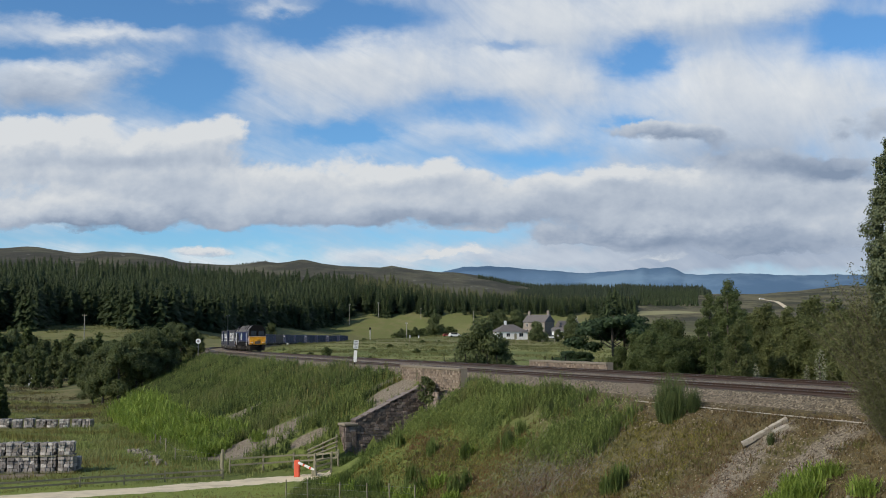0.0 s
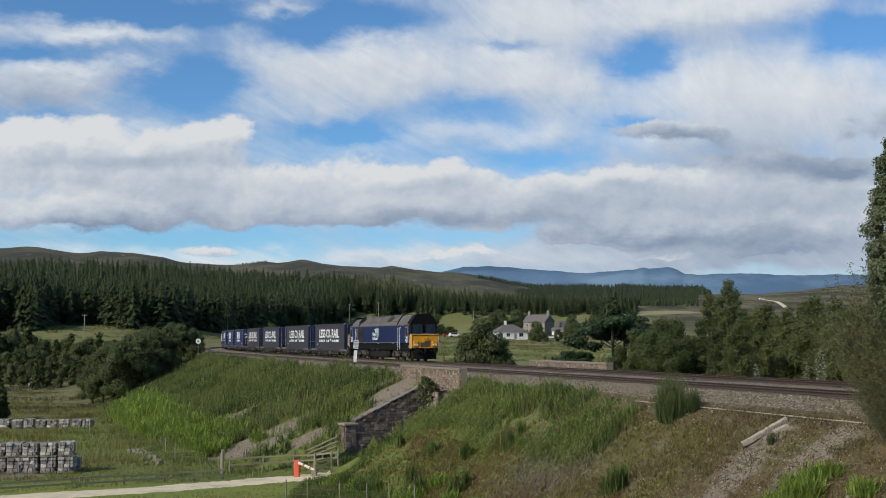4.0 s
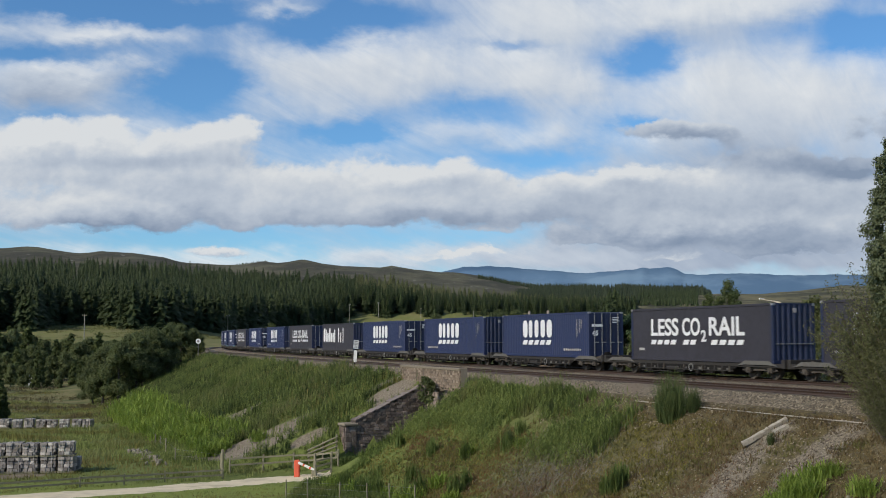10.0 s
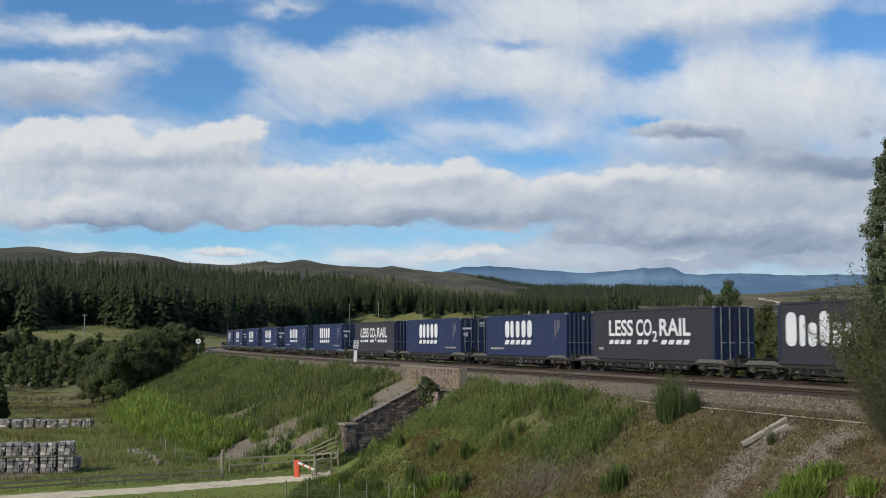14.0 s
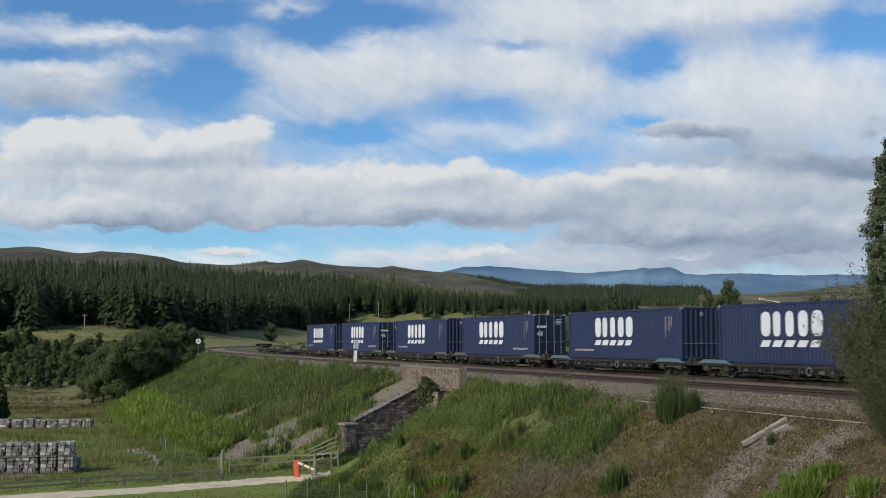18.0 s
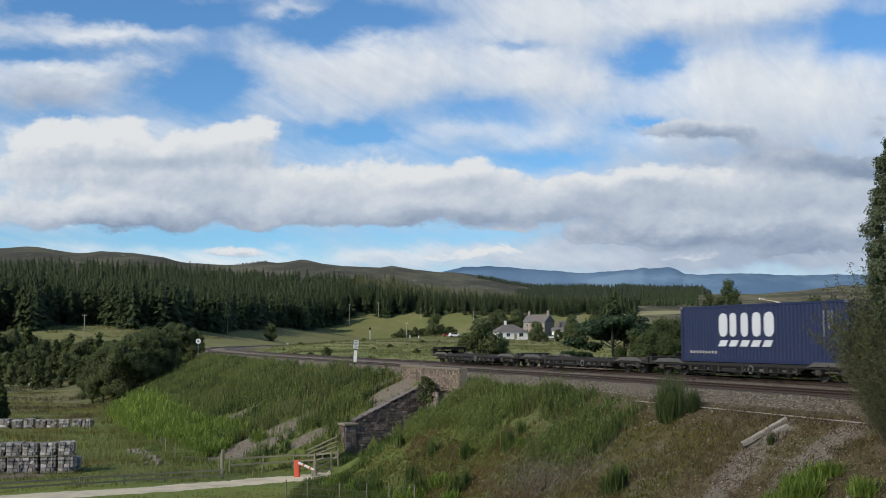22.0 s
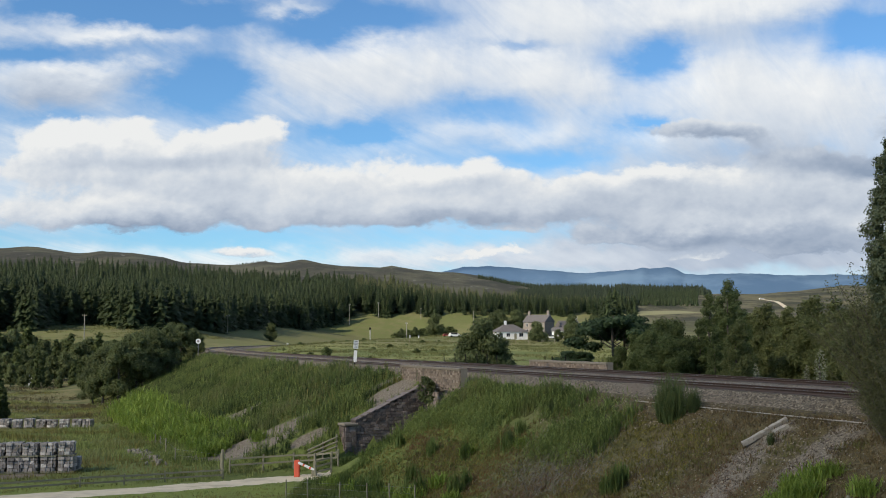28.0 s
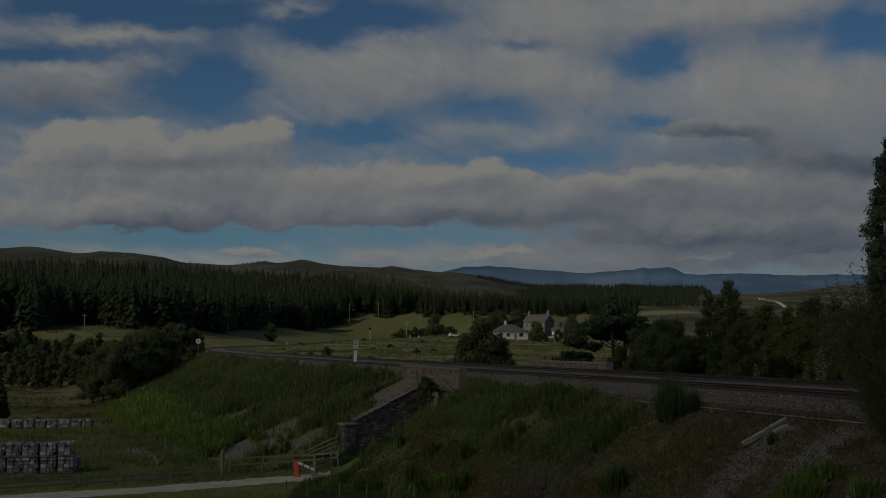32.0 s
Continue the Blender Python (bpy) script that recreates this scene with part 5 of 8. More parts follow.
MAT["stalk"] = leafy("weed_stalk", (0.085, 0.120, 0.030), (0.31, 0.37, 0.105), None, 0.35, 0.4)
MAT["dead_twig"] = leafy("dead_twig", (0.11, 0.092, 0.072), (0.30, 0.262, 0.205), None, 0.0)
MAT["rush"] = leafy("rush", (0.075, 0.070, 0.032), (0.17, 0.145, 0.07), (0.13, 0.09, 0.05), 0.3)
MAT["pasture"] = leafy("pasture_grass", (0.10, 0.11, 0.036), (0.24, 0.245, 0.09), (0.19, 0.17, 0.09), 0.35)
MAT["stand_grass"] = leafy("stand_grass", (0.050, 0.082, 0.020), (0.265, 0.340, 0.085), (0.24, 0.225, 0.085), 0.3, 0.7)
MAT["moss"] = leafy("mossy_turf", (0.110, 0.098, 0.026), (0.29, 0.255, 0.065), (0.22, 0.125, 0.055), 0.3, 0.5)
MAT["field_dry"] = leafy("field_dry_blade", (0.125, 0.120, 0.034), (0.34, 0.32, 0.095), (0.27, 0.22, 0.09), 0.35, 0.4)
MAT["field_blade"] = leafy("field_blade", (0.145, 0.180, 0.048), (0.46, 0.51, 0.165), (0.32, 0.29, 0.14), 0.4, 0.45)
MAT["weed"] = leafy("weed", (0.095, 0.095, 0.03), (0.21, 0.20, 0.06), (0.20, 0.14, 0.07), 0.3)


MAT["rank_weed"] = leafy("rank_weed", (0.030, 0.052, 0.015), (0.145, 0.200, 0.055), None, 0.25, 0.5)


BRUSH = (4.9, 53.3)


def under_brush(x, y):
    return np.exp(-((x - BRUSH[0]) / 1.7) ** 2 - ((y - BRUSH[1]) / 2.4) ** 2)


def yellow_turf(x, y):
    """1 where the bank's tall grass gives way to short mossy turf and dry slope, near the camera."""
    return smooth(x + 1.6 * lumps(x, y, 2.2, 0.2), 5.6, 8.2) * (1 - smooth(y, 66, 78))


def make_grass():
    rng = np.random.default_rng(4)
    # tall grass and weeds on the long green bank beyond the bridge
    N = 38000
    s, n = rng.uniform(-205, UNDER_S - 2, N), 8.15 + 17.5 * rng.uniform(0, 1, N) ** 0.95
    keep = rng.uniform(size=N) < np.where(s > -70, 1.0, 0.55)
    s, n = s[keep], n[keep]
    P = np.array([line_at(a, b) for a, b in zip(s, n)])
    x, y = P[:, 0], P[:, 1]
    # taller and lower streaks run down the slope
    patch = 0.7 * lumps(x, y, 2.4, 0.7) + 0.4 * lumps(x, y, 0.9, 1.9) + 0.8 * lumps(s, n * 0.2 + 0.25 * s, 1.1, 4.1)
    ok = ((bare(x, y) < 0.35) | (rng.uniform(size=len(x)) < 0.04)) & (rng.uniform(size=len(x)) < 0.75 + 0.6 * patch) & (track_gap(x, y) > 1.8) & ~((s > UNDER_S - 3.2) & (n < 13.5)) & (y > 74)
    x, y, patch = x[ok], y[ok], patch[ok]
    h = np.clip(0.52 + 0.70 * patch, 0.10, 1.5) * (1 - 0.5 * smooth(n[ok], 17, 22))
    v, q = blades(x, y, land(x, y), h * 1.12 * rng.uniform(0.5, 1.4, len(x)), 0.026, 7, rng, 0.10, 0.35)
    tagged(soup("bank_grass", v, q, "blade"), "tall rough green grass and weeds on the embankment", "grass", kind="stuff")
    # dark rank weeds in strips down it, and dry straw along its top
    for clumps, N, n0, n1, wide, tall, tone, name, label in ((330, 6500, 8.6, 20.5, 0.45, 1.0, "rank_weed", "rank_weeds", "dark rank weeds in strips down the embankment"),
                                                             (260, 4200, 8.2, 13.5, 0.55, 0.55, "field_dry", "straw_tufts", "dry straw-coloured tufts high on the embankment")):
        own = rng.integers(0, clumps, N)
        cs, cn = rng.uniform(-130, UNDER_S - 3.5, clumps), rng.uniform(n0, n1, clumps)
        run = rng.normal(0, 1.3, N)
        s, n = cs[own] + rng.normal(0, wide, N) - 0.35 * run, np.maximum(cn[own] + run, 8.2)
        P = np.array([line_at(a, b) for a, b in zip(s, n)])
        x, y = P[:, 0], P[:, 1]
        ok = (bare(x, y) < 0.35) & (track_gap(x, y) > 2.0) & ~((s > UNDER_S - 3.4) & (n < 13.5)) & (y > 74)
        x, y = x[ok], y[ok]
        v, q = blades(x, y, land(x, y), tall * rng.uniform(0.6, 1.3, len(x)) * (0.8 + 0.3 * lumps(x, y, 1.3, 2.0)), 0.034, 8, rng, 0.10, 0.3)
        tagged(soup(name, v, q, tone), label, "weeds", kind="stuff")
    # tall stands of fine grass on the near bank, thick towards its top
    N = 38000
    s, n = rng.uniform(UNDER_S - 2.6, 17, N), 8.15 + 17.5 * rng.uniform(0, 1, N)
    P = np.array([line_at(a, b) for a, b in zip(s, n)])
    x, y = P[:, 0], P[:, 1]
    tall = np.clip(1.05 - (n - 9.3) / 2.4 + 1.1 * lumps(x, y, 2.6, 0.9) + 0.5 * lumps(x, y, 0.9, 2.9) + 0.45 * ((s < UNDER_S + 4) & (n > 12.5)), 0, 1)
    ok = (track_gap(x, y) > 1.7) & ((x > -8.5) | (y > 78)) & ~((s < UNDER_S + 1.0) & (n < 13.5)) & (rng.uniform(size=N) > yellow_turf(x, y)) & (under_brush(x, y) < 0.4) & (rng.uniform(size=N) < 0.10 + 0.9 * tall)
    x, y, tall, n = x[ok], y[ok], tall[ok], n[ok]
    h = (0.16 + 0.74 * tall) * (0.80 + 0.3 * lumps(x, y, 1.1, 5.0)) * rng.uniform(0.45, 1.35, len(x)) * (0.55 + 0.45 * smooth(n, 8.2, 8.9))
    v, q = blades(x, y, land(x, y), np.clip(h, 0.1, 1.25), 0.024, 8, rng, 0.055, 0.30)
    tagged(soup("near_bank_grass", v, q, "stand_grass"), "tall fine green grass standing on the near bank", "grass", kind="stuff")
    # upright leafy stalks among the grass
    for s0, s1, N, pick in ((UNDER_S - 2.6, 16, 8500, 0.6), (-125, UNDER_S - 3.2, 12500, 0.0)):
        # they grow in clumps
        clumps, wide = (460, 0.28) if pick else (1000, 0.42)
        own = rng.integers(0, clumps, N)
        s = rng.uniform(s0, s1, clumps)[own] + rng.normal(0, wide, N)
        n = np.maximum(8.5 + (4.2 if pick else 13.0) * rng.uniform(0, 1, clumps)[own] + rng.normal(0, wide, N), 8.3)
        vigour = rng.uniform(0.65, 1.25, clumps)[own]
        P = np.array([line_at(a, b) for a, b in zip(s, n)])
        x, y = P[:, 0], P[:, 1]
        ok = (lumps(x, y, 2.6, 0.9) + 0.6 * lumps(x, y, 1.0, 4.4) - 0.03 * (n - 9) > -0.45) & (bare(x, y) < 0.3) & (rng.uniform(size=N) > yellow_turf(x, y)) & (track_gap(x, y) > 2.1) & ~((s > UNDER_S - 3.2) & (s < UNDER_S + 1.0) & (n < 13.5))
        x, y = x[ok], y[ok]
        k = 15
        tall = rng.uniform(0.55, 1.15, len(x)) * vigour[ok]
        f = np.tile(np.linspace(0.15, 1.0, k), (len(x), 1))
        lean = rng.normal(0, 0.08, (len(x), 2, 1))
        wide = 0.10 * (1.15 - f)
        c = np.stack([x[:, None] + lean[:, 0] * f + rng.normal(0, 1, f.shape) * wide, y[:, None] + lean[:, 1] * f + rng.normal(0, 1, f.shape) * wide, land(x, y)[:, None] + tall[:, None] * f], -1).reshape(-1, 3)
        v, q = leaf_cards(c, 0.030 if pick else 0.050, rng, -2.2 if pick else -1.2, 5.0 if pick else 3.6)
        tagged(soup("leafy_stalks", v, q, "stalk"), "upright leafy green weed stalks on the bank", "weeds", kind="stuff")
    # short moss and weeds on the lower near bank
    N = 22000
    s, n = rng.uniform(UNDER_S - 1, 24, N), 9.0 + 16.5 * rng.uniform(0, 1, N)
    P = np.array([line_at(a, b) for a, b in zip(s, n)])
    x, y = P[:, 0], P[:, 1]
    ok = (track_gap(x, y) > 1.7) & ((x > -8.5) | (y > 78)) & (bare(x, y) < 0.5) & ((n > 11) | (yellow_turf(x, y) > 0.3)) & (x < 11.5)
    x, y = x[ok], y[ok]
    low = x > -4.0 + 2.5 * lumps(x, y, 2.0, 3.3)
    v, q = blades(x[low], y[low], land(x[low], y[low]), 0.09 + 0.06 * lumps(x[low], y[low], 0.9, 2.0), 0.026, 7, rng, 0.17, 1.7)
    tagged(soup("mossy_turf", v, q, "moss"), "short yellow-green mossy turf on the bank", "grass", kind="stuff")
    x, y = x[~low], y[~low]
    v, q = blades(x, y, land(x, y), 0.34 + 0.2 * lumps(x, y, 0.9, 2.0), 0.022, 7, rng, 0.12, 0.5)
    tagged(soup("bank_foot_grass", v, q, "stand_grass"), "rank green grass at the foot of the near bank", "grass", kind="stuff")
    # dry grass on the near slope
    N = 34000
    x, y = rng.uniform(-2, 18, N), rng.uniform(34, 72, N)
    s, n = line_near(x, y)
    dry = np.maximum(smooth(x + 3 * lumps(x, y, 2.0, 0.2), 7.5, 12.5), 0.8 * smooth(n + 1.5 * lumps(x, y, 1.6, 2.2), 11.5, 13.5))
    ok = (n > 8.1) & (n < 26) & (rng.uniform(size=N) < dry) & (rng.uniform(size=N) > 0.72 * bare(x, y)) & (lumps(x, y, 1.3, 3.0) > -0.6)
    x, y = x[ok], y[ok]
    v, q = blades(x, y, land(x, y), 0.09 + 0.06 * lumps(x, y, 1.5, 1.0), 0.017, 9, rng, 0.17, 1.6)
    tagged(soup("dry_grass", v, q, "dry_blade"), "short dry straw-coloured grass on the slope", "grass", kind="stuff")
    # green weeds among it
    N = 9000
    x, y = rng.uniform(0, 18, N), rng.uniform(34, 66, N)
    s, n = line_near(x, y)
    ok = (n > 9.2) & (n < 26) & (bare(x, y) < 0.6) & (lumps(x, y, 1.1, 6.0) > 0.12)
    x, y = x[ok], y[ok]
    v, q = blades(x, y, land(x, y), 0.17 + 0.09 * lumps(x, y, 0.9, 2.0), 0.020, 7, rng, 0.12, 0.9)
    tagged(soup("low_weeds", v, q, "weed"), "low yellow-green weeds on the dry slope", "weeds", kind="stuff")
    # rushes on the wet low ground and in the pasture beyond the line
    for x0, x1, y0, y1, N, tone, name, label in ((-100, -36, 132, 262, 8000, "rush", "valley_rushes", "olive-brown rushes and heather on the low ground"), (-75, 75, 140, 440, 26000, "pasture", "pasture_tufts", "rough tufts in the pasture beyond the railway"), (-175, -50, 305, 450, 16000, "pasture", "hill_tufts", "rough olive grass below the plantation")):
        x, y = rng.uniform(x0, x1, N), rng.uniform(y0, y1, N)
        s, n = line_near(x, y)
        ok = ((n > 21) if x1 < 0 else (n < -9)) & (lumps(x, y, 7.0, 2.2) + 0.6 * lumps(x, y, 2.5, 6.2) > -0.1) & (np.abs(x) < 0.41 * y)
        x, y = x[ok], y[ok]
        v, q = blades(x, y, land(x, y), 0.38 + 0.2 * lumps(x, y, 5.0, 1.0), 0.07, 6, rng, 0.35, 0.7)
        tagged(soup(name, v, q, tone), label, "grass", kind="stuff")
    # low grass on the field at the foot
    N = 42000
    x, y = rng.uniform(-80, -2, N), rng.uniform(56, 215, N)
    s, n = line_near(x, y)
    ok = (n > 20) & (bare(x, y) < 0.4) & (np.abs(x) < y * 0.42) & ((y < 130) | (lumps(x, y, 6.0, 4.0) > 0)) & (track_gap(x, y) > 2.1)
    x, y = x[ok], y[ok]
    olive = lumps(x, y, 4.0, 7.7) + 0.5 * lumps(x, y, 1.5, 2.7) > 0.05
    for pick, tone, name, label in ((~olive, "field_blade", "field_grass", "uneven green grass on the low field"), (olive, "field_dry", "field_dry_grass", "olive and straw-coloured grass on the low field")):
        px, py = x[pick], y[pick]
        v, q = blades(px, py, land(px, py), (0.36 + 0.24 * lumps(px, py, 3.1, 1.0)) * (0.35 + 0.65 * smooth(py, 72, 79)), 0.030, 7, rng, 0.2)
        tagged(soup(name, v, q, tone), label, "grass", kind="stuff")


WAY = [(-40.0, 57.5), (-24.8, 66.2), (-18.1, 69.9), (-14.3, 72.9), (-10.9, 75.0), (-8.9, 75.3), (-7.0, 75.4)]


def track_gap(x, y):
    """Distance to the gravel way."""
    best = np.full(np.shape(x), 1e9)
    for (x0, y0), (x1, y1) in zip(WAY, WAY[1:]):
        dx, dy = x1 - x0, y1 - y0
        f = np.clip(((x - x0) * dx + (y - y0) * dy) / (dx * dx + dy * dy), 0, 1)
        best = np.minimum(best, np.hypot(x - x0 - f * dx, y - y0 - f * dy))
    return best


make_grass()


def frond_plant(name, label, n_fronds, length, width, leaf, rng, upright=0.7, group=""):
    """A clump of arching toothed fronds, or of stiff stems."""
    t = thing(name, label, "plant", group)
    V, Q = [], []
    wide = 0.25 if upright < 0.9 else 0.15
    for i in range(n_fronds):
        a = rng.uniform(0, 6.28)
        ln = length * rng.uniform(0.6, 1.15)
        p = np.array([rng.normal(0, wide * length), rng.normal(0, wide * length), -0.05])
        out = np.array([math.cos(a), math.sin(a), 0])
        across = np.array([-math.sin(a), math.cos(a), 0])
        up = upright * rng.uniform(0.8, 1.2)
        line = [p + out * ln * f * (1.05 - up) * (0.4 + f) + np.array([0, 0, ln * (f * min(up + 0.15, 1.1) - (1.1 - up) * f ** 3 * 0.9)]) for f in np.linspace(0, 1, 6)]
        for k in range(5):
            w0, w1 = (width * math.sin(math.pi * min(0.12 + 0.88 * f, 1.0)) ** 0.7 * 0.5 for f in (k / 5, (k + 1) / 5))
            # each side of the blade is folded up a little and toothed
            for sg in (-1, 1):
                rise0 = np.array([0, 0, w0 * 0.3])
                rise1 = np.array([0, 0, w1 * 0.3])
                b = len(V)
                V += [line[k], line[k] + across * sg * w0 * rng.uniform(0.7, 1.2) + rise0, line[k + 1] + across * sg * w1 * rng.uniform(0.7, 1.2) + rise1, line[k + 1]]
                Q.append((b, b + 1, b + 2, b + 3))
    soup("foliage", np.array(V), np.array(Q), leaf, t)
    return t


def make_clumps():
    rng = np.random.default_rng(31)
    fern = frond_plant("bracken", "bright green bracken clump on the slope", 210, 0.95, 0.042, "fern", rng, 0.74, "bracken clumps")
    # a belt of it along the foot of the long bank
    foot = [line_at(-22 - 1.25 * i, 18.7 + 1.15 * (i * 7 % 4) + (1.0 if i > 14 else 0.0)) for i in range(56)]
    belt = [(p.x, p.y, 1.5 + 0.02 * i + 0.25 * (i * 5 % 3 - 1)) for i, p in enumerate(foot)]
    for i, (x, y, k) in enumerate(belt + [(10.9, 38.6, 0.85), (11.5, 38.4, 1.0), (12.2, 38.8, 0.95), (12.7, 38.5, 0.8), (11.8, 37.9, 1.0), (11.1, 37.8, 0.9), (10.4, 38.4, 0.7), (11.6, 39.2, 0.8), (-1.4, 60.3, 1.2), (-2.2, 61.4, 0.9), (-5.0, 67.4, 1.1), (-4.2, 66.6, 0.9), (0.4, 56.0, 0.9), (-0.2, 60.6, 1.1), (13.0, 36.4, 0.9), (1.4, 62.7, 0.9),
                                   (3.9, 58.8, 0.7), (-6.6, 70.3, 1.0), (-3.0, 64.0, 0.9)]):
        m = stand(x, y, i * 67, k)
        if i == 0:
            fern.matrix_basis = m
        else:
            copy_plant(fern, m)
    broom = thing("broom_bush", "dark green upright broom bush with thin whippy stems", "bush", "broom bushes")
    k = 420
    a, r = rng.uniform(0, 6.283, k), 0.30 * rng.uniform(0, 1, k) ** 0.6
    v, q = blades(r * np.cos(a), r * np.sin(a), np.zeros(k), (1.75 - 0.6 * r) * rng.uniform(0.45, 1.1, k), 0.012, 2, rng, 0.05, 0.14)
    v = v.reshape(-1, 3, 3)
    # stems spread a little outwards as they rise
    v[:, 2, :2] += v[:, 0, :2] * 0.85
    top = v[:, 2].copy()
    soup("foliage", v.reshape(-1, 3), q, "broom", broom)
    pick = rng.integers(0, len(top), 1500)
    f = rng.uniform(0.35, 0.98, (1500, 1))
    c = v[pick, 0] * (1 - f) + top[pick] * f
    lv, lq = blades(c[:, 0], c[:, 1], c[:, 2], np.full(1500, 0.16), 0.007, 2, rng, 0.02, 0.5)
    soup("twiggy_growth", lv, lq, "broom", broom)
    for i, (x, y, k) in enumerate(((9.72, 51.2, 1.0), (10.0, 50.9, 1.08), (9.8, 50.8, 0.75), (3.3, 59.9, 0.55), (-9.4, 101.9, 0.8), (5.6, 60.5, 0.5), (6.6, 58.8, 0.4), (-0.3, 75.5, 0.6), (12.05, 43.3, 0.26), (10.75, 50.4, 0.6))):
        m = stand(x, y, i * 67, k)
        if i == 0:
            broom.matrix_basis = m
        else:
            copy_plant(broom, m)
    dark = frond_plant("upright_fern", "upright leafy green fern clump on the slope", 190, 1.15, 0.042, "fern_dark", rng, 0.9, "fern clumps")
    for i, (x, y, k) in enumerate(((6.8, 46.9, 0.95), (7.2, 47.4, 0.75), (6.5, 47.2, 0.7), (2.3, 64.0, 0.8), (-1.7, 65.0, 0.9), (-1.2, 60.8, 1.1), (-1.9, 61.6, 0.9), (0.6, 56.6, 1.0), (1.1, 57.4, 0.8), (-4.6, 66.4, 1.0), (-3.6, 65.4, 0.9), (3.2, 59.5, 0.8), (4.0, 60.6, 0.7), (1.2, 62.4, 0.9), (-0.6, 67.0, 0.9), (-5.6, 69.0, 0.9), (5.4, 57.6, 0.7), (6.6, 61.4, 0.7), (7.6, 59.2, 0.6), (-2.6, 72.0, 0.9), (2.8, 66.8, 0.8), (-6.0, 94.0, 1.0), (-9.0, 97.0, 1.0), (-12.0, 104.0, 1.1), (-15.0, 99.0, 1.0), (-18.0, 112.0, 1.2), (-22.0, 122.0, 1.3), (-26.0, 134.0, 1.4))):
        m = stand(x, y, i * 67, k)
        if i == 0:
            dark.matrix_basis = m
        else:
            copy_plant(dark, m)
    shrub = tree("bridge_shrub", "small dark shrub growing below the parapet", "bush", "round", 1.7, 0.9, 0.05, 1500, 0.10, "leaf", rng)
    p = line_at(-12.4, 9.3)
    shrub.matrix_basis = Matrix.Translation((p.x, p.y, -2.3))
    # a dead thorn thicket, grey and tangled
    t = thing("dead_brushwood", "tangle of grey dead brushwood at the foot of the slope", "brushwood")
    V, Q = [], []
    for i in range(8000):
        a, ln = rng.uniform(0, 6.28), rng.uniform(0.08, 0.28)
        p = np.array([rng.normal(0, 1.5), rng.normal(0, 2.0), rng.uniform(0, 0.22)])
        d = np.array([math.cos(a), math.sin(a) * 0.5, rng.uniform(-0.1, 0.9)]) * ln
        o = np.array([-math.sin(a) * 0.005, math.cos(a) * 0.005, 0.004])
        b = len(V)
        V += [p - o, p + o, p + d + o * 0.5, p + d - o * 0.5]
        Q.append((b, b + 1, b + 2, b + 3))
    v = np.array(V)
    x0, y0 = BRUSH
    v[:, 2] += land(v[:, 0] + x0, v[:, 1] + y0) - ground_z(x0, y0)
    soup("branchwork", v, np.array(Q), "dead_twig", t)
    t.matrix_basis = stand(x0, y0)


make_clumps()


# ---- the gravel way ----
def make_way():
    pts = []
    for (x0, y0), (x1, y1) in zip(WAY, WAY[1:]):
        for f in np.linspace(0, 1, 12, endpoint=False):
            pts.append((x0 + (x1 - x0) * f, y0 + (y1 - y0) * f))
    P = np.array(pts)
    for _ in range(6):
        P[1:-1] = (P[:-2] + P[1:-1] * 2 + P[2:]) / 4
    d = np.gradient(P, axis=0)
    d /= np.linalg.norm(d, axis=1, keepdims=True)
    nrm = np.stack([-d[:, 1], d[:, 0]], -1)
    cols = []
    rng = np.random.default_rng(2)
    for k in (-1.0, -0.6, -0.2, 0.2, 0.6, 1.0):
        w = 1.45 * k + (rng.normal(0, 0.12, len(P)) if abs(k) == 1 else 0)
        q = P + nrm * np.reshape(w, (-1, 1)) if np.ndim(w) else P + nrm * w
        cols.append(np.column_stack([q, np.maximum(land(q[:, 0], q[:, 1]), land(P[:, 0], P[:, 1]) - 0.1) + (0.05 if abs(k) < 1 else 0.0)]))
    v = np.stack(cols, 1)
    idx = np.arange(v.shape[0] * 6).reshape(-1, 6)
    q = np.stack([idx[:-1, :-1], idx[1:, :-1], idx[1:, 1:], idx[:-1, 1:]], -1).reshape(-1, 4)
    tagged(soup("road_gravel_way", v.reshape(-1, 3), q, "track", smooth=True), "pale gravel farm track across the low field", "road", kind="structure")


make_way()


# ---- the bridge ----
def stone_meshes(material, rng, count=6, proud=0.13):
    """Rough-faced blocks of unit size, face towards -y, origin at the lower left of the face."""
    out = []
    for i in range(count):
        bm = bmesh.new()
        box(bm, 0, 1, 0, 1, 0, 1)
        top = [f for f in bm.faces if f.normal.y < -0.5]
        bmesh.ops.inset_region(bm, faces=top, thickness=0.07)
        for f in top:
            for v in f.verts:
                v.co += Vector((rng.uniform(-0.02, 0.02), -rng.uniform(0.02, proud), rng.uniform(-0.02, 0.02)))
        me = bpy.data.meshes.new("stone")
        bm.to_mesh(me)
        bm.free()
        me.materials.append(MAT[material] if isinstance(material, str) else material)
        out.append(me)
    return out


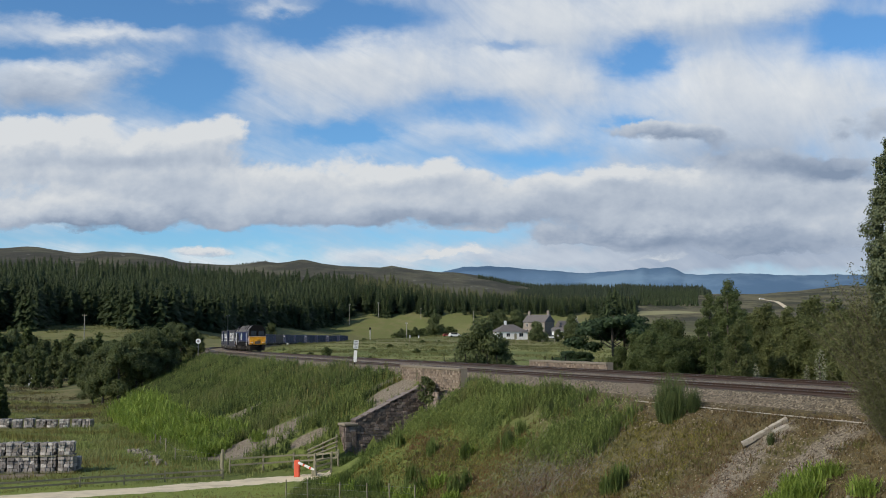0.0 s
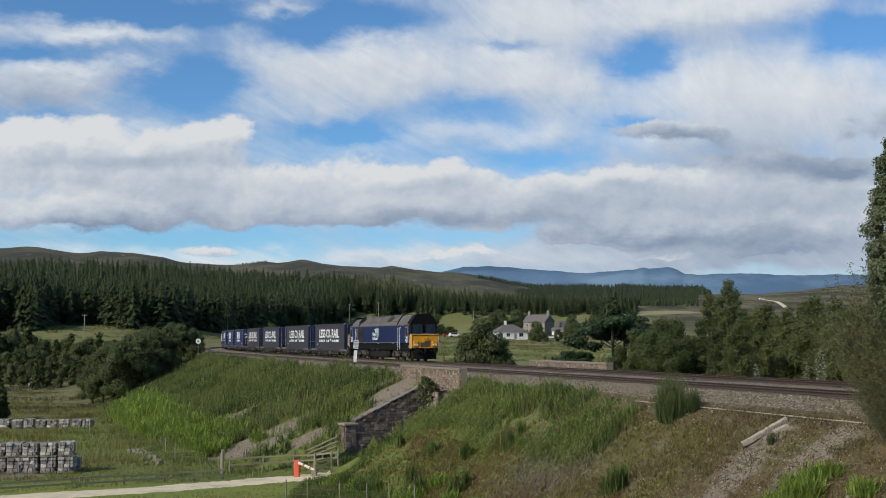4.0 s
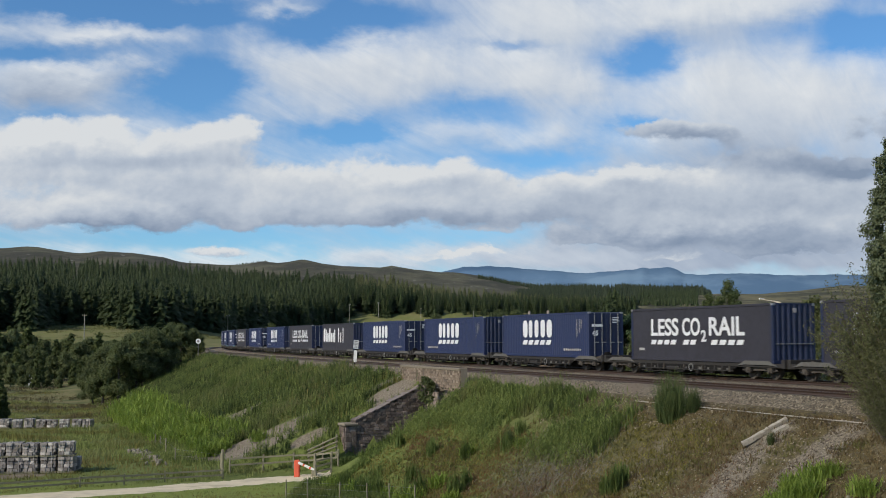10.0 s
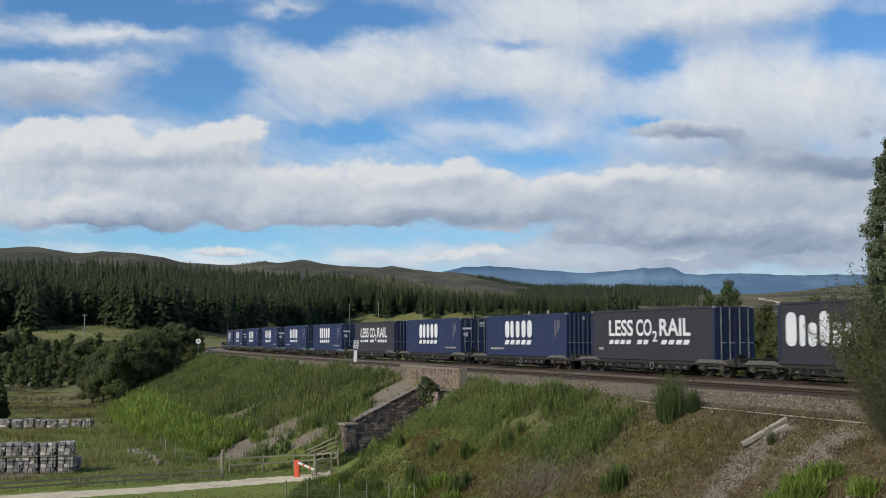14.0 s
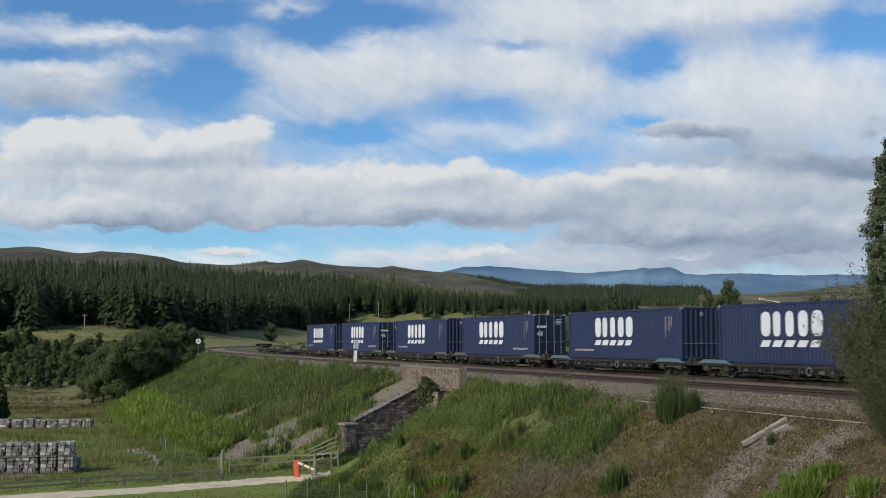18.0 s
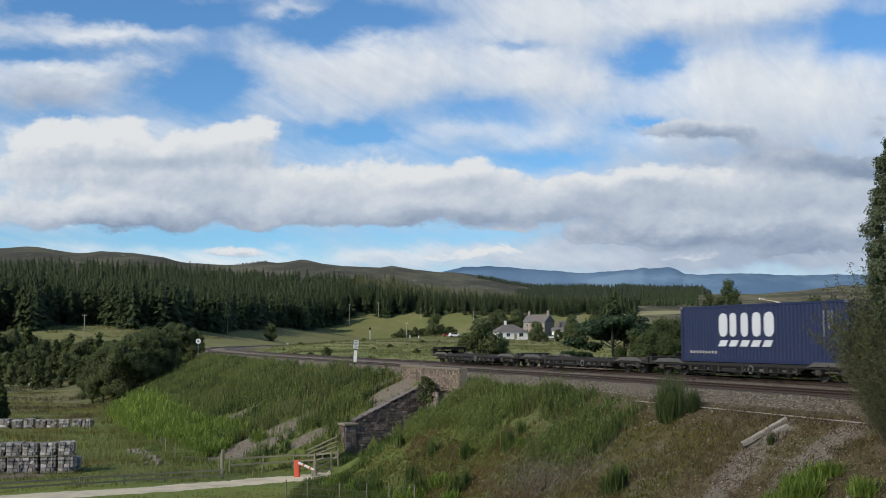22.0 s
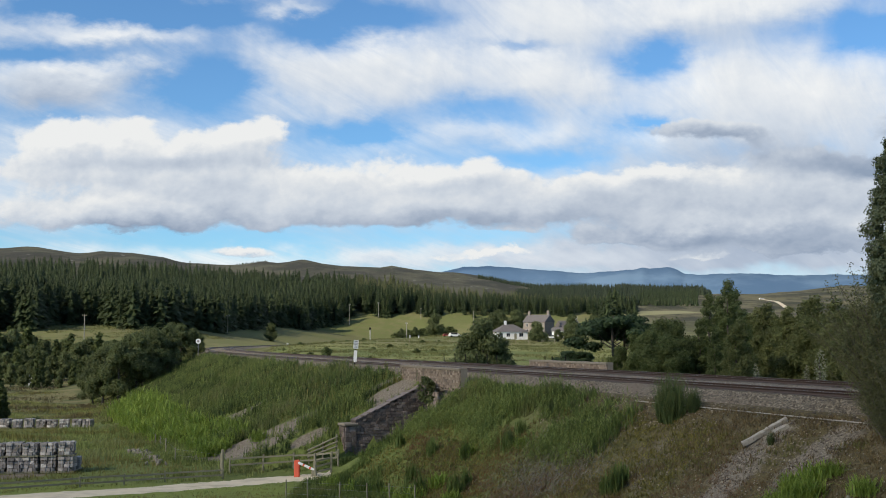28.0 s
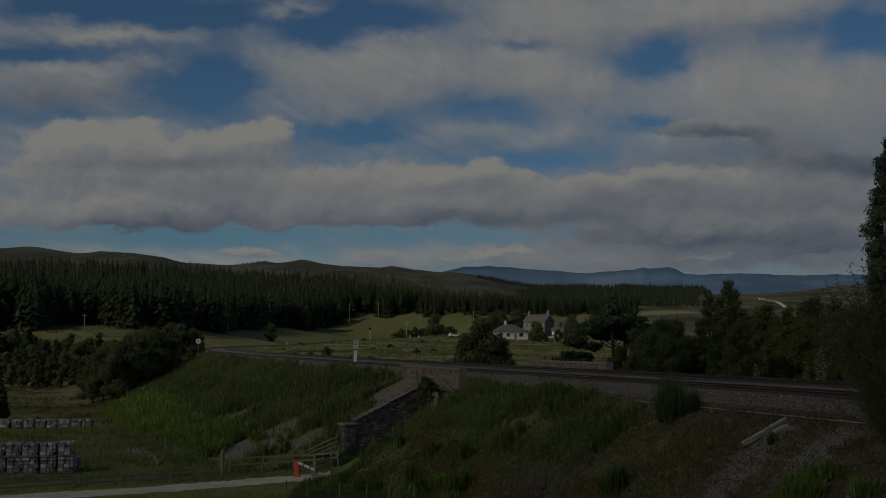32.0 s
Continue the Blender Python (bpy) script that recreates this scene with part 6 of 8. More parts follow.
def stone_face(parent, meshes, origin, along, length, z_top, z_low, course, rng, depth=0.28):
    """Courses of stones on a face that runs from origin along a level unit vector; z_top and z_low give the edges."""
    ang = math.atan2(along.y, along.x)
    zmin = min(z_low(u) for u in np.linspace(0, length, 9))
    zmax = max(z_top(u) for u in np.linspace(0, length, 9))
    z = zmin
    while z < zmax:
        h = course * rng.uniform(0.9, 1.12)
        u = -rng.uniform(0, 0.4)
        while u < length:
            w = course * rng.uniform(1.0, 2.3)
            mid = min(max(u + w / 2, 0), length)
            a, b = max(u, 0), min(u + w, length)
            if z + h * 0.75 < z_top(mid) and z + h > z_low(mid) and b - a > 0.12:
                ob = new("stone", meshes[int(rng.integers(len(meshes)))])
                ob.parent = parent
                p = origin + along * (a + 0.008)
                ob.matrix_basis = Matrix.Translation((p.x, p.y, z + 0.008)) @ Matrix.Rotation(ang, 4, "Z") @ Matrix.Diagonal((b - a - 0.016, depth * rng.uniform(0.7, 1.25), h - 0.016, 1)) @ Matrix.Translation((0, -0.3, 0))
            u += w
        z += h


def masonry_material(name="squared_rubble", tint=(1.0, 1.0, 1.0)):
    n = Nodes(name)
    v = n.coords()
    r = n.rand()
    c = n.ramp(r, [(0.0, (0.14, 0.115, 0.10)), (0.35, (0.19, 0.158, 0.14)), (0.7, (0.245, 0.205, 0.18)), (1.0, (0.32, 0.28, 0.25))])
    c = n.mix(1.0, c, tint, "MULTIPLY")
    g = n.noise(n.place(), 5.0, 6, 0.65)
    c = n.mix(n.step(g, 0.5, 0.75), c, (0.08, 0.07, 0.06))
    c = n.mix(n.math("MULTIPLY", n.step(n.noise(n.place(), 0.8, 4, 0.6), 0.5, 0.7), 0.6), c, (0.10, 0.085, 0.075))
    return n.done(n.bsdf(c, 0.9, bump=n.bump(g, 0.6, 0.04), spec=0.2))


def make_bridge():
    rng = np.random.default_rng(12)
    meshes = stone_meshes(masonry_material("squared_rubble", (0.92, 0.87, 0.84)), rng)
    tan = stone_meshes(masonry_material("tan_rubble", (1.02, 0.95, 0.82)), rng, 6, 0.06)
    b = thing("railway_bridge", "old stone underbridge with parapets and a stepped wing wall", "bridge", kind="structure")
    # parapets
    for n0, s0, s1, top in ((8.2, -20.4, -8.3, 0.02), (-4.1, -24.0, -11.0, 0.25)):
        a, c = line_at(s0, n0), line_at(s1, n0)
        along = (c - a)
        along.z = 0
        ln = along.length
        along.normalize()
        out = Vector((along.y, -along.x, 0))
        bm = bmesh.new()
        m = Matrix.Translation((a + c) / 2 + Vector((0, 0, top - 0.75)) - out * 0.05) @ Matrix.Rotation(math.atan2(along.y, along.x), 4, "Z")
        bmesh.ops.create_cube(bm, size=1, matrix=m @ Matrix.Diagonal((ln, 0.42, 1.5, 1)))
        p = part("parapet", bm, "coping", b)
        face = a + out * 0.20
        stone_face(p, tan, face, along, ln, lambda u: top - 0.1, lambda u: top - 1.45, 0.17, rng, 0.13)
        u = 0.0
        while u < ln:
            w = min(rng.uniform(0.7, 1.2), ln - u)
            q = a + along * (u + w / 2)
            co = boxes((-w / 2 + 0.012, w / 2 - 0.012, -0.3, 0.3, -0.1, 0.06 + rng.uniform(-0.02, 0.02)), bevel=0.025)
            ob = part("coping_stone", co, "coping", p)
            ob.matrix_basis = Matrix.Translation((q.x, q.y, top)) @ Matrix.Rotation(math.atan2(along.y, along.x), 4, "Z")
            u += w
    # wing wall on the far side of the way, falling outwards
    for s0, s1, n1 in ((-15.6, -14.84, 13.6),):
        a, c = line_at(s0, 7.9), line_at(s1, n1)
        along = c - a
        along.z = 0
        ln = along.length
        along.normalize()
        up = lambda u: -1.05 - 2.55 * (u / ln)
        low = lambda u: -6.6
        # backing
        side = Vector((along.y, -along.x, 0))
        if side.y > 0:
            side = -side
        bm = bmesh.new()
        A, C = a - side * 0.1, c - side * 0.1
        ring0 = [(A.x, A.y, -7.5), (C.x, C.y, -7.5), (C.x, C.y, up(ln) - 0.05), (A.x, A.y, up(0) - 0.05)]
        off = -side * 0.7
        ring1 = [(x + off.x, y + off.y, z) for x, y, z in ring0]
        w = part("wing_wall", loft(bm, [ring0, ring1]), "mortar", b)
        stone_face(w, meshes, c, -along, ln, lambda u: up(ln - u), lambda u: low(u), 0.21, rng, 0.26)
        k = 11
        for i in range(k):
            u0, u1 = ln * i / k, ln * (i + 1) / k
            p0, p1 = a + along * (u0 + 0.01), a + along * (u1 - 0.01)
            ring = lambda p, z: [(p.x + side.x * 0.12, p.y + side.y * 0.12, z), (p.x - side.x * 0.75, p.y - side.y * 0.75, z), (p.x - side.x * 0.75, p.y - side.y * 0.75, z + 0.07), (p.x + side.x * 0.12, p.y + side.y * 0.12, z + 0.07)]
            part("coping_stone", loft(bmesh.new(), [ring(p0, up(u0) + rng.uniform(-0.06, 0.03)), ring(p1, up(u1) + rng.uniform(-0.06, 0.03))]), "stone", w)
        # end pillar
        q = c + along * 0.35 - side * 0.35
        pil = boxes((-0.42, 0.42, -0.42, 0.42, -7.4, -3.95), bevel=0.03)
        pl = part("pillar", pil, "mortar", b)
        pl.matrix_basis = Matrix.Translation((q.x, q.y, 0)) @ Matrix.Rotation(math.atan2(along.y, along.x), 4, "Z")
        stone_face(b, meshes, q + side * 0.44 + along * 0.42, -along, 0.84, lambda u: -3.9, lambda u: -6.8, 0.36, rng, 0.15)
        stone_face(b, meshes, q + along * 0.44 - side * 0.42, side, 0.84, lambda u: -3.9, lambda u: -6.8, 0.36, rng, 0.15)
        cap = part("pillar_cap", boxes((-0.56, 0.56, -0.56, 0.56, -3.95, -3.74), bevel=0.06), "coping", b)
        cap.matrix_basis = pl.matrix_basis.copy()
    # face of the bridge below the near parapet
    a, c = line_at(-15.7, 8.05), line_at(-8.6, 8.05)
    along = c - a
    along.z = 0
    ln = along.length
    along.normalize()
    back = Vector((-along.y, along.x, 0)) * 0.35
    ring = [(a.x, a.y), (c.x, c.y), (c.x + back.x, c.y + back.y), (a.x + back.x, a.y + back.y)]
    sp = part("spandrel", loft(bmesh.new(), [[(x, y, -3.6) for x, y in ring], [(x, y, -1.45) for x, y in ring]]), "mortar", b)
    stone_face(sp, meshes, a, along, ln, lambda u: -1.42, lambda u: -3.5, 0.24, rng, 0.16)
    # abutments and deck
    for s0, s1 in ((-16.3, -15.55), (-9.65, -8.9)):
        ring = [line_at(s0, -3.6), line_at(s1, -3.6), line_at(s1, 8.0), line_at(s0, 8.0)]
        part("abutment", loft(bmesh.new(), [[(p.x, p.y, -7.6) for p in ring], [(p.x, p.y, -1.75) for p in ring]]), "stone", b)
    ring = [line_at(-16.3, -3.9), line_at(-8.9, -3.9), line_at(-8.9, 8.0), line_at(-16.3, 8.0)]
    part("deck", loft(bmesh.new(), [[(p.x, p.y, -1.74) for p in ring], [(p.x, p.y, -0.82) for p in ring]]), "stone", b)


# ---- fences ----
def rail_fence(points, rails, post_h, gap, label, post_r=0.055, wires=False, group="fences"):
    t = thing("fence", label, "fence", group)
    pts = []
    for (x0, y0), (x1, y1) in zip(points, points[1:]):
        k = max(int(math.hypot(x1 - x0, y1 - y0) / gap), 1)
        pts += [(x0 + (x1 - x0) * i / k, y0 + (y1 - y0) * i / k) for i in range(k)]
    pts.append(points[-1])
    P = [Vector((x, y, ground_z(x, y))) for x, y in pts]
    rng = random.Random(len(pts) * 7)
    for p in P:
        bm = bmesh.new()
        tilt = Vector((rng.uniform(-0.06, 0.06), rng.uniform(-0.06, 0.06), post_h * rng.uniform(0.92, 1.06)))
        rod(bm, p + Vector((0, 0, -0.3)), p + tilt, post_r, 7, post_r * 0.9)
        part("post", bm, "timber", t)
    for a, b in zip(P, P[1:]):
        for h in rails:
            if wires:
                part("wire", rods((a + Vector((0, 0, h)), b + Vector((0, 0, h))), r=0.003, seg=4), "steel", t)
            else:
                d = (b - a)
                ang = math.atan2(d.y, d.x)
                m = Matrix.Translation((a + b) / 2 + Vector((0, -0.06, h + rng.uniform(-0.03, 0.03)))) @ Matrix.Rotation(ang, 4, "Z") @ Matrix.Rotation(-math.atan2(d.z, d.xy.length), 4, "Y")
                bm = bmesh.new()
                bmesh.ops.create_cube(bm, size=1, matrix=m @ Matrix.Diagonal((d.length * 1.02, 0.04, 0.11, 1)))
                part("rail", bm, "timber", t)
    return t


def make_fences():
    rail_fence([(-33, 64.2), (-26.0, 68.6), (-21.9, 71.3), (-17.4, 74.1), (-14.1, 75.8)], (0.24, 0.55), 0.68, 2.6, "low weathered post-and-rail fence beside the track")
    rail_fence([(-14.1, 78.0), (-12.0, 78.6), (-10.0, 78.9), (-8.6, 78.6), (-6.9, 77.5)], (0.55, 0.92), 1.05, 2.1, "weathered grey post-and-rail fence below the bank", 0.07)
    rail_fence([(-8.1, 75.1), (-7.2, 75.7)], (0.3, 0.65, 1.0), 1.45, 2.4, "old timber gate beside the track", 0.08)
    t = thing("fence", "steep weathered rails joining the wall pillar", "fence", "fences")
    for x, y, top in ((-9.0, 79.2, -5.35), (-8.1, 79.4, -4.9), (-7.2, 79.6, -4.4)):
        part("post", rods(((x, y, ground_z(x, y) - 0.3), (x, y, top)), r=0.06, seg=7), "timber", t)
    for z0, z1 in ((-5.48, -4.56), (-5.7, -4.88), (-5.92, -5.2)):
        part("rail", rods(((-9.1, 79.1, z0), (-7.1, 79.5, z1)), r=0.055, seg=6), "timber", t)
    t = thing("gate_post", "tall weathered gate post beside the track", "post")
    part("stem", rods(((0, 0, -0.4), (0.03, 0, 1.75)), r=0.10, seg=8), "timber", t)
    t.matrix_basis = stand(-14.35, 76.6)
    t = thing("white_gate_frame", "white painted gate frame with a slanting brace", "gate")
    part("post", boxes((-0.12, 0.12, -0.12, 0.12, -0.4, 2.1), bevel=0.03), "white", t)
    part("brace", rods(((0.2, 0, 1.5), (2.3, 0, 0.3)), r=0.10, seg=6), "white", t)
    part("rail", rods(((0.2, 0, 0.5), (2.3, 0, 0.4)), r=0.07, seg=6), "white", t)
    t.matrix_basis = stand(-85.0, 241)
    rail_fence([(-8.6, 64.7), (-7.3, 63.8), (-5.5, 62.6), (-3.9, 61.3), (-2.7, 60.3), (-1.4, 58.5)], (0.4, 0.75, 1.05), 1.2, 1.3, "post-and-wire stock fence across the slope", 0.038, True)
    rail_fence([(9.6, 36.4), (12.0, 35.2)], (0.5, 0.9), 1.0, 2.6, "short post-and-wire fence below the bracken", 0.07, True)
    rail_fence([(-46.2, 162), (-40.5, 148), (-35.0, 133), (-30.5, 121), (-27.4, 110), (-24.2, 99), (-21.3, 90.6), (-18.9, 83.2), (-15, 79.6)], (0.5, 0.9), 1.0, 4.2, "old post-and-wire fence along the foot of the bank", 0.05, True)
    rail_fence([(-14, 350), (6, 353), (34, 356)], (0.5, 1.0), 1.3, 3.6, "post-and-wire fence across the pasture", 0.09, True)
    rail_fence([(-112, 300), (-100, 296), (-88, 292), (-80, 290)], (0.6, 1.1), 1.9, 3.2, "pale post fence on the far low ground", 0.14, True)


# ---- stone packs, rubble, marker boards and small things ----
def stone_pack(rng, meshes):
    t = thing("stone_pack", "pallet of grey building stone bound with pale straps", "stone pallet", "packed stone")
    pal = part("pallet", boxes((-0.52, 0.52, -0.52, -0.42, 0, 0.1), (-0.52, 0.52, -0.05, 0.05, 0, 0.1), (-0.52, 0.52, 0.42, 0.52, 0, 0.1), (-0.54, 0.54, -0.54, 0.54, 0.1, 0.13)), "timber", t)
    z = 0.13
    for k in range(4):
        h = rng.uniform(0.2, 0.25)
        x = -0.5
        while x < 0.42:
            w = min(rng.uniform(0.2, 0.55), 0.5 - x)
            for y in (-0.5, 0.0):
                d = 0.49
                ob = new("stone", meshes[int(rng.integers(len(meshes)))])
                ob.parent = t
                ob.matrix_basis = Matrix.Translation((x, y + rng.uniform(-0.05, 0.05), z)) @ Matrix.Diagonal((w - 0.02, d, h - 0.02, 1))
            x += w
        z += h
    for x in (-0.24, 0.24):
        part("strap", boxes((x - 0.014, x + 0.014, -0.60, -0.585, 0.1, z + 0.02), (x - 0.014, x + 0.014, -0.6, 0.55, z + 0.01, z + 0.022)), "strap", t)
    return t, z + 0.024


def pack_material():
    n = Nodes("cut_stone")
    r = n.rand()
    g = n.noise(n.place(), 7.0, 5, 0.6)
    c = n.ramp(r, [(0.0, (0.115, 0.100, 0.090)), (0.5, (0.255, 0.230, 0.208)), (0.85, (0.39, 0.355, 0.325)), (1.0, (0.66, 0.62, 0.57))])
    c = n.mix(n.step(g, 0.45, 0.75), c, (0.14, 0.135, 0.14))
    return n.done(n.bsdf(c, 0.9, bump=n.bump(g, 0.4, 0.03)))


def make_packs():
    rng = np.random.default_rng(9)
    meshes = stone_meshes(pack_material(), rng, 5)
    pack, top = stone_pack(rng, meshes)
    first = True
    row = [(-29.45 + i * 1.12, 78.2 + i * 0.05, 0) for i in range(5)] + [(-29.45 + i * 1.12, 78.25 + i * 0.05, 1) for i in range(5)] + [(-29.45 + i * 1.12, 79.5 + i * 0.05, 0) for i in range(5)]
    row += [(-49.8 + i * 1.28, 130.5 + 0.1 * i, 0) for i in range(9)] + [(-31.2, 78.4, 0), (-31.0, 79.6, 0), (-31.2, 78.4, 1)]
    for x, y, lift in row:
        x, y = x + rng.uniform(-0.06, 0.06), y + rng.uniform(-0.1, 0.1)
        base = min(ground_z(x + a, y + b) for a in (-0.5, 0.5) for b in (-0.5, 0.5))
        m = Matrix.Translation((x, y, base + lift * top + 0.03)) @ Matrix.Rotation(rng.uniform(-0.2, 0.2), 4, "Z") @ Matrix.Rotation(rng.uniform(-0.04, 0.04) if y > 79 else 0.0, 4, "Y") @ Matrix.Diagonal((1, 1, rng.uniform(0.84, 1.0) if lift or y > 79 else 1.0, 1))
        if first:
            pack.matrix_basis = m
            first = False
        else:
            copy_plant(pack, m)
    # a heap of rubble on the grass
    rubble_mat = worn("rubble", (0.22, 0.195, 0.155), 0.9, 0, (0.15, 0.13, 0.1), 0.6)
    t = thing("rubble_heap", "heap of pale broken stones on the grass", "stones")
    bm = bmesh.new()
    bmesh.ops.create_icosphere(bm, subdivisions=1, radius=0.5)
    for v in bm.verts:
        v.co *= rng.uniform(0.6, 1.3)
    me = bpy.data.meshes.new("rubble_stone")
    bm.to_mesh(me)
    bm.free()
    me.materials.append(rubble_mat)
    t.matrix_basis = stand(-21.9, 87.0)
    for i in range(95):
        f = rng.uniform(-1, 1)
        x, y = -21.9 + 2.3 * f + rng.normal(0, 0.3), 87.0 - 5.2 * f + rng.normal(0, 0.5)
        ob = new("rubble_stone", me)
        ob.parent = t
        k = rng.uniform(0.12, 0.45)
        ob.matrix_basis = Matrix.Translation((x + 21.9, y - 87.0, ground_z(x, y) - ground_z(-21.9, 87.0) + k * 0.25)) @ Euler(rng.uniform(0, 6, 3)).to_matrix().to_4x4() @ Matrix.Diagonal((k, k * 0.8, k * 0.65, 1))
    # the same broken stone lies on a worn place of the slope
    for cx, cy in ((13.0, 40.8), (11.2, 42.2)):
        t = thing("loose_stones", "scatter of small stones on the bare slope", "stones", "loose stones")
        t.matrix_basis = stand(cx, cy)
        for i in range(40):
            x, y = cx + rng.normal(0, 0.8), cy + rng.normal(0, 0.9)
            ob = new("rubble_stone", me)
            ob.parent = t
            k = rng.uniform(0.03, 0.085)
            ob.matrix_basis = Matrix.Translation((x - cx, y - cy, ground_z(x, y) - ground_z(cx, cy) + k * 0.2)) @ Matrix.Diagonal((k, k, k * 0.7, 1))


def slope_gravel():
    """Broken stone and clods strewn over the dry near slope, too many to count."""
    rng = np.random.default_rng(77)
    N = 15000
    x, y = rng.uniform(6, 17, N), rng.uniform(35, 56, N)
    s, n = line_near(x, y)
    ok = (n > 7.9) & (n < 18) & (rng.uniform(size=N) < 0.10 + 0.6 * (n < 8.8) + 0.9 * np.clip(bare(x, y) * 1.3, 0, 1) + 0.25 * (lumps(x, y, 1.7, 8.0) > 0.25))
    x, y = x[ok], y[ok]
    k = len(x)
    c = np.stack([x, y, land(x, y) + 0.01], -1)
    size = 0.018 + 0.05 * rng.uniform(0, 1, (k, 1, 1)) ** 3
    base = np.array([(1, 0, 0), (-0.5, 0.86, 0), (-0.5, -0.86, 0), (0, 0, 1.0), (0, 0, -0.7)])
    p = base[None] * size * rng.uniform(0.6, 1.3, (k, 5, 1)) + rng.normal(0, 0.2, (k, 5, 3)) * size
    a = rng.uniform(0, 6.28, k)
    ca, sa = np.cos(a)[:, None], np.sin(a)[:, None]
    p = np.stack([p[..., 0] * ca - p[..., 1] * sa, p[..., 0] * sa + p[..., 1] * ca, p[..., 2] * 0.8], -1) + c[:, None]
    f = np.array([(0, 1, 3), (1, 2, 3), (2, 0, 3), (1, 0, 4), (2, 1, 4), (0, 2, 4)])
    q = (np.arange(k)[:, None, None] * 5 + f).reshape(-1, 3)
    tagged(soup("slope_gravel", p.reshape(-1, 3), q, "gravel"), "grey-brown gravel and clods on the bare slope", "gravel", kind="stuff")


MAT["gravel"] = leafy("loose_gravel", (0.080, 0.062, 0.045), (0.25, 0.20, 0.15), None, 0.0)
slope_gravel()


def make_small_things():
    # marker board beside the line
    x, y = -8.0, 106.0
    t = thing("marker_board", "white lineside marker board with a framed panel on a post", "railway sign")
    part("post", rods(((0, 0, -0.4), (0, 0, 2.66)), r=0.05, seg=8), "black", t)
    part("lower_board", boxes((-0.15, 0.15, -0.09, -0.05, 0.7, 1.75)), "white", t)
    part("panel", boxes((-0.19, 0.19, -0.09, -0.05, 1.98, 2.62)), "steel", t)
    for d in ((-0.22, 0.22, -0.11, -0.05, 2.60, 2.67), (-0.22, 0.22, -0.11, -0.05, 1.92, 1.99), (-0.22, -0.16, -0.11, -0.05, 1.99, 2.6), (0.16, 0.22, -0.11, -0.05, 1.99, 2.6)):
        part("panel_frame", boxes(d), "white", t)
    for i in range(4):
        part("panel_bar", boxes((-0.155, 0.155, -0.1, -0.09, 2.06 + i * 0.13, 2.10 + i * 0.13)), "white", t)
    t.matrix_basis = stand(x, y, 8) @ Matrix.Rotation(0.05, 4, "Y")
    # round board further on
    t = thing("round_signal_board", "round white lineside board on a thin post", "railway sign")
    part("post", rods(((0, 0, -0.4), (0, 0, 3.4)), r=0.05), "steel", t)
    bm = bmesh.new()
    rod(bm, (0, -0.06, 3.1), (0, -0.02, 3.1), 0.40, 24)
    d = part("disc", bm, "white", t)
    bm = bmesh.new()
    rod(bm, (0, -0.075, 3.1), (0, -0.06, 3.1), 0.2, 20)
    part("disc_centre", bm, "steel", d)
    t.matrix_basis = stand(-39.2, 187.5, 0)
    # the barrier on the track
    t = thing("road_barrier", "orange and white plastic barrier beside the gravel track", "barrier")
    part("upright", boxes((-0.18, 0.18, -0.14, 0.14, 0.0, 1.12), bevel=0.05), "orange", t)
    bm = bmesh.new()
    rod(bm, (0.1, -0.1, 0.95), (1.15, -0.2, 0.52), 0.085, 8)
    a = part("arm", bm, "white", t)
    for f in (0.3, 0.7):
        bm = bmesh.new()
        rod(bm, Vector((0.1, -0.1, 0.95)).lerp(Vector((1.15, -0.2, 0.52)), f), Vector((0.1, -0.1, 0.95)).lerp(Vector((1.15, -0.2, 0.52)), f + 0.1), 0.09, 8)
        part("arm_stripe", bm, "orange", a)
    part("foot", boxes((1.0, 1.2, -0.35, -0.05, 0, 0.5), bevel=0.03), "timber", t)
    t.matrix_basis = stand(-9.35, 75.6, -5)
    # concrete beam lying down the slope
    t = thing("concrete_beam", "pale broken concrete beam lying down the slope", "concrete beam")
    a, b = Vector((11.2, 44.2, -1.90)), Vector((13.05, 44.55, -0.98))
    d = b - a
    m = Matrix.Translation((a + b) / 2) @ d.to_track_quat("X", "Z").to_matrix().to_4x4()
    rng = random.Random(14)
    for x0, x1, half, lift, tilt in ((-1.02, 0.18, 0.085, 0.0, 0.02), (0.20, 1.0, 0.08, 0.03, -0.05)):
        rings = []
        k = 9
        for i in range(k):
            x = x0 + (x1 - x0) * i / (k - 1)
            rings.append([(x + rng.uniform(-0.03, 0.03), yy * half + tilt * (x - x0) + rng.uniform(-0.02, 0.02), zz + lift + rng.uniform(-0.015, 0.02)) for yy, zz in ((-1, -0.12), (1, -0.12), (1.05, 0.03), (0.6, 0.075), (-0.7, 0.07), (-1.08, 0.02))])
        part("beam", loft(bmesh.new(), rings), "slab", t)
    # block added below the beam to stand for the dark hollow there
    rings = [[(x + rng.uniform(-0.03, 0.03), y + rng.uniform(-0.03, 0.03), z + rng.uniform(-0.02, 0.03)) for y, z in ((-0.64, -0.3), (-0.26, -0.3), (-0.24, -0.04), (-0.6, -0.02))] for x in (0.12, 0.3, 0.5, 0.72)]
    part("broken_block", loft(bmesh.new(), rings), "slab", t)
    t.matrix_basis = m
    # pale cable pipe along the shoulder
    t = thing("cable_pipe", "pale plastic cable pipe along the ballast edge", "pipe")
    for s in np.arange(14, 30, 2.0):
        a, b = line_at(s, 8.35), line_at(s + 1.98, 8.35)
        a.z, b.z = ground_z(a.x, a.y) + 0.05, ground_z(b.x, b.y) + 0.05
        part("pipe_length", rods((a, b), r=0.024, seg=8), "slab", t)
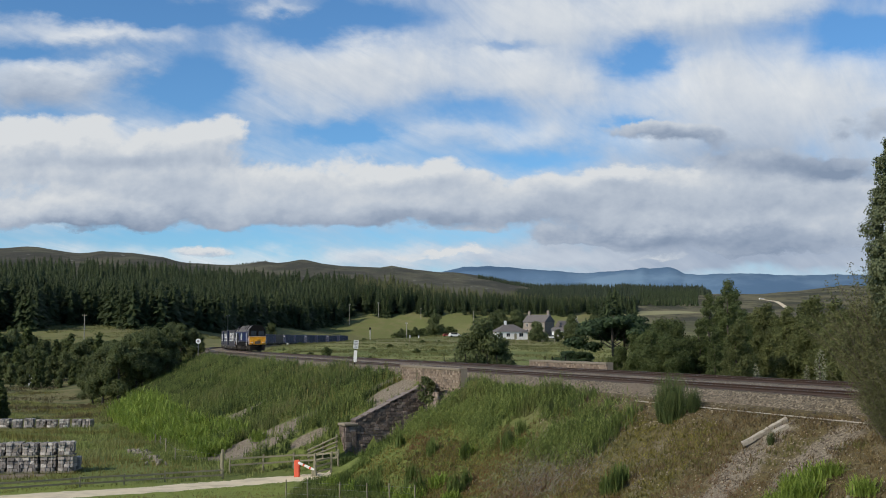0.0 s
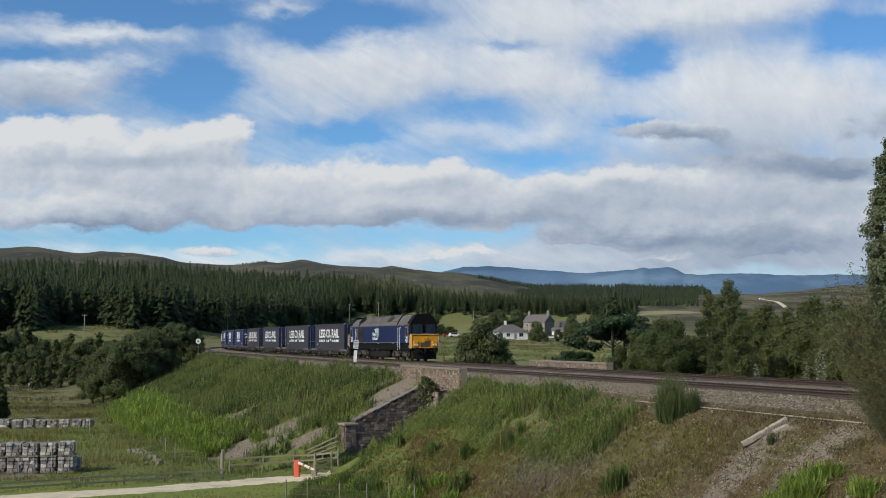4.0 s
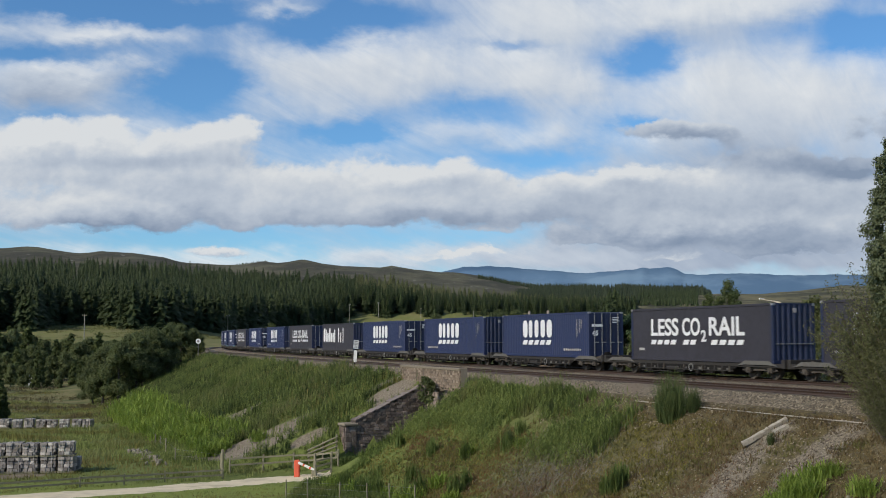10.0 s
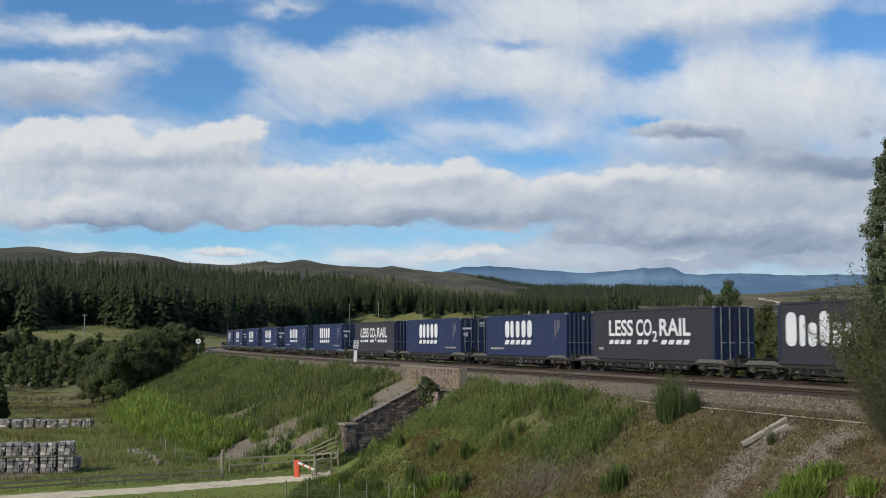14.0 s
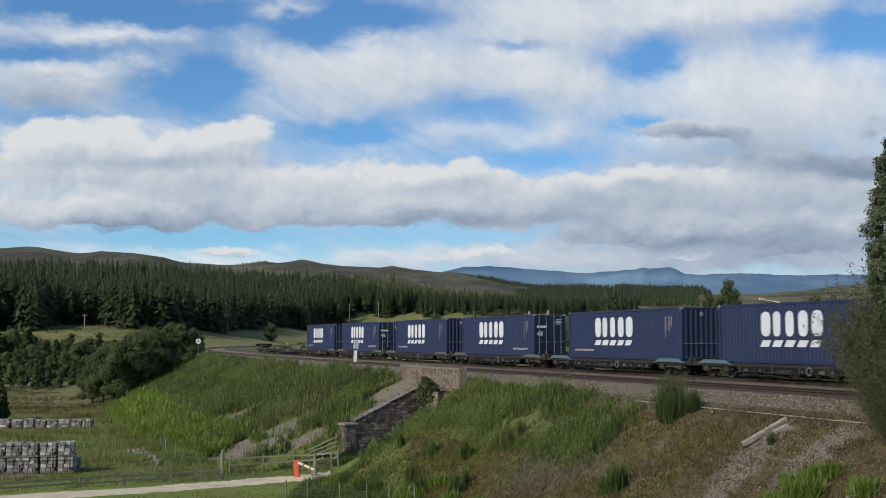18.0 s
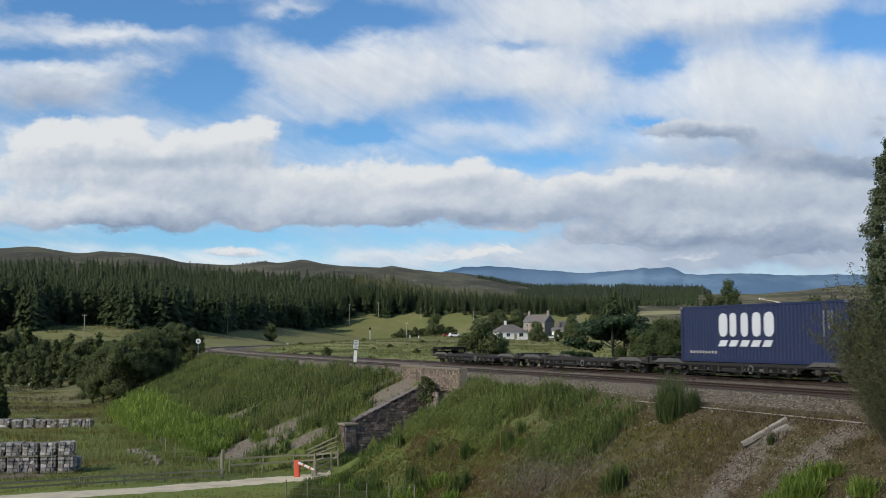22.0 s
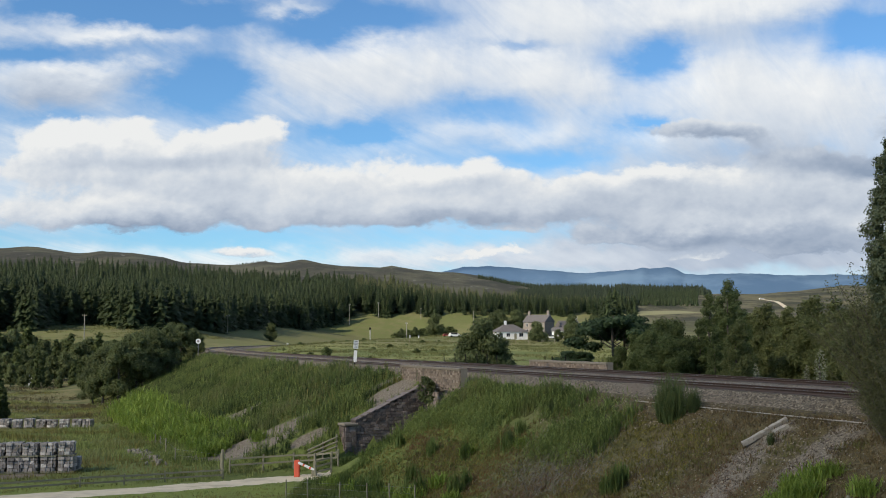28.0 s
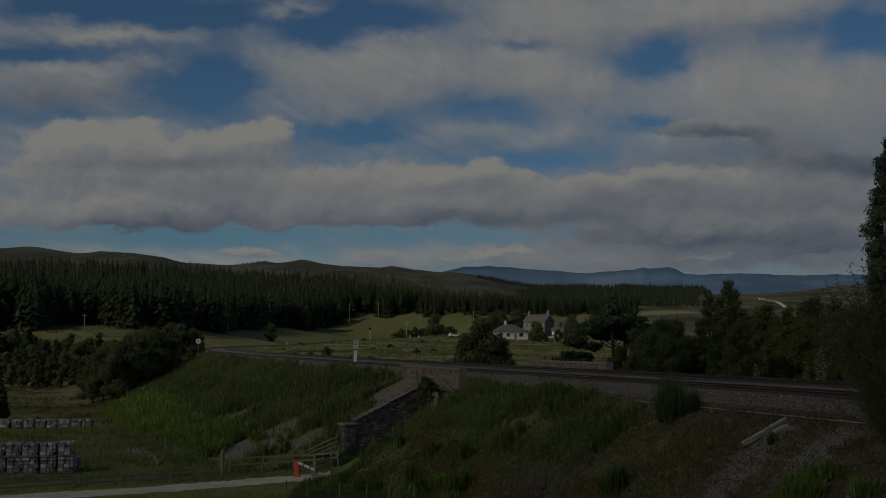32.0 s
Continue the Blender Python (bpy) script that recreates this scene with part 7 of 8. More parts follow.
    # bent iron posts beyond the parapet
    for i, (s, n) in enumerate([(-45, -4.6), (-42, -4.6), (-39.2, -4.6), (-36.4, -4.6), (-34, -4.6), (-31.8, -4.6), (-23.3, -5.2), (-22.0, -5.2), (-19.6, -5.2)]):
        t = thing("iron_post", "dark bent iron fence post by the railway", "post", "iron posts")
        bm = bmesh.new()
        rod(bm, (0, 0, -0.5), (0, 0, 0.45), 0.045, 6)
        rod(bm, (0, 0, 0.45), (-0.22, 0, 0.6), 0.04, 6)
        rod(bm, (-0.22, 0, 0.6), (-0.24, 0, 1.35), 0.04, 6)
        part("stem", bm, "black", t)
        p = line_at(s, n)
        t.matrix_basis = Matrix.Translation((p.x, p.y, max(ground_z(p.x, p.y), -0.75)))


def make_poles():
    for i, (x, y, h) in enumerate([(-113.5, 370, 8.4), (-86.5, 470, 7.7), (-52.9, 659.9, 12.0), (-37.4, 677.8, 8.8), (17.0, 653.4, 7.9), (-12.7, 671.1, 6.7), (-12.2, 392, 5.2)]):
        t = thing("telegraph_pole", "weathered wooden telegraph pole in the fields", "pole", "telegraph poles")
        bm = bmesh.new()
        rod(bm, (0, 0, -0.5), (0, 0, h), 0.15, 8, 0.10)
        part("pole", bm, "pale_pole", t)
        part("cross_arm", boxes((-0.7, 0.7, -0.06, 0.06, h - 0.6, h - 0.45)), "timber", t)
        for dx in (-0.6, 0.6):
            part("insulator", rods(((dx, 0, h - 0.45), (dx, 0, h - 0.25)), r=0.05), "white", t)
        t.matrix_basis = stand(x, y, i * 10)
    t = thing("white_mast", "white painted signal mast beside the far line", "mast")
    part("mast", rods(((0, 0, -0.3), (0, 0, 8.2)), r=0.22), "white", t)
    part("head", boxes((-0.4, 0.4, -0.25, 0.25, 6.9, 8.1), bevel=0.05), "black", t)
    t.matrix_basis = stand(-34.4, 552)
    for i, (x, y, w, h) in enumerate(((-37.9, 556, 1.0, 1.7), (-36.4, 556, 0.8, 1.2), (-10.9, 386, 0.3, 1.0), (-8.0, 386, 0.28, 0.9), (-48.6, 366, 0.5, 0.9))):
        t = thing("relay_cabinet", "pale lineside equipment cabinet", "cabinet", "lineside cabinets")
        part("body", boxes((-w / 2, w / 2, -0.3, 0.3, 0, h), bevel=0.03), "white", t)
        part("lid", boxes((-w / 2 - 0.05, w / 2 + 0.05, -0.36, 0.36, h, h + 0.08)), "steel", t)
        t.matrix_basis = stand(x, y, 0, 1.0, 0.05)


MAT["pale_pole"] = worn("pale_pole", (0.32, 0.30, 0.26), 0.85, 0, (0.25, 0.23, 0.2), 0.4)


# ---- the farm ----
def window(parent, x, y, z, w, h, face=-1):
    f = part("window", boxes((x - w / 2 - 0.08, x + w / 2 + 0.08, y - 0.06, y + 0.04, z - 0.08, z + h + 0.08)), "white", parent)
    part("pane", boxes((x - w / 2, x + w / 2, y - 0.075, y - 0.055, z, z + h)), "pane", f)
    part("glazing_bar", boxes((x - 0.03, x + 0.03, y - 0.09, y - 0.07, z, z + h)), "white", f)


def house(name, label, L, W, H, ridge, wall, hip, chimneys, wins, door):
    t = thing(name, label, "house")
    part("wall", boxes((-L / 2, L / 2, -W / 2, W / 2, -0.6, H)), wall, t)
    e = 0.35
    in_x = W / 2 if hip else 0
    bm = bmesh.new()
    a = [(-L / 2 - e, -W / 2 - e, H), (L / 2 + e, -W / 2 - e, H), (L / 2 + e, W / 2 + e, H), (-L / 2 - e, W / 2 + e, H)]
    v = [bm.verts.new(p) for p in a] + [bm.verts.new((-L / 2 - (0 if hip else e) + in_x, 0, ridge)), bm.verts.new((L / 2 + (0 if hip else e) - in_x, 0, ridge))]
    for f in ((0, 1, 5, 4), (2, 3, 4, 5), (1, 2, 5), (3, 0, 4), (3, 2, 1, 0)):
        bm.faces.new([v[i] for i in f])
    r = part("roof", bm, "slate", t)
    for x in chimneys:
        c = part("chimney", boxes((x - 0.45, x + 0.45, -0.35, 0.35, ridge - 0.9, ridge + 1.3), bevel=0.04), wall, r)
        for dx in (-0.2, 0.2):
            bm = bmesh.new()
            rod(bm, (x + dx, 0, ridge + 1.3), (x + dx, 0, ridge + 1.65), 0.12, 8)
            part("chimney_pot", bm, "granite", c)
    for x, z, w, h in wins:
        window(t, x, -W / 2, z, w, h)
    d = part("door", boxes((door - 0.48, door + 0.48, -W / 2 - 0.05, -W / 2 + 0.02, 0, 2.05)), "timber", t)
    part("door_frame", boxes((door - 0.58, door - 0.48, -W / 2 - 0.07, -W / 2 + 0.02, 0, 2.15), (door + 0.48, door + 0.58, -W / 2 - 0.07, -W / 2 + 0.02, 0, 2.15), (door - 0.58, door + 0.58, -W / 2 - 0.07, -W / 2 + 0.02, 2.05, 2.15)), "white", d)
    return t


MAT["dull_red"] = worn("dull_red_paint", (0.30, 0.055, 0.035), 0.45, 0, (0.15, 0.05, 0.04), 0.4)


def make_farm():
    b = house("white_bungalow", "white rendered bungalow with a grey slate hipped roof", 11.8, 8.0, 2.6, 5.4, "white", True, (-1.5,), [(-4.4, 0.9, 1.3, 1.2), (-1.6, 0.9, 1.3, 1.2), (3.4, 0.9, 1.5, 1.3)], 1.2)
    b.matrix_basis = stand(21.6, 382, 14, 0.88)
    g = house("stone_farmhouse", "two-storey stone farmhouse with gable chimneys", 10.0, 7.0, 5.2, 8.2, "granite", False, (-4.4, 4.4), [(-3.3, 0.9, 1.0, 1.5), (3.3, 0.9, 1.0, 1.5), (-3.3, 3.5, 1.0, 1.3), (0, 3.5, 1.0, 1.3), (3.3, 3.5, 1.0, 1.3)], 0.0)
    g.matrix_basis = stand(32.6, 398, -38, 0.86)
    w = house("farm_cottage", "small white cottage behind the farmhouse", 7.0, 5.0, 2.5, 4.8, "white", False, (3.0,), [(-2.0, 0.9, 0.9, 1.1), (2.2, 0.9, 0.9, 1.1)], 0.2)
    w.matrix_basis = stand(43.0, 402, 24)
    s = house("garden_shed", "pale gabled farm shed", 4.0, 3.0, 2.2, 3.4, "white", False, (), [(1.0, 0.9, 0.8, 0.8)], -0.8)
    s.matrix_basis = stand(38.4, 388, -20)
    for i, (x, y, mat, label, k) in enumerate(((4.0, 389, "white", "white van parked by the farm track", 0.95), (1.4, 391, "dull_red", "red car parked by the farm track", 0.66), (35.5, 384, "white", "white car beside the farmhouse", 0.85), (930 * math.sin(0.2665), 930 * math.cos(0.2665), "white", "white van on the moorland road", 0.8))):
        t = thing("parked_car", label, "car", "parked cars")
        body = [(-2.2, 0.35), (2.2, 0.35), (2.25, 0.85), (1.3, 0.98), (0.7, 1.5), (-1.7, 1.55), (-2.2, 0.98)]
        part("body", loft(bmesh.new(), [[(a, -0.85, z) for a, z in body], [(a, 0.85, z) for a, z in body]]), mat, t)
        part("side_window", boxes((-1.6, 0.7, -0.87, -0.845, 1.0, 1.42)), "pane", t)
        for x2 in (-1.4, 1.4):
            for y2 in (-0.8, 0.8):
                bm = bmesh.new()
                rod(bm, (x2, y2 - 0.1, 0.32), (x2, y2 + 0.1, 0.32), 0.32, 14)
                part("wheel", bm, "black", t)
        t.matrix_basis = stand(x, y, 12, k)
    # the hill road and a white van on it
    t = []
    for f in np.linspace(0, 1, 30):
        az = 0.287 - 0.022 * f + 0.002 * math.sin(f * 3)
        d = 755 + 185 * f
        t.append((d * math.sin(az), d * math.cos(az)))
    P = np.array(t)
    d = np.gradient(P, axis=0)
    d /= np.linalg.norm(d, axis=1, keepdims=True)
    nrm = np.stack([-d[:, 1], d[:, 0]], -1)
    cols = [np.column_stack([P + nrm * k, land((P + nrm * k)[:, 0], (P + nrm * k)[:, 1]) + 0.35]) for k in (-1.5, 0, 1.5)]
    v = np.stack(cols, 1)
    idx = np.arange(len(P) * 3).reshape(-1, 3)
    q = np.stack([idx[:-1, :-1], idx[1:, :-1], idx[1:, 1:], idx[:-1, 1:]], -1).reshape(-1, 4)
    tagged(soup("road_hill", v.reshape(-1, 3), q, "track"), "pale moorland road over the hill", "road", kind="structure")


make_farm()
make_poles()
make_small_things()
make_fences()
make_packs()
make_bridge()


# ---- train ----
def solid_x(bm, x0, x1, ring):
    """A prism along x from a ring of (y, z)."""
    return loft(bm, [[(x0, y, z) for y, z in ring], [(x1, y, z) for y, z in ring]])


def words(text, size, bold=0.012):
    """Flat raised lettering as a mesh in the xy plane, from its left end on the base line."""
    cu = bpy.data.curves.new("words", "FONT")
    cu.body, cu.size, cu.offset, cu.extrude = text, size, bold, 0.004
    ob = bpy.data.objects.new("words", cu)
    scene.collection.objects.link(ob)
    me = bpy.data.meshes.new_from_object(ob)
    bpy.data.objects.remove(ob)
    me.materials.clear()
    return me


def on_side(me, x0, z0, y, width, height):
    """Stands flat lettering on the side of a vehicle that faces -y, stretched to width and height."""
    co = np.empty(len(me.vertices) * 3, dtype=np.float32)
    me.vertices.foreach_get("co", co)
    co = co.reshape(-1, 3)
    lo, hi = co.min(0), co.max(0)
    out = np.stack([x0 + (co[:, 0] - lo[0]) / (hi[0] - lo[0]) * width, y - (co[:, 2] - lo[2]), z0 + (co[:, 1] - lo[1]) / (hi[1] - lo[1]) * height], -1)
    me.vertices.foreach_set("co", out.astype(np.float32).ravel())
    me.update()
    return me


def slants(parent, x0, z0, y, count, w, h, gap, lean):
    """A row of leaning stripes on a side facing -y."""
    for i in range(count):
        x = x0 + i * (w + gap)
        ring = [(x, z0), (x + w, z0), (x + w + lean, z0 + h), (x + lean, z0 + h)]
        part("stripe", loft(bmesh.new(), [[(a, y, b) for a, b in ring], [(a, y - 0.006, b) for a, b in ring]]), "lettering", parent)


def bars(bm, x0, z0, y, sizes, h, gap):
    """Plain upright bars where writing stands for a name."""
    x = x0
    for w, k in sizes:
        box(bm, x, x + w, y - 0.006, y, z0, z0 + h * k)
        x += w + gap
    return bm


def wheel_mesh(r=0.46):
    bm = bmesh.new()
    rod(bm, (0, -0.065, 0), (0, 0.065, 0), r, 24)
    rod(bm, (0, 0.065, 0), (0, 0.095, 0), r + 0.03, 24)
    rod(bm, (0, -0.12, 0), (0, -0.06, 0), r * 0.38, 12)
    me = bpy.data.meshes.new("wheel")
    bm.to_mesh(me)
    bm.free()
    me.materials.append(MAT["brown_dust"])
    return me


MAT["grille_dark"] = worn("radiator_dark", (0.018, 0.014, 0.011), 0.8, 0, (0.035, 0.028, 0.022), 0.6, 5.0)
MAT["emblem_green"] = worn("pale_green_vinyl", (0.30, 0.42, 0.38), 0.5, 0, (0.2, 0.25, 0.22), 0.3)
WHEEL = wheel_mesh()
WHEEL_BIG = wheel_mesh(0.53)


def put_wheels(parent, axles, me, r):
    for x in axles:
        bm = rods(((x, -0.8, r), (x, 0.8, r)), r=0.08, seg=10)
        part("axle", bm, "black", parent)
        for y, turn in ((-0.75, 0), (0.75, 180)):
            w = new("wheel", me)
            w.parent = parent
            w.matrix_basis = pose(x, y, r, 0, 0, turn)


def bogie(parent, xs, r, big=False):
    """Side frames, springs, axle boxes and brake gear round the axles."""
    x0, x1 = min(xs), max(xs)
    b = part("bogie", boxes((x0 - 0.2, x1 + 0.2, -0.55, 0.55, r + 0.12, r + 0.36), bevel=0.03), "black", parent)
    for y in (-1.0, 1.0):
        bm = bmesh.new()
        top = r + (0.62 if big else 0.26)
        ring = [(x0 - 0.55, r - 0.02), (x0 - 0.3, top - 0.06), (x0 + 0.4, top), (x1 - 0.4, top), (x1 + 0.3, top - 0.06), (x1 + 0.55, r - 0.02), (x1 + 0.3, r - (0.2 if big else 0.1)), (x0 + (x1 - x0) * 0.5, r - 0.02), (x0 - 0.3, r - (0.2 if big else 0.1))]
        loft(bm, [[(a, y - 0.07, c) for a, c in ring], [(a, y + 0.07, c) for a, c in ring]])
        part("side_frame", bm, "brown_dust", b)
        yy = y + math.copysign(0.1, y)
        for x in xs:
            bm = boxes((x - 0.16, x + 0.16, yy - 0.08, yy + 0.08, r - 0.16, r + 0.16), bevel=0.03)
            rod(bm, (x, yy - 0.12, r), (x, yy + 0.12, r), 0.11, 12)
            part("axle_box", bm, "brown_dust", b)
            for dx in (-0.3, 0.3):
                bm = bmesh.new()
                for k in range(4):
                    rod(bm, (x + dx, yy, r - 0.1 + k * 0.1), (x + dx, yy, r - 0.04 + k * 0.1), 0.085, 8)
                part("spring", bm, "black", b)
    return b


def locomotive():
    t = thing("diesel_locomotive", "dark blue freight diesel locomotive with a yellow nose, hauling the train", "locomotive")
    L = 10.05
    w = 1.36
    side = [(-w, 1.58), (-w, 2.98), (-1.24, 3.14), (1.24, 3.14), (w, 2.98), (w, 1.58)]
    part("body", solid_x(bmesh.new(), -L, L - 0.1, side), "navy", t)
    part("sole_bar", boxes((-L - 0.3, L + 0.3, -1.31, 1.31, 0.98, 1.318), bevel=0.03), "cab_black", t)
    part("skirt", boxes((-L + 0.05, L - 0.15, -1.30, 1.30, 1.322, 1.576)), "cab_black", t, "black band below the blue side")
    part("waist_line", boxes((-7.6, 7.2, -w - 0.012, -w + 0.01, 1.60, 1.635)), "steel", t, "thin grey line along the side")
    # the roof in three lengths of different height
    for x0, x1, h, nm in ((-10.0, -6.6, 3.78, "cab_roof"), (-6.6, 6.4, 3.86, "roof"), (6.4, 10.1, 3.92, "cab_roof")):
        ring = [(-1.30, 3.10), (-1.20, 3.34), (-0.80, h - 0.08), (-0.55, h), (0.55, h), (0.80, h - 0.08), (1.20, 3.34), (1.30, 3.10)]
        part(nm, solid_x(bmesh.new(), x0, x1, ring), "roof_grey", t)
    part("gutter", boxes((-9.9, 10.1, -1.38, -1.29, 3.03, 3.12), (-9.9, 10.1, 1.29, 1.38, 3.03, 3.12)), "roof_grey", t)
    for x0, x1 in ((-6.2, -4.0), (-3.6, -1.8), (0.4, 2.2), (3.0, 5.6)):
        r = part("roof_hatch", boxes((x0, x1, -0.62, 0.62, 3.8, 3.96), bevel=0.03), "roof_grey", t)
        part("hatch_rim", boxes((x0 + 0.1, x1 - 0.1, -0.5, 0.5, 3.955, 3.975)), "brown_dust", r)
    part("exhaust", boxes((2.3, 2.9, -0.3, 0.3, 3.8, 4.02), bevel=0.04), "black", t)
    part("radiator_grille", boxes((-6.8, -4.75, -w - 0.015, -w + 0.02, 1.68, 2.93)), "grille_dark", t, "dark brown-black radiator grille")
    for i in range(12):
        z = 1.72 + i * 0.1
        part("grille_slat", boxes((-6.75, -4.8, -w - 0.024, -w - 0.012, z, z + 0.03)), "cab_black", t)
    # sloping roof panels with dark openings over the radiator and the silencer
    for sg in (-1, 1):
        for x0, x1, tone in ((-7.3, -5.1, "cab_black"), (-5.0, -2.4, "roof_grey"), (-2.3, 0.4, "roof_grey"), (0.5, 2.3, "roof_grey"), (2.5, 4.4, "grille_dark"), (4.5, 6.3, "roof_grey")):
            ring = [(x0, sg * 1.17, 3.40), (x1 - 0.5, sg * 1.17, 3.40), (x1, sg * 0.86, 3.80), (x0 + 0.5, sg * 0.86, 3.80)]
            part("roof_panel", loft(bmesh.new(), [ring, [(a, c + sg * 0.012, z + 0.008) for a, c, z in ring]]), tone, t)
    for x0 in (-6.5, 6.35):
        part("roof_rib", solid_x(bmesh.new(), x0, x0 + 0.14, [(-1.40, 3.0), (-1.27, 3.36), (-0.85, 3.93), (-0.55, 3.99), (0.55, 3.99), (0.85, 3.93), (1.27, 3.36), (1.40, 3.0)]), "cab_black", t, "dark joint band over the roof")
    for x in (-4.2, 0.4, 5.3):
        part("side_fitting", boxes((x - 0.07, x + 0.07, -w - 0.03, -w - 0.013, 1.50, 1.56)), "lettering", t)
    for i in range(13):
        z = 1.70 + i * 0.095
        part("side_rib", boxes((-0.3 if i % 2 else -4.6, 6.6, -w - 0.012, -w + 0.005, z, z + 0.025)), "navy", t)
    # the two ends
    for sgn in (1, -1):
        e = part("cab_front", loft(bmesh.new(), [[(sgn * (L - 0.15), y, z) for y, z in [(-w, 1.30), (w, 1.30), (w, 2.98), (0.9, 3.5), (0, 3.86), (-0.9, 3.5), (-w, 2.98)]],
                                                 [(sgn * (L + x), y, z) for x, y, z in [(0.32, -1.25, 1.08), (0.32, 1.25, 1.08), (0.18, 1.25, 2.9), (0.08, 0.86, 3.44), (0.05, 0, 3.78), (0.08, -0.86, 3.44), (0.18, -1.25, 2.9)]]]),
                 "cab_black", t, "black cab end round the windscreens")
        x0, x1 = sorted((sgn * (L - 0.75), sgn * (L + 0.12)))
        part("roof_front", solid_x(bmesh.new(), x0, x1, [(-1.32, 3.08), (-1.22, 3.36), (-0.81, 3.86), (-0.55, 3.95), (0.55, 3.95), (0.81, 3.86), (1.22, 3.36), (1.32, 3.08)]), "cab_black", t, "black roof edge over the cab")
        part("nose", loft(bmesh.new(), [[(sgn * (L + 0.1), y, z) for y, z in [(-1.35, 1.12), (1.35, 1.12), (1.35, 2.3), (-1.35, 2.3)]],
                                        [(sgn * (L + 0.52), y, z) for y, z in [(-1.27, 1.18), (1.27, 1.18), (1.3, 2.18), (-1.3, 2.18)]]]), "yellow", t, "warning-yellow lower front")
        xa, xb = sorted((sgn * (L + 0.50), sgn * (L + 0.56)))
        part("nose_rim", boxes((xa, xb, -1.33, 1.33, 2.30, 2.345)), "strap", t, "pale edge over the yellow front")
        for yy in (-1.33, 1.29):
            part("nose_edge", boxes((xa, xb, yy, yy + 0.04, 1.25, 2.30)), "strap", t)
        # raised brown panel stands in for the coupler and its shadowed recess
        part("coupling_recess", boxes((xa - 0.01, xb - 0.01, -0.45, 0.45, 1.2, 1.62), bevel=0.005), "brown_dust", t)
        part("nose_step", boxes((min(xa, xa + sgn * 0.14), max(xb, xb + sgn * 0.14), -0.62, 0.62, 1.16, 1.24), bevel=0.01), "yellow", t)
        part("lamp_pod", boxes((min(xa, xa + sgn * 0.08), max(xb, xb + sgn * 0.08), -0.22, 0.22, 1.75, 2.02), bevel=0.02), "yellow", t)
        part("nose_ledge", boxes((min(sgn * (L + 0.1), sgn * (L + 0.56)), max(sgn * (L + 0.1), sgn * (L + 0.56)), -1.34, 1.34, 2.22, 2.32), bevel=0.02), "yellow", t)
        for y in (-0.63, 0.63):
            g = part("windscreen", loft(bmesh.new(), [[(sgn * (L + 0.26), y - 0.48, 2.42), (sgn * (L + 0.26), y + 0.48, 2.42), (sgn * (L + 0.185), y + 0.44, 3.12), (sgn * (L + 0.185), y - 0.44, 3.12)],
                                                      [(sgn * (L + 0.285), y - 0.48, 2.42), (sgn * (L + 0.285), y + 0.48, 2.42), (sgn * (L + 0.21), y + 0.44, 3.12), (sgn * (L + 0.21), y - 0.44, 3.12)]]), "pane", t)
            part("wiper", rods(((sgn * (L + 0.31), y, 2.4), (sgn * (L + 0.25), y + 0.2, 3.0)), r=0.015), "black", g)
            h = part("headlamp_panel", boxes((min(sgn * (L + 0.45), sgn * (L + 0.58)), max(sgn * (L + 0.45), sgn * (L + 0.58)), y * 1.45 - 0.26, y * 1.45 + 0.26, 1.28, 1.78), bevel=0.04), "yellow", t)
            for dy in (-0.12, 0.12):
                bm = bmesh.new()
                rod(bm, (sgn * (L + 0.57), y * 1.45 + dy, 1.45), (sgn * (L + 0.61), y * 1.45 + dy, 1.45), 0.075, 14)
                part("headlight", bm, lamp_lit if sgn > 0 else MAT["steel"], h)
            bm = bmesh.new()
            rod(bm, (sgn * (L + 0.3), y * 1.4, 0.98), (sgn * (L + 0.85), y * 1.4, 0.98), 0.11, 12)
            rod(bm, (sgn * (L + 0.85), y * 1.4, 0.98), (sgn * (L + 0.92), y * 1.4, 0.98), 0.24, 18)
            part("buffer", bm, "black", t)
        part("drawbar", boxes((min(sgn * (L + 0.3), sgn * (L + 0.75)), max(sgn * (L + 0.3), sgn * (L + 0.75)), -0.12, 0.12, 0.8, 1.1), bevel=0.02), "black", t)
        part("snow_plough", loft(bmesh.new(), [[(sgn * (L + 0.2), y, z) for y, z in [(-1.2, 0.25), (1.2, 0.25), (1.2, 0.95), (-1.2, 0.95)]],
                                               [(sgn * (L + 0.45), y, z) for y, z in [(-1.1, 0.2), (1.1, 0.2), (1.15, 0.85), (-1.15, 0.85)]]]), "black", t)
        for y in (-0.35, 0.0, 0.35):
            part("air_hose", rods(((sgn * (L + 0.5), y, 1.1), (sgn * (L + 0.62), y, 0.75)), ((sgn * (L + 0.62), y, 0.75), (sgn * (L + 0.5), y, 0.45)), r=0.03), "black", t)
        for y in (-w - 0.012, w + 0.012):
            o = math.copysign(0.012, y)
            x = sgn * 9.3
            part("cab_window", boxes((x - 0.36, x + 0.36, min(y, y + o), max(y, y + o), 2.14, 2.86), bevel=0.004), "pane", t)
            fr = boxes((x - 0.43, x + 0.43, min(y, y + o * 1.6), max(y, y + o * 1.6), 2.86, 2.92), (x - 0.43, x + 0.43, min(y, y + o * 1.6), max(y, y + o * 1.6), 2.08, 2.14),
                       (x - 0.43, x - 0.36, min(y, y + o * 1.6), max(y, y + o * 1.6), 2.14, 2.86), (x + 0.36, x + 0.43, min(y, y + o * 1.6), max(y, y + o * 1.6), 2.14, 2.86))
            part("window_frame", fr, "steel", t)
            x = sgn * 7.2
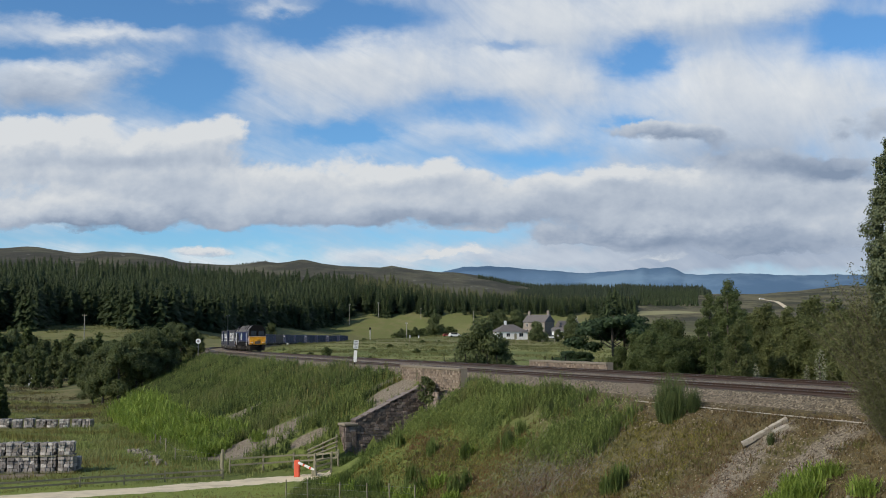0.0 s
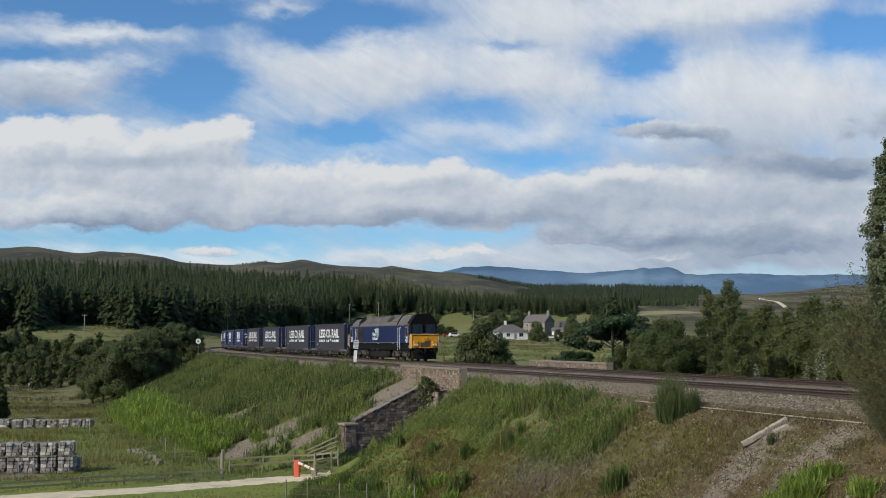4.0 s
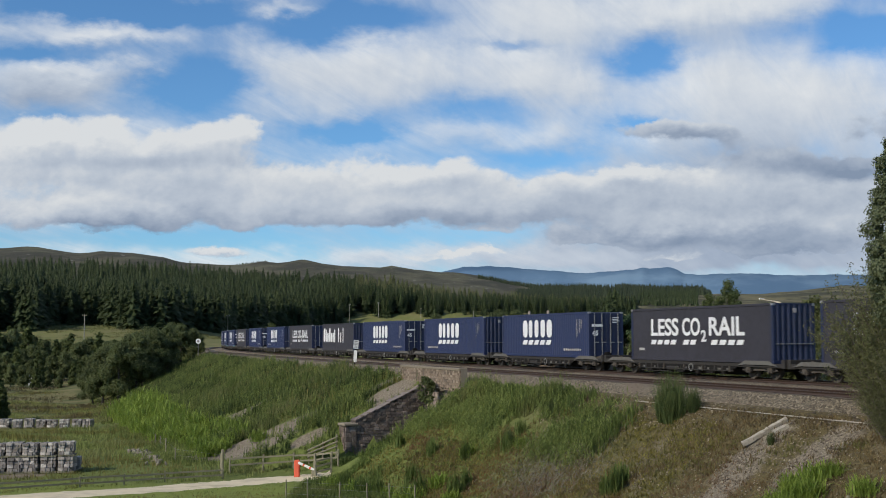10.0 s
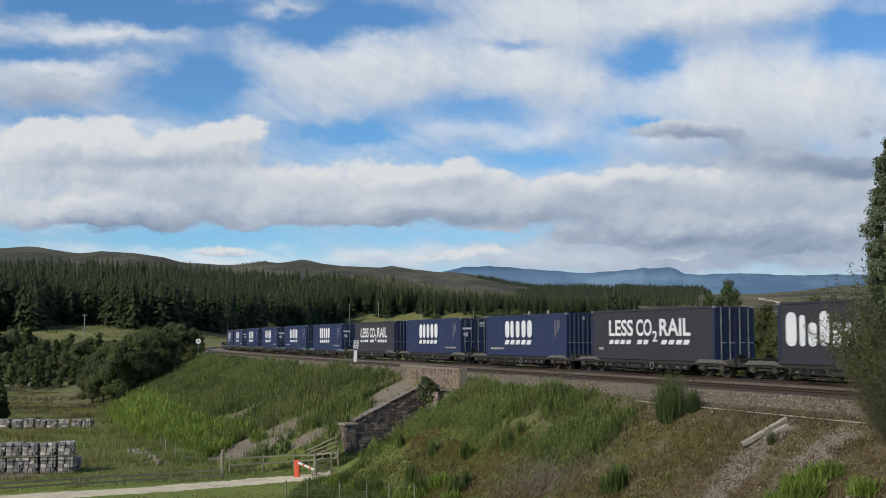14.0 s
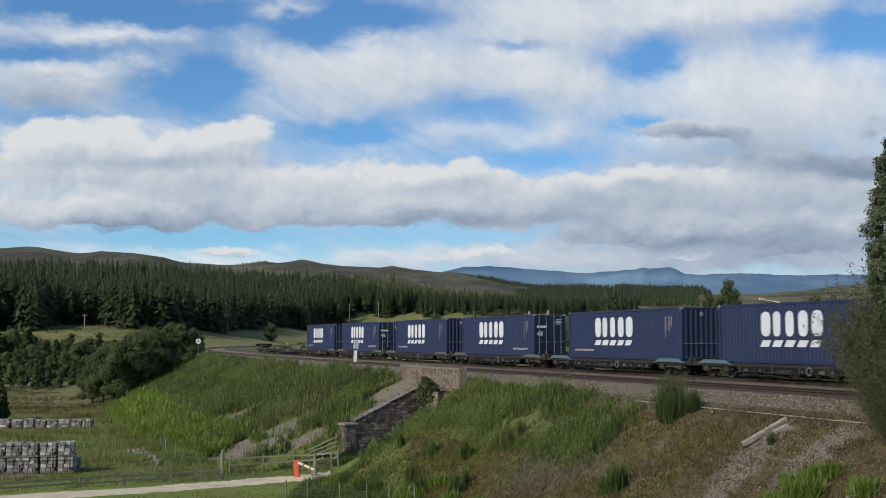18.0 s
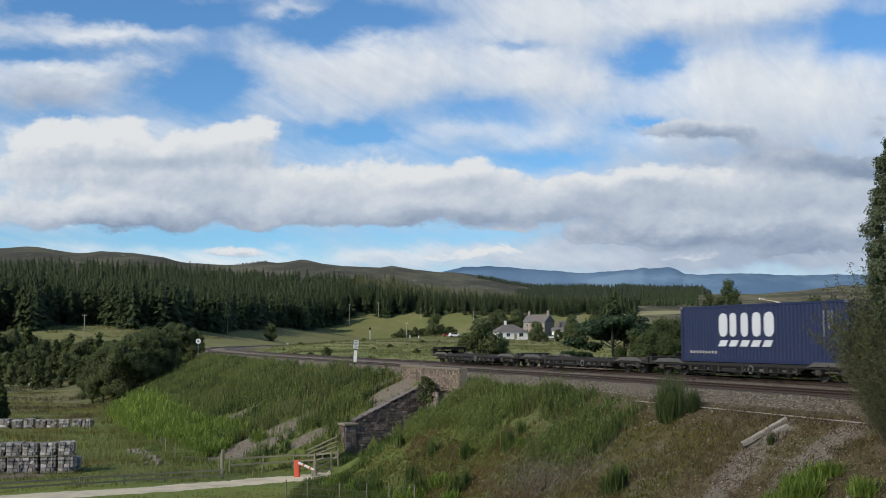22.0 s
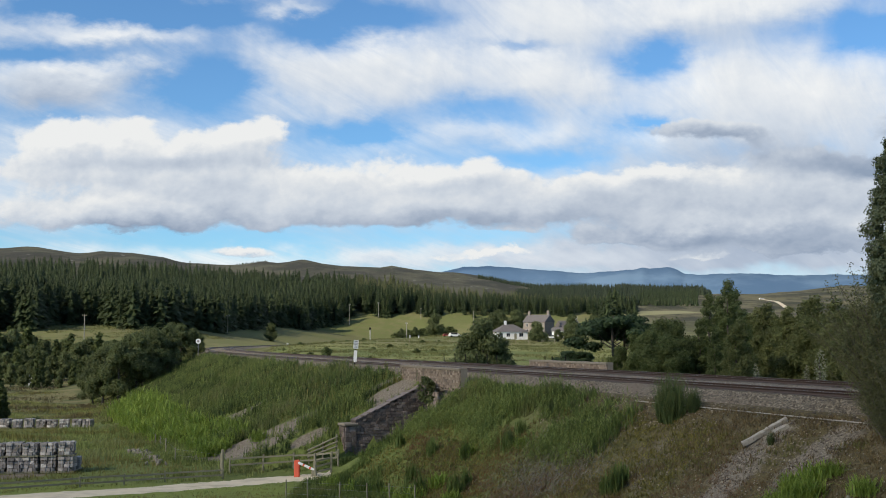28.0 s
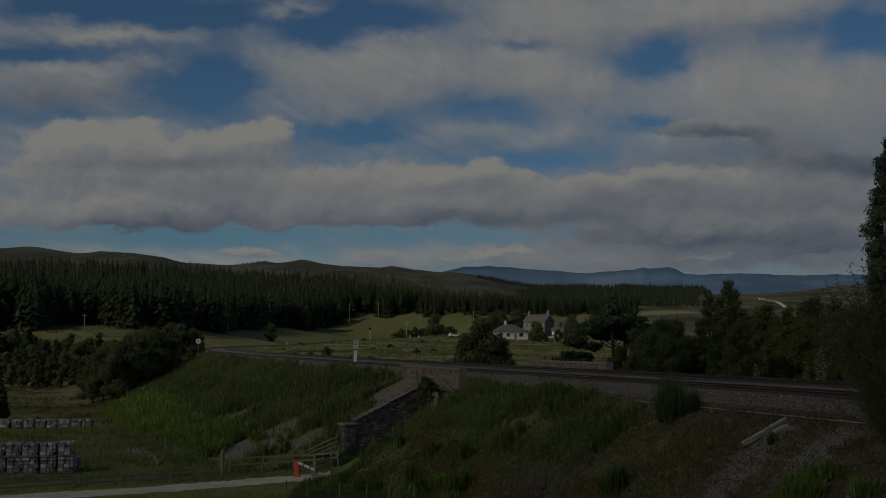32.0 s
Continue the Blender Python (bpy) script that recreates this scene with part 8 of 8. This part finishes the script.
            d = part("cab_door", boxes((x - 0.28, x + 0.28, min(y, y + o), max(y, y + o), 1.3, 2.95), bevel=0.004), "navy", t)
            for dx in (-0.3, 0.3):
                part("handrail", rods(((x + dx, y + o * 6, 1.0), (x + dx, y + o * 6, 2.85)), ((x + dx, y, 2.85), (x + dx, y + o * 6, 2.85)), ((x + dx, y, 1.25), (x + dx, y + o * 6, 1.25)), r=0.024), "lettering", d, "white handrail")
            part("step", boxes((x - 0.4, x + 0.4, min(y - o * 4, y + o * 6), max(y - o * 4, y + o * 6), 0.62, 0.68), (x - 0.4, x + 0.4, min(y - o * 4, y + o * 6), max(y - o * 4, y + o * 6), 0.9, 0.95)), "black", t)
            part("edge_handrail", rods(((sgn * (L + 0.12), y + o * 3, 1.2), (sgn * (L + 0.12), y + o * 3, 2.2)), r=0.024), "lettering", t)
    # the emblem and name, as plain shapes
    y = -w - 0.014
    bm = bmesh.new()
    for k in range(4):
        wing = [(-0.90 + 0.12 * k, 2.80 - 0.09 * k), (0.27, 2.83 - 0.09 * k), (0.27, 2.77 - 0.09 * k), (-0.80 + 0.12 * k, 2.75 - 0.09 * k)]
        loft(bm, [[(a, y, b) for a, b in wing], [(a, y - 0.005, b) for a, b in wing]])
    bars(bm, -1.47, 2.16, y, [(0.16, 1), (0.07, 0.9), (0.10, 0.72), (0.15, 0.72), (0.13, 0.72), (0.08, 0.9)], 0.36, 0.065)
    bars(bm, -1.47, 1.83, y, [(0.14, 1), (0.14, 0.72), (0.05, 1), (0.05, 1), (0.16, 1), (0.13, 0.72), (0.10, 0.72), (0.13, 0.72), (0.12, 0.72), (0.12, 0.72)], 0.26, 0.06)
    part("emblem", bm, "lettering", t, "white wing emblem with two rows of plain bars")
    bm = bmesh.new()
    hub = (0.23, 2.46)
    for i in range(8):
        c, d = math.cos(i * math.pi / 4), math.sin(i * math.pi / 4)
        rod(bm, (hub[0], y - 0.006, hub[1]), (hub[0] + 0.36 * c, y - 0.006, hub[1] + 0.40 * d), 0.022, 4)
    for i in range(20):
        c, d, e, f = (g(j * math.pi / 10) for j in (i, i + 1) for g in (math.cos, math.sin))
        rod(bm, (hub[0] + 0.36 * c, y - 0.006, hub[1] + 0.40 * d), (hub[0] + 0.36 * e, y - 0.006, hub[1] + 0.40 * f), 0.035, 4)
    part("emblem_wheel", bm, "emblem_green", t, "pale green spoked wheel emblem")
    for x in (8.95, -9.4):
        bm = bmesh.new()
        loft(bm, [[(x + a, y, b) for a, b in [(0, 2.06), (0.6, 2.10), (0.6, 1.94), (0.4, 1.92)]], [(x + a, y - 0.005, b) for a, b in [(0, 2.06), (0.6, 2.10), (0.6, 1.94), (0.4, 1.92)]]])
        bars(bm, x, 1.76, y, [(0.12, 1), (0.16, 0.8), (0.14, 0.8), (0.1, 1)], 0.14, 0.03)
        bars(bm, x + 0.1, 1.62, y, [(0.07, 1)] * 5, 0.1, 0.03)
        part("cab_emblem", bm, "lettering", t)
    # below the frame
    part("fuel_tank", boxes((-2.7, 2.6, -1.18, 1.18, 0.22, 0.95), bevel=0.1), "black", t)
    for x0, x1 in ((-3.4, -2.75), (2.65, 3.3)):
        part("tank_end", boxes((x0, x1, -1.1, 1.1, 0.4, 0.95), bevel=0.05), "black", t)
    for x in (-1.6, 0.1):
        bm = bmesh.new()
        rod(bm, (x - 0.6, -1.2, 1.0), (x + 0.6, -1.2, 1.0), 0.16, 12)
        part("air_tank", bm, "black", t)
    for c in (-6.6, 6.6):
        xs = (c - 1.95, c, c + 1.95)
        bogie(t, xs, 0.53, True)
        put_wheels(t, xs, WHEEL_BIG, 0.53)
    # the body stands tall on its frame
    for ob in t.children_recursive:
        if ob.data is not WHEEL_BIG:
            for v in ob.data.vertices:
                if v.co.z > 0.95:
                    v.co.z = 0.95 + (v.co.z - 0.95) * 1.12
    return t


lamp_lit = (lambda n: n.done(n.bsdf((0.45, 0.42, 0.34), 0.2, emit=(1.0, 0.86, 0.55), emit_strength=0.25)))(Nodes("lit_headlamp"))

UNIT, BOX_L, BOX_W, BOX_H, DECK = 36.4, 13.716, 2.5, 2.96, 0.80


def wagon(front, last, cover="cover_grey"):
    """Half of a twin low-floor container flat; front: the half with the outer coupling ahead."""
    t = thing("container_wagon", "dirty grey low-floor container flat wagon on two bogies", "wagon", "train of wagons")
    h = 9.1
    f = 1 if front else -1
    for y0 in (-1.2, 0.85):
        part("deck_beam", boxes((-h + 0.35, h - 0.35, y0, y0 + 0.35, 0.58, 0.79), bevel=0.02), "frame_grey", t)
    # dark boxes added to close the see-through gap below the deck
    part("equipment_tray", boxes((-4.7, -1.2, -0.7, 0.7, 0.14, 0.5), (-0.9, 4.7, -0.7, 0.7, 0.16, 0.5), bevel=0.04), "black", t)
    part("centre_sill", boxes((-h + 0.2, h - 0.2, -0.25, 0.25, 0.5, 0.8)), "black", t)
    for x in np.linspace(-h + 0.8, h - 0.8, 13):
        part("cross_member", boxes((x - 0.06, x + 0.06, -1.1, 1.1, 0.6, 0.78)), "black", t)
    for y in (-1.16, 1.16):
        bm = bmesh.new()
        ring = [(-5.2, 0.62), (-4.4, 0.30), (4.4, 0.30), (5.2, 0.62)]
        loft(bm, [[(a, y - 0.04, c) for a, c in ring], [(a, y + 0.04, c) for a, c in ring]])
        g = part("side_girder", bm, "black", t)
        o = math.copysign(0.06, y)
        for x in (-3.9, -3.3, -2.6, 2.2, 3.1, 3.8):
            part("stiffener", boxes((x - 0.05, x + 0.05, min(y, y + o), max(y, y + o), 0.3, 0.64)), "frame_grey", g)
        bm = bmesh.new()
        # one closed ring of square section
        hoop = [[bm.verts.new((0.9 + r * math.cos(i * math.pi / 8), yy, 0.47 + r * math.sin(i * math.pi / 8))) for r, yy in ((0.165, y + o), (0.21, y + o), (0.21, y + o * 1.6), (0.165, y + o * 1.6))] for i in range(16)]
        for i in range(16):
            for e in range(4):
                bm.faces.new((hoop[i][e], hoop[i][(e + 1) % 4], hoop[(i + 1) % 16][(e + 1) % 4], hoop[(i + 1) % 16][e]))
        bmesh.ops.recalc_face_normals(bm, faces=bm.faces)
        part("brake_wheel", bm, "steel", g, "white handbrake ring")
        # brake gear and pipes hang below the girder
        for x, wd, z0 in ((-3.4, 0.5, 0.16), (-2.3, 0.28, 0.2), (-0.2, 0.7, 0.18), (1.5, 0.3, 0.14), (2.7, 0.55, 0.2), (3.9, 0.24, 0.16)):
            part("brake_gear", boxes((x - wd / 2, x + wd / 2, y - 0.10, y + 0.10, z0, 0.32), bevel=0.02), "black", g)
        part("brake_pipe", rods(((-4.9, y + o * 1.4, 0.36), (4.9, y + o * 1.4, 0.36)), ((-4.4, y + o * 1.2, 0.22), (-1.0, y + o * 1.2, 0.2)), r=0.025), "frame_grey", g)
        for x in (-4.6, -1.9, 0.2, 2.0, 4.5):
            part("bracket", boxes((x - 0.04, x + 0.04, min(y, y + o * 1.7), max(y, y + o * 1.7), 0.3, 0.62)), "brown_dust", g)
        part("brake_cylinder", boxes((-1.6, -0.4, y - 0.12, y + 0.12, 0.28, 0.5), bevel=0.05), "frame_grey", g)
        for x, wd in ((-4.2, 0.22), (-2.95, 0.12), (-0.7, 0.3), (0.35, 0.1), (2.45, 0.16), (3.45, 0.26), (4.25, 0.1)):
            part("label_plate", boxes((x, x + wd, min(y + o, y + o * 1.3), max(y + o, y + o * 1.3), 0.40, 0.50)), "cover_grey", g)
        part("data_panel", boxes((1.6, 1.95, min(y, y + o), max(y, y + o), 0.38, 0.52)), "cover_grey", g)
        for c in (-6.85, 6.85):
            bm = bmesh.new()
            k = 1 if c > 0 else -1
            ring = [(c - 1.6, 0.60), (c - 1.0, 0.86), (c + 1.0, 0.86), (c + 1.6, 0.60), (c + 1.0, 0.66), (c - 1.0, 0.66)]
            loft(bm, [[(a, y - 0.05 + o, cc + 0.06) for a, cc in ring], [(a, y + 0.05 + o, cc + 0.06) for a, cc in ring]])
            part("bogie_cover", bm, cover, t, "shaped plate over the bogie")
    for c in (-6.85, 6.85):
        xs = (c - 0.9, c + 0.9)
        bogie(t, xs, 0.46)
        put_wheels(t, xs, WHEEL, 0.46)
    for x0 in (-h + 0.1, h - 0.35):
        part("headstock", boxes((x0, x0 + 0.25, -1.2, 1.2, 0.55, 1.0), bevel=0.02), "frame_grey", t)
    x = f * (h - 0.1)
    for y in (-0.87, 0.87):
        bm = bmesh.new()
        rod(bm, (x, y, 0.98), (x + f * 0.16, y, 0.98), 0.1, 12)
        rod(bm, (x + f * 0.16, y, 0.98), (x + f * 0.22, y, 0.98), 0.23, 16)
        part("buffer", bm, "black", t)
    part("coupling", boxes((min(-x, -x - f * 0.2), max(-x, -x - f * 0.2), -0.1, 0.1, 0.7, 0.9)), "black", t)
    for x in (-6.7, 6.7):
        for y in (-1.1, 1.1):
            part("twist_lock", boxes((x - 0.1, x + 0.1, y - 0.1, y + 0.1, 0.77, 0.84)), "steel", t)
    if last:
        part("end_platform", boxes((-h + 0.2, -h + 2.2, -1.15, 1.15, 1.12, 1.34), (-h + 0.3, -h + 0.42, -1.1, -1.0, 0.8, 1.15), (-h + 2.0, -h + 2.12, -1.1, -1.0, 0.8, 1.15), (-h + 0.3, -h + 0.42, 1.0, 1.1, 0.8, 1.15), (-h + 2.0, -h + 2.12, 1.0, 1.1, 0.8, 1.15)), "black", t, "raised dark platform at the tail")
        part("tail_lamp", boxes((-h + 0.02, -h + 0.14, -0.2, -0.05, 1.0, 1.2)), "orange", t)
    return t


def ribbed_wall(x0, x1, y, z0, z1, out, pitch=0.29, deep=0.036, along="x"):
    """A corrugated steel sheet; out: +1 or -1, the way that it faces."""
    bm = bmesh.new()
    pts, x = [], x0
    while x < x1 - 0.02:
        for dx, d in ((0.0, 0.0), (0.07, 0.0), (0.14, deep), (0.22, deep)):
            if x + dx <= x1:
                pts.append((x + dx, d))
        x += pitch
    pts.append((x1, 0.0))
    lo = [bm.verts.new((a, y + out * d, z0) if along == "x" else (y + out * d, a, z0)) for a, d in pts]
    hi = [bm.verts.new((a, y + out * d, z1) if along == "x" else (y + out * d, a, z1)) for a, d in pts]
    for i in range(len(pts) - 1):
        bm.faces.new((lo[i], lo[i + 1], hi[i + 1], hi[i]))
    return bm


def container(livery, doors_ahead):
    """A 45-foot box. livery: slogan, stripes or script."""
    grey = livery != "stripes"
    label = {"slogan": "dark grey curtain-sided container with white slogan and stripes", "stripes": "blue corrugated steel container with white blocks and stripes",
             "script": "dark grey curtain-sided container with large white rounded bars"}[livery]
    t = thing("container", label, "container", "containers on the train")
    skin, post = ("box_grey", "box_dark") if grey else ("box_blue", "box_blue")
    h, w, H = BOX_L / 2, BOX_W / 2, BOX_H
    part("inner_box", boxes((-h + 0.1, h - 0.1, -w + 0.06, w - 0.06, 0.1, H - 0.06)), skin, t)
    for y in (-w, w):
        o = math.copysign(1, y)
        part("bottom_rail", boxes((-h, h, min(y, y - o * 0.1), max(y, y - o * 0.1), 0.0, 0.16), bevel=0.01), "box_grey" if grey else post, t)
        part("top_rail", boxes((-h, h, min(y, y - o * 0.1), max(y, y - o * 0.1), H - 0.12, H), bevel=0.01), post if not grey else "box_grey", t)
        if grey:
            part("curtain", curtain(-h + 0.17, h - 0.17, y - o * 0.02, 0.16, H - 0.12, o), skin, t)
        else:
            part("side_wall", ribbed_wall(-h + 0.17, h - 0.17, y - o * 0.045, 0.16, H - 0.12, o), skin, t)
        for x in (-h + 0.085, h - 0.085):
            p = part("corner_post", boxes((x - 0.085, x + 0.085, min(y, y - o * 0.16), max(y, y - o * 0.16), 0.0, H), bevel=0.012), post, t)
            for z in (0.0, H - 0.12):
                part("corner_casting", boxes((x - 0.09, x + 0.09, min(y + o * 0.006, y - o * 0.17), max(y + o * 0.006, y - o * 0.17), z - 0.002, z + 0.122), bevel=0.01), "steel" if z else post, p)
    part("roof", ribbed_wall(-h + 0.1, h - 0.1, 0, -w + 0.05, w - 0.05, 1, 0.6, 0.02), skin, t).matrix_basis = Matrix.Translation((0, 0, H - 0.045)) @ Matrix.Rotation(radians(90), 4, "X")
    for sgn in (1, -1):
        is_doors = (sgn > 0) == doors_ahead
        x = sgn * h
        if is_doors:
            for y0, y1 in ((-w + 0.1, -0.01), (0.01, w - 0.1)):
                d = part("door", boxes((min(x, x - sgn * 0.06), max(x, x - sgn * 0.06), y0, y1, 0.12, H - 0.1), bevel=0.012), "box_dark", t)
                for yb in (y0 + 0.3, y1 - 0.3):
                    part("locking_bar", rods(((x + sgn * 0.035, yb, 0.1), (x + sgn * 0.035, yb, H - 0.08)), r=0.022), "steel", d)
                    part("bar_handle", boxes((x + sgn * 0.045 - 0.012, x + sgn * 0.045 + 0.012, yb - 0.05, yb + 0.28, 0.98, 1.03)), "steel", d)
                for z in (0.55, 1.15, 1.75, 2.35):
                    part("door_rib", boxes((min(x, x + sgn * 0.02), max(x, x + sgn * 0.02), y0 + 0.06, y1 - 0.06, z, z + 0.13)), "box_dark", d)
            if not grey and sgn > 0:
                part("door_bar", boxes((x + 0.022, x + 0.03, -w + 0.2, -w + 1.0, 2.0, 2.16)), "lettering", t, "plain white bar")
                me = words("45", 0.42, 0.02)
                co = np.empty(len(me.vertices) * 3, dtype=np.float32)
                me.vertices.foreach_get("co", co)
                co = co.reshape(-1, 3)
                me.vertices.foreach_set("co", np.stack([np.full(len(co), x + 0.026) + co[:, 2], -w + 0.25 + co[:, 0], 1.45 + co[:, 1]], -1).astype(np.float32).ravel())
                me.update()
                link_mesh("size_number", me, "lettering", t)
                part("weight_panel", boxes(*[(x + 0.022, x + 0.03, 0.45, 0.45 + wd, 2.55 - i * 0.1, 2.6 - i * 0.1) for i, wd in enumerate((0.5, 0.4, 0.5, 0.35))]), "lettering", t)
        else:
            # end walls darker than the sides: shade between boxes put into their colour
            part("end_wall", ribbed_wall(-w + 0.16, w - 0.16, x - sgn * 0.05, 0.14, H - 0.1, sgn, 0.33, 0.06, "y"), "box_dark", t)
            part("lashing_bar", rods(((x + sgn * 0.03, -w + 0.1, 0.96), (x + sgn * 0.03, w - 0.1, 0.96)), r=0.02), "steel", t)
            part("end_plate", boxes((min(x + sgn * 0.02, x + sgn * 0.03), max(x + sgn * 0.02, x + sgn * 0.03), -0.06, 0.14, 2.5, 2.72)), "strap", t)
            for z0, z1 in ((0.0, 0.15), (H - 0.1, H)):
                part("end_rail", boxes((min(x, x - sgn * 0.08), max(x, x - sgn * 0.08), -w + 0.16, w - 0.16, z0, z1)), post, t)
    y = -w - 0.006
    if livery == "slogan":
        y = -w - 0.004
        link_mesh("slogan_word", on_side(words("LESS", 1, 0.022), -4.55, 1.38, y, 2.9, 0.98), "lettering", t, "white slogan word")
        link_mesh("slogan_word", on_side(words("CO", 1, 0.022), -1.25, 1.38, y, 1.75, 0.98), "lettering", t, "white slogan word")
        link_mesh("slogan_digit", on_side(words("2", 1, 0.022), 0.58, 1.06, y, 0.5, 0.62), "lettering", t, "white lowered digit")
        link_mesh("slogan_word", on_side(words("RAIL", 1, 0.022), 1.35, 1.38, y, 3.2, 0.98), "lettering", t, "white slogan word")
        slants(t, -4.6, 0.9, y, 4, 0.5, 0.26, 0.2, 0.14)
        slants(t, -1.2, 0.9, y, 2, 0.5, 0.26, 0.2, 0.14)
        slants(t, 1.5, 0.9, y, 4, 0.55, 0.26, 0.22, 0.14)
        part("small_panel", boxes((-5.9, -5.3, y - 0.004, y, 0.55, 0.7)), "strap", t)
    elif livery == "stripes":
        y = -w - 0.012
        for i, wd in enumerate((0.76, 0.58, 0.62, 0.70, 0.80)):
            part("name_block", lozenge(-3.15 + i * 0.97, wd, 1.32, 1.22, y), "lettering", t, "plain white rounded block")
        slants(t, -3.25, 0.82, y, 5, 0.68, 0.32, 0.27, 0.24)
        cx = 3.3 if doors_ahead else -5.9
        part("small_panel", boxes(*[(cx + 0.29 * i, cx + 0.29 * i + 0.2, y - 0.004, y, 0.44, 0.58) for i in range(9)]), "strap", t, "row of small pale bars")
        for x in (5.2, 5.55, 5.8):
            part("code_strip", boxes((x, x + 0.06, y - 0.004, y, 1.3 + (x - 5.2), 2.5)), "strap", t)
    else:
        y = -w - 0.004
        x = -6.2
        for wd, k in ((0.8, 1.05), (0.42, 0.95), (0.62, 0.72), (0.66, 1.05), (0.62, 0.72), (0.42, 0.72), (0.42, 0.95)):
            part("name_block", lozenge(x, wd, 0.85, 1.55 * k, y), "lettering", t, "plain white rounded block")
            x += wd + 0.22
        for x, wd, k in ((0.4, 0.62, 1.05), (1.35, 0.55, 0.72), (2.2, 0.14, 1.05), (2.62, 0.14, 1.05)):
            part("name_line", lozenge(x, wd * 0.6, 0.85, 1.55 * k, y), "lettering", t, "thin plain white rounded bar")
    return t


def lozenge(x0, width, z0, height, y):
    """A flat plate with well rounded corners on a side facing -y."""
    r = min(width, height) * 0.42
    ring = []
    for cx, cz, a0 in ((x0 + width - r, z0 + height - r, 0), (x0 + r, z0 + height - r, 90), (x0 + r, z0 + r, 180), (x0 + width - r, z0 + r, 270)):
        ring += [(cx + r * math.cos(radians(a0 + k)), cz + r * math.sin(radians(a0 + k))) for k in (0, 30, 60, 90)]
    return loft(bmesh.new(), [[(a, y, b) for a, b in ring], [(a, y - 0.006, b) for a, b in ring]])


def curtain(x0, x1, y, z0, z1, out):
    """A tarpaulin side that sags a little between its poles."""
    bm = bmesh.new()
    nx, nz = 40, 6
    grid = []
    for j in range(nz + 1):
        row = []
        for i in range(nx + 1):
            u, v = i / nx, j / nz
            d = -0.012 + 0.010 * math.sin(u * math.pi * 8) * math.sin(v * math.pi)
            row.append(bm.verts.new((x0 + (x1 - x0) * u, y + out * d, z0 + (z1 - z0) * v)))
        grid.append(row)
    for j in range(nz):
        for i in range(nx):
            bm.faces.new((grid[j][i], grid[j][i + 1], grid[j + 1][i + 1], grid[j + 1][i]))
    return bm


TEAL = (12, 13)
MAT["cover_teal"] = worn("teal_wagon_paint", (0.10, 0.19, 0.22), 0.6, 0.1, (0.06, 0.07, 0.07), 0.6, 3.0)
TRAIN = []  # thing, distance of its middle behind the nose, half of its pivot spacing, height


def make_train():
    TRAIN.append((locomotive(), 10.45, 6.6, 0.0))
    order = ["slogan"] * 4 + ["stripes"] * 3 + ["script", "slogan", "stripes", "stripes", "slogan"] + ["stripes"] * 6
    boxes_made, wagons = {}, {}
    away = Matrix.Translation((0, 0, 0))
    for k in range(20):
        first = k % 2 == 0
        start = 21.4 + (k // 2) * UNIT
        front = start + 1.78 + (0 if first else BOX_L + 3.58)
        key = (first, k == 19, "cover_teal" if k in TEAL else "cover_grey")
        if key not in wagons:
            wagons[key] = w = wagon(*key)
        else:
            w = copy_thing(wagons[key], away)
        TRAIN.append((w, start + (9.1 if first else 27.3), 6.85, 0.0))
        if k < 18:
            key = (order[k], first)
            if key not in boxes_made:
                boxes_made[key] = c = container(*key)
            else:
                c = copy_thing(boxes_made[key], away)
            TRAIN.append((c, front + BOX_L / 2, 6.85, DECK))


make_train()


def train_pose(middle, half, z, t):
    # it loses a little speed towards the end
    s = NOSE_AT_START + SPEED * t - middle - 0.45 * float(smooth(t, 18.5, 22.0))
    a, b = line_at(s - half), line_at(s + half)
    c = (a + b) / 2
    d = b - a
    return Matrix.Translation((c.x, c.y, c.z + z)) @ Matrix.Rotation(math.atan2(d.y, d.x), 4, "Z") @ Matrix.Rotation(-math.atan2(d.z, d.xy.length), 4, "Y")


def motions():
    """Everything that moves: the train along the line and the clouds across the sky."""
    times = [i * 0.5 for i in range(65)]
    for ob, middle, half, z in TRAIN:
        walk(ob, [(t, train_pose(middle, half, z, t)) for t in times])
    walk(HIGH_CLOUD, [(0.0, pose(0, 0, 0)), (32.0, pose(0, 0, 0, 0, 0, -0.75))])
    walk(LOW_CLOUD, [(0.0, pose(0, 0, 0)), (32.0, pose(0, 0, 0, 0, 0, -2.2))])
    walk(SHADING_CLOUD, [(0.0, pose(0, 0, 0)), (32.0, pose(60, 250, 0))])


motions()
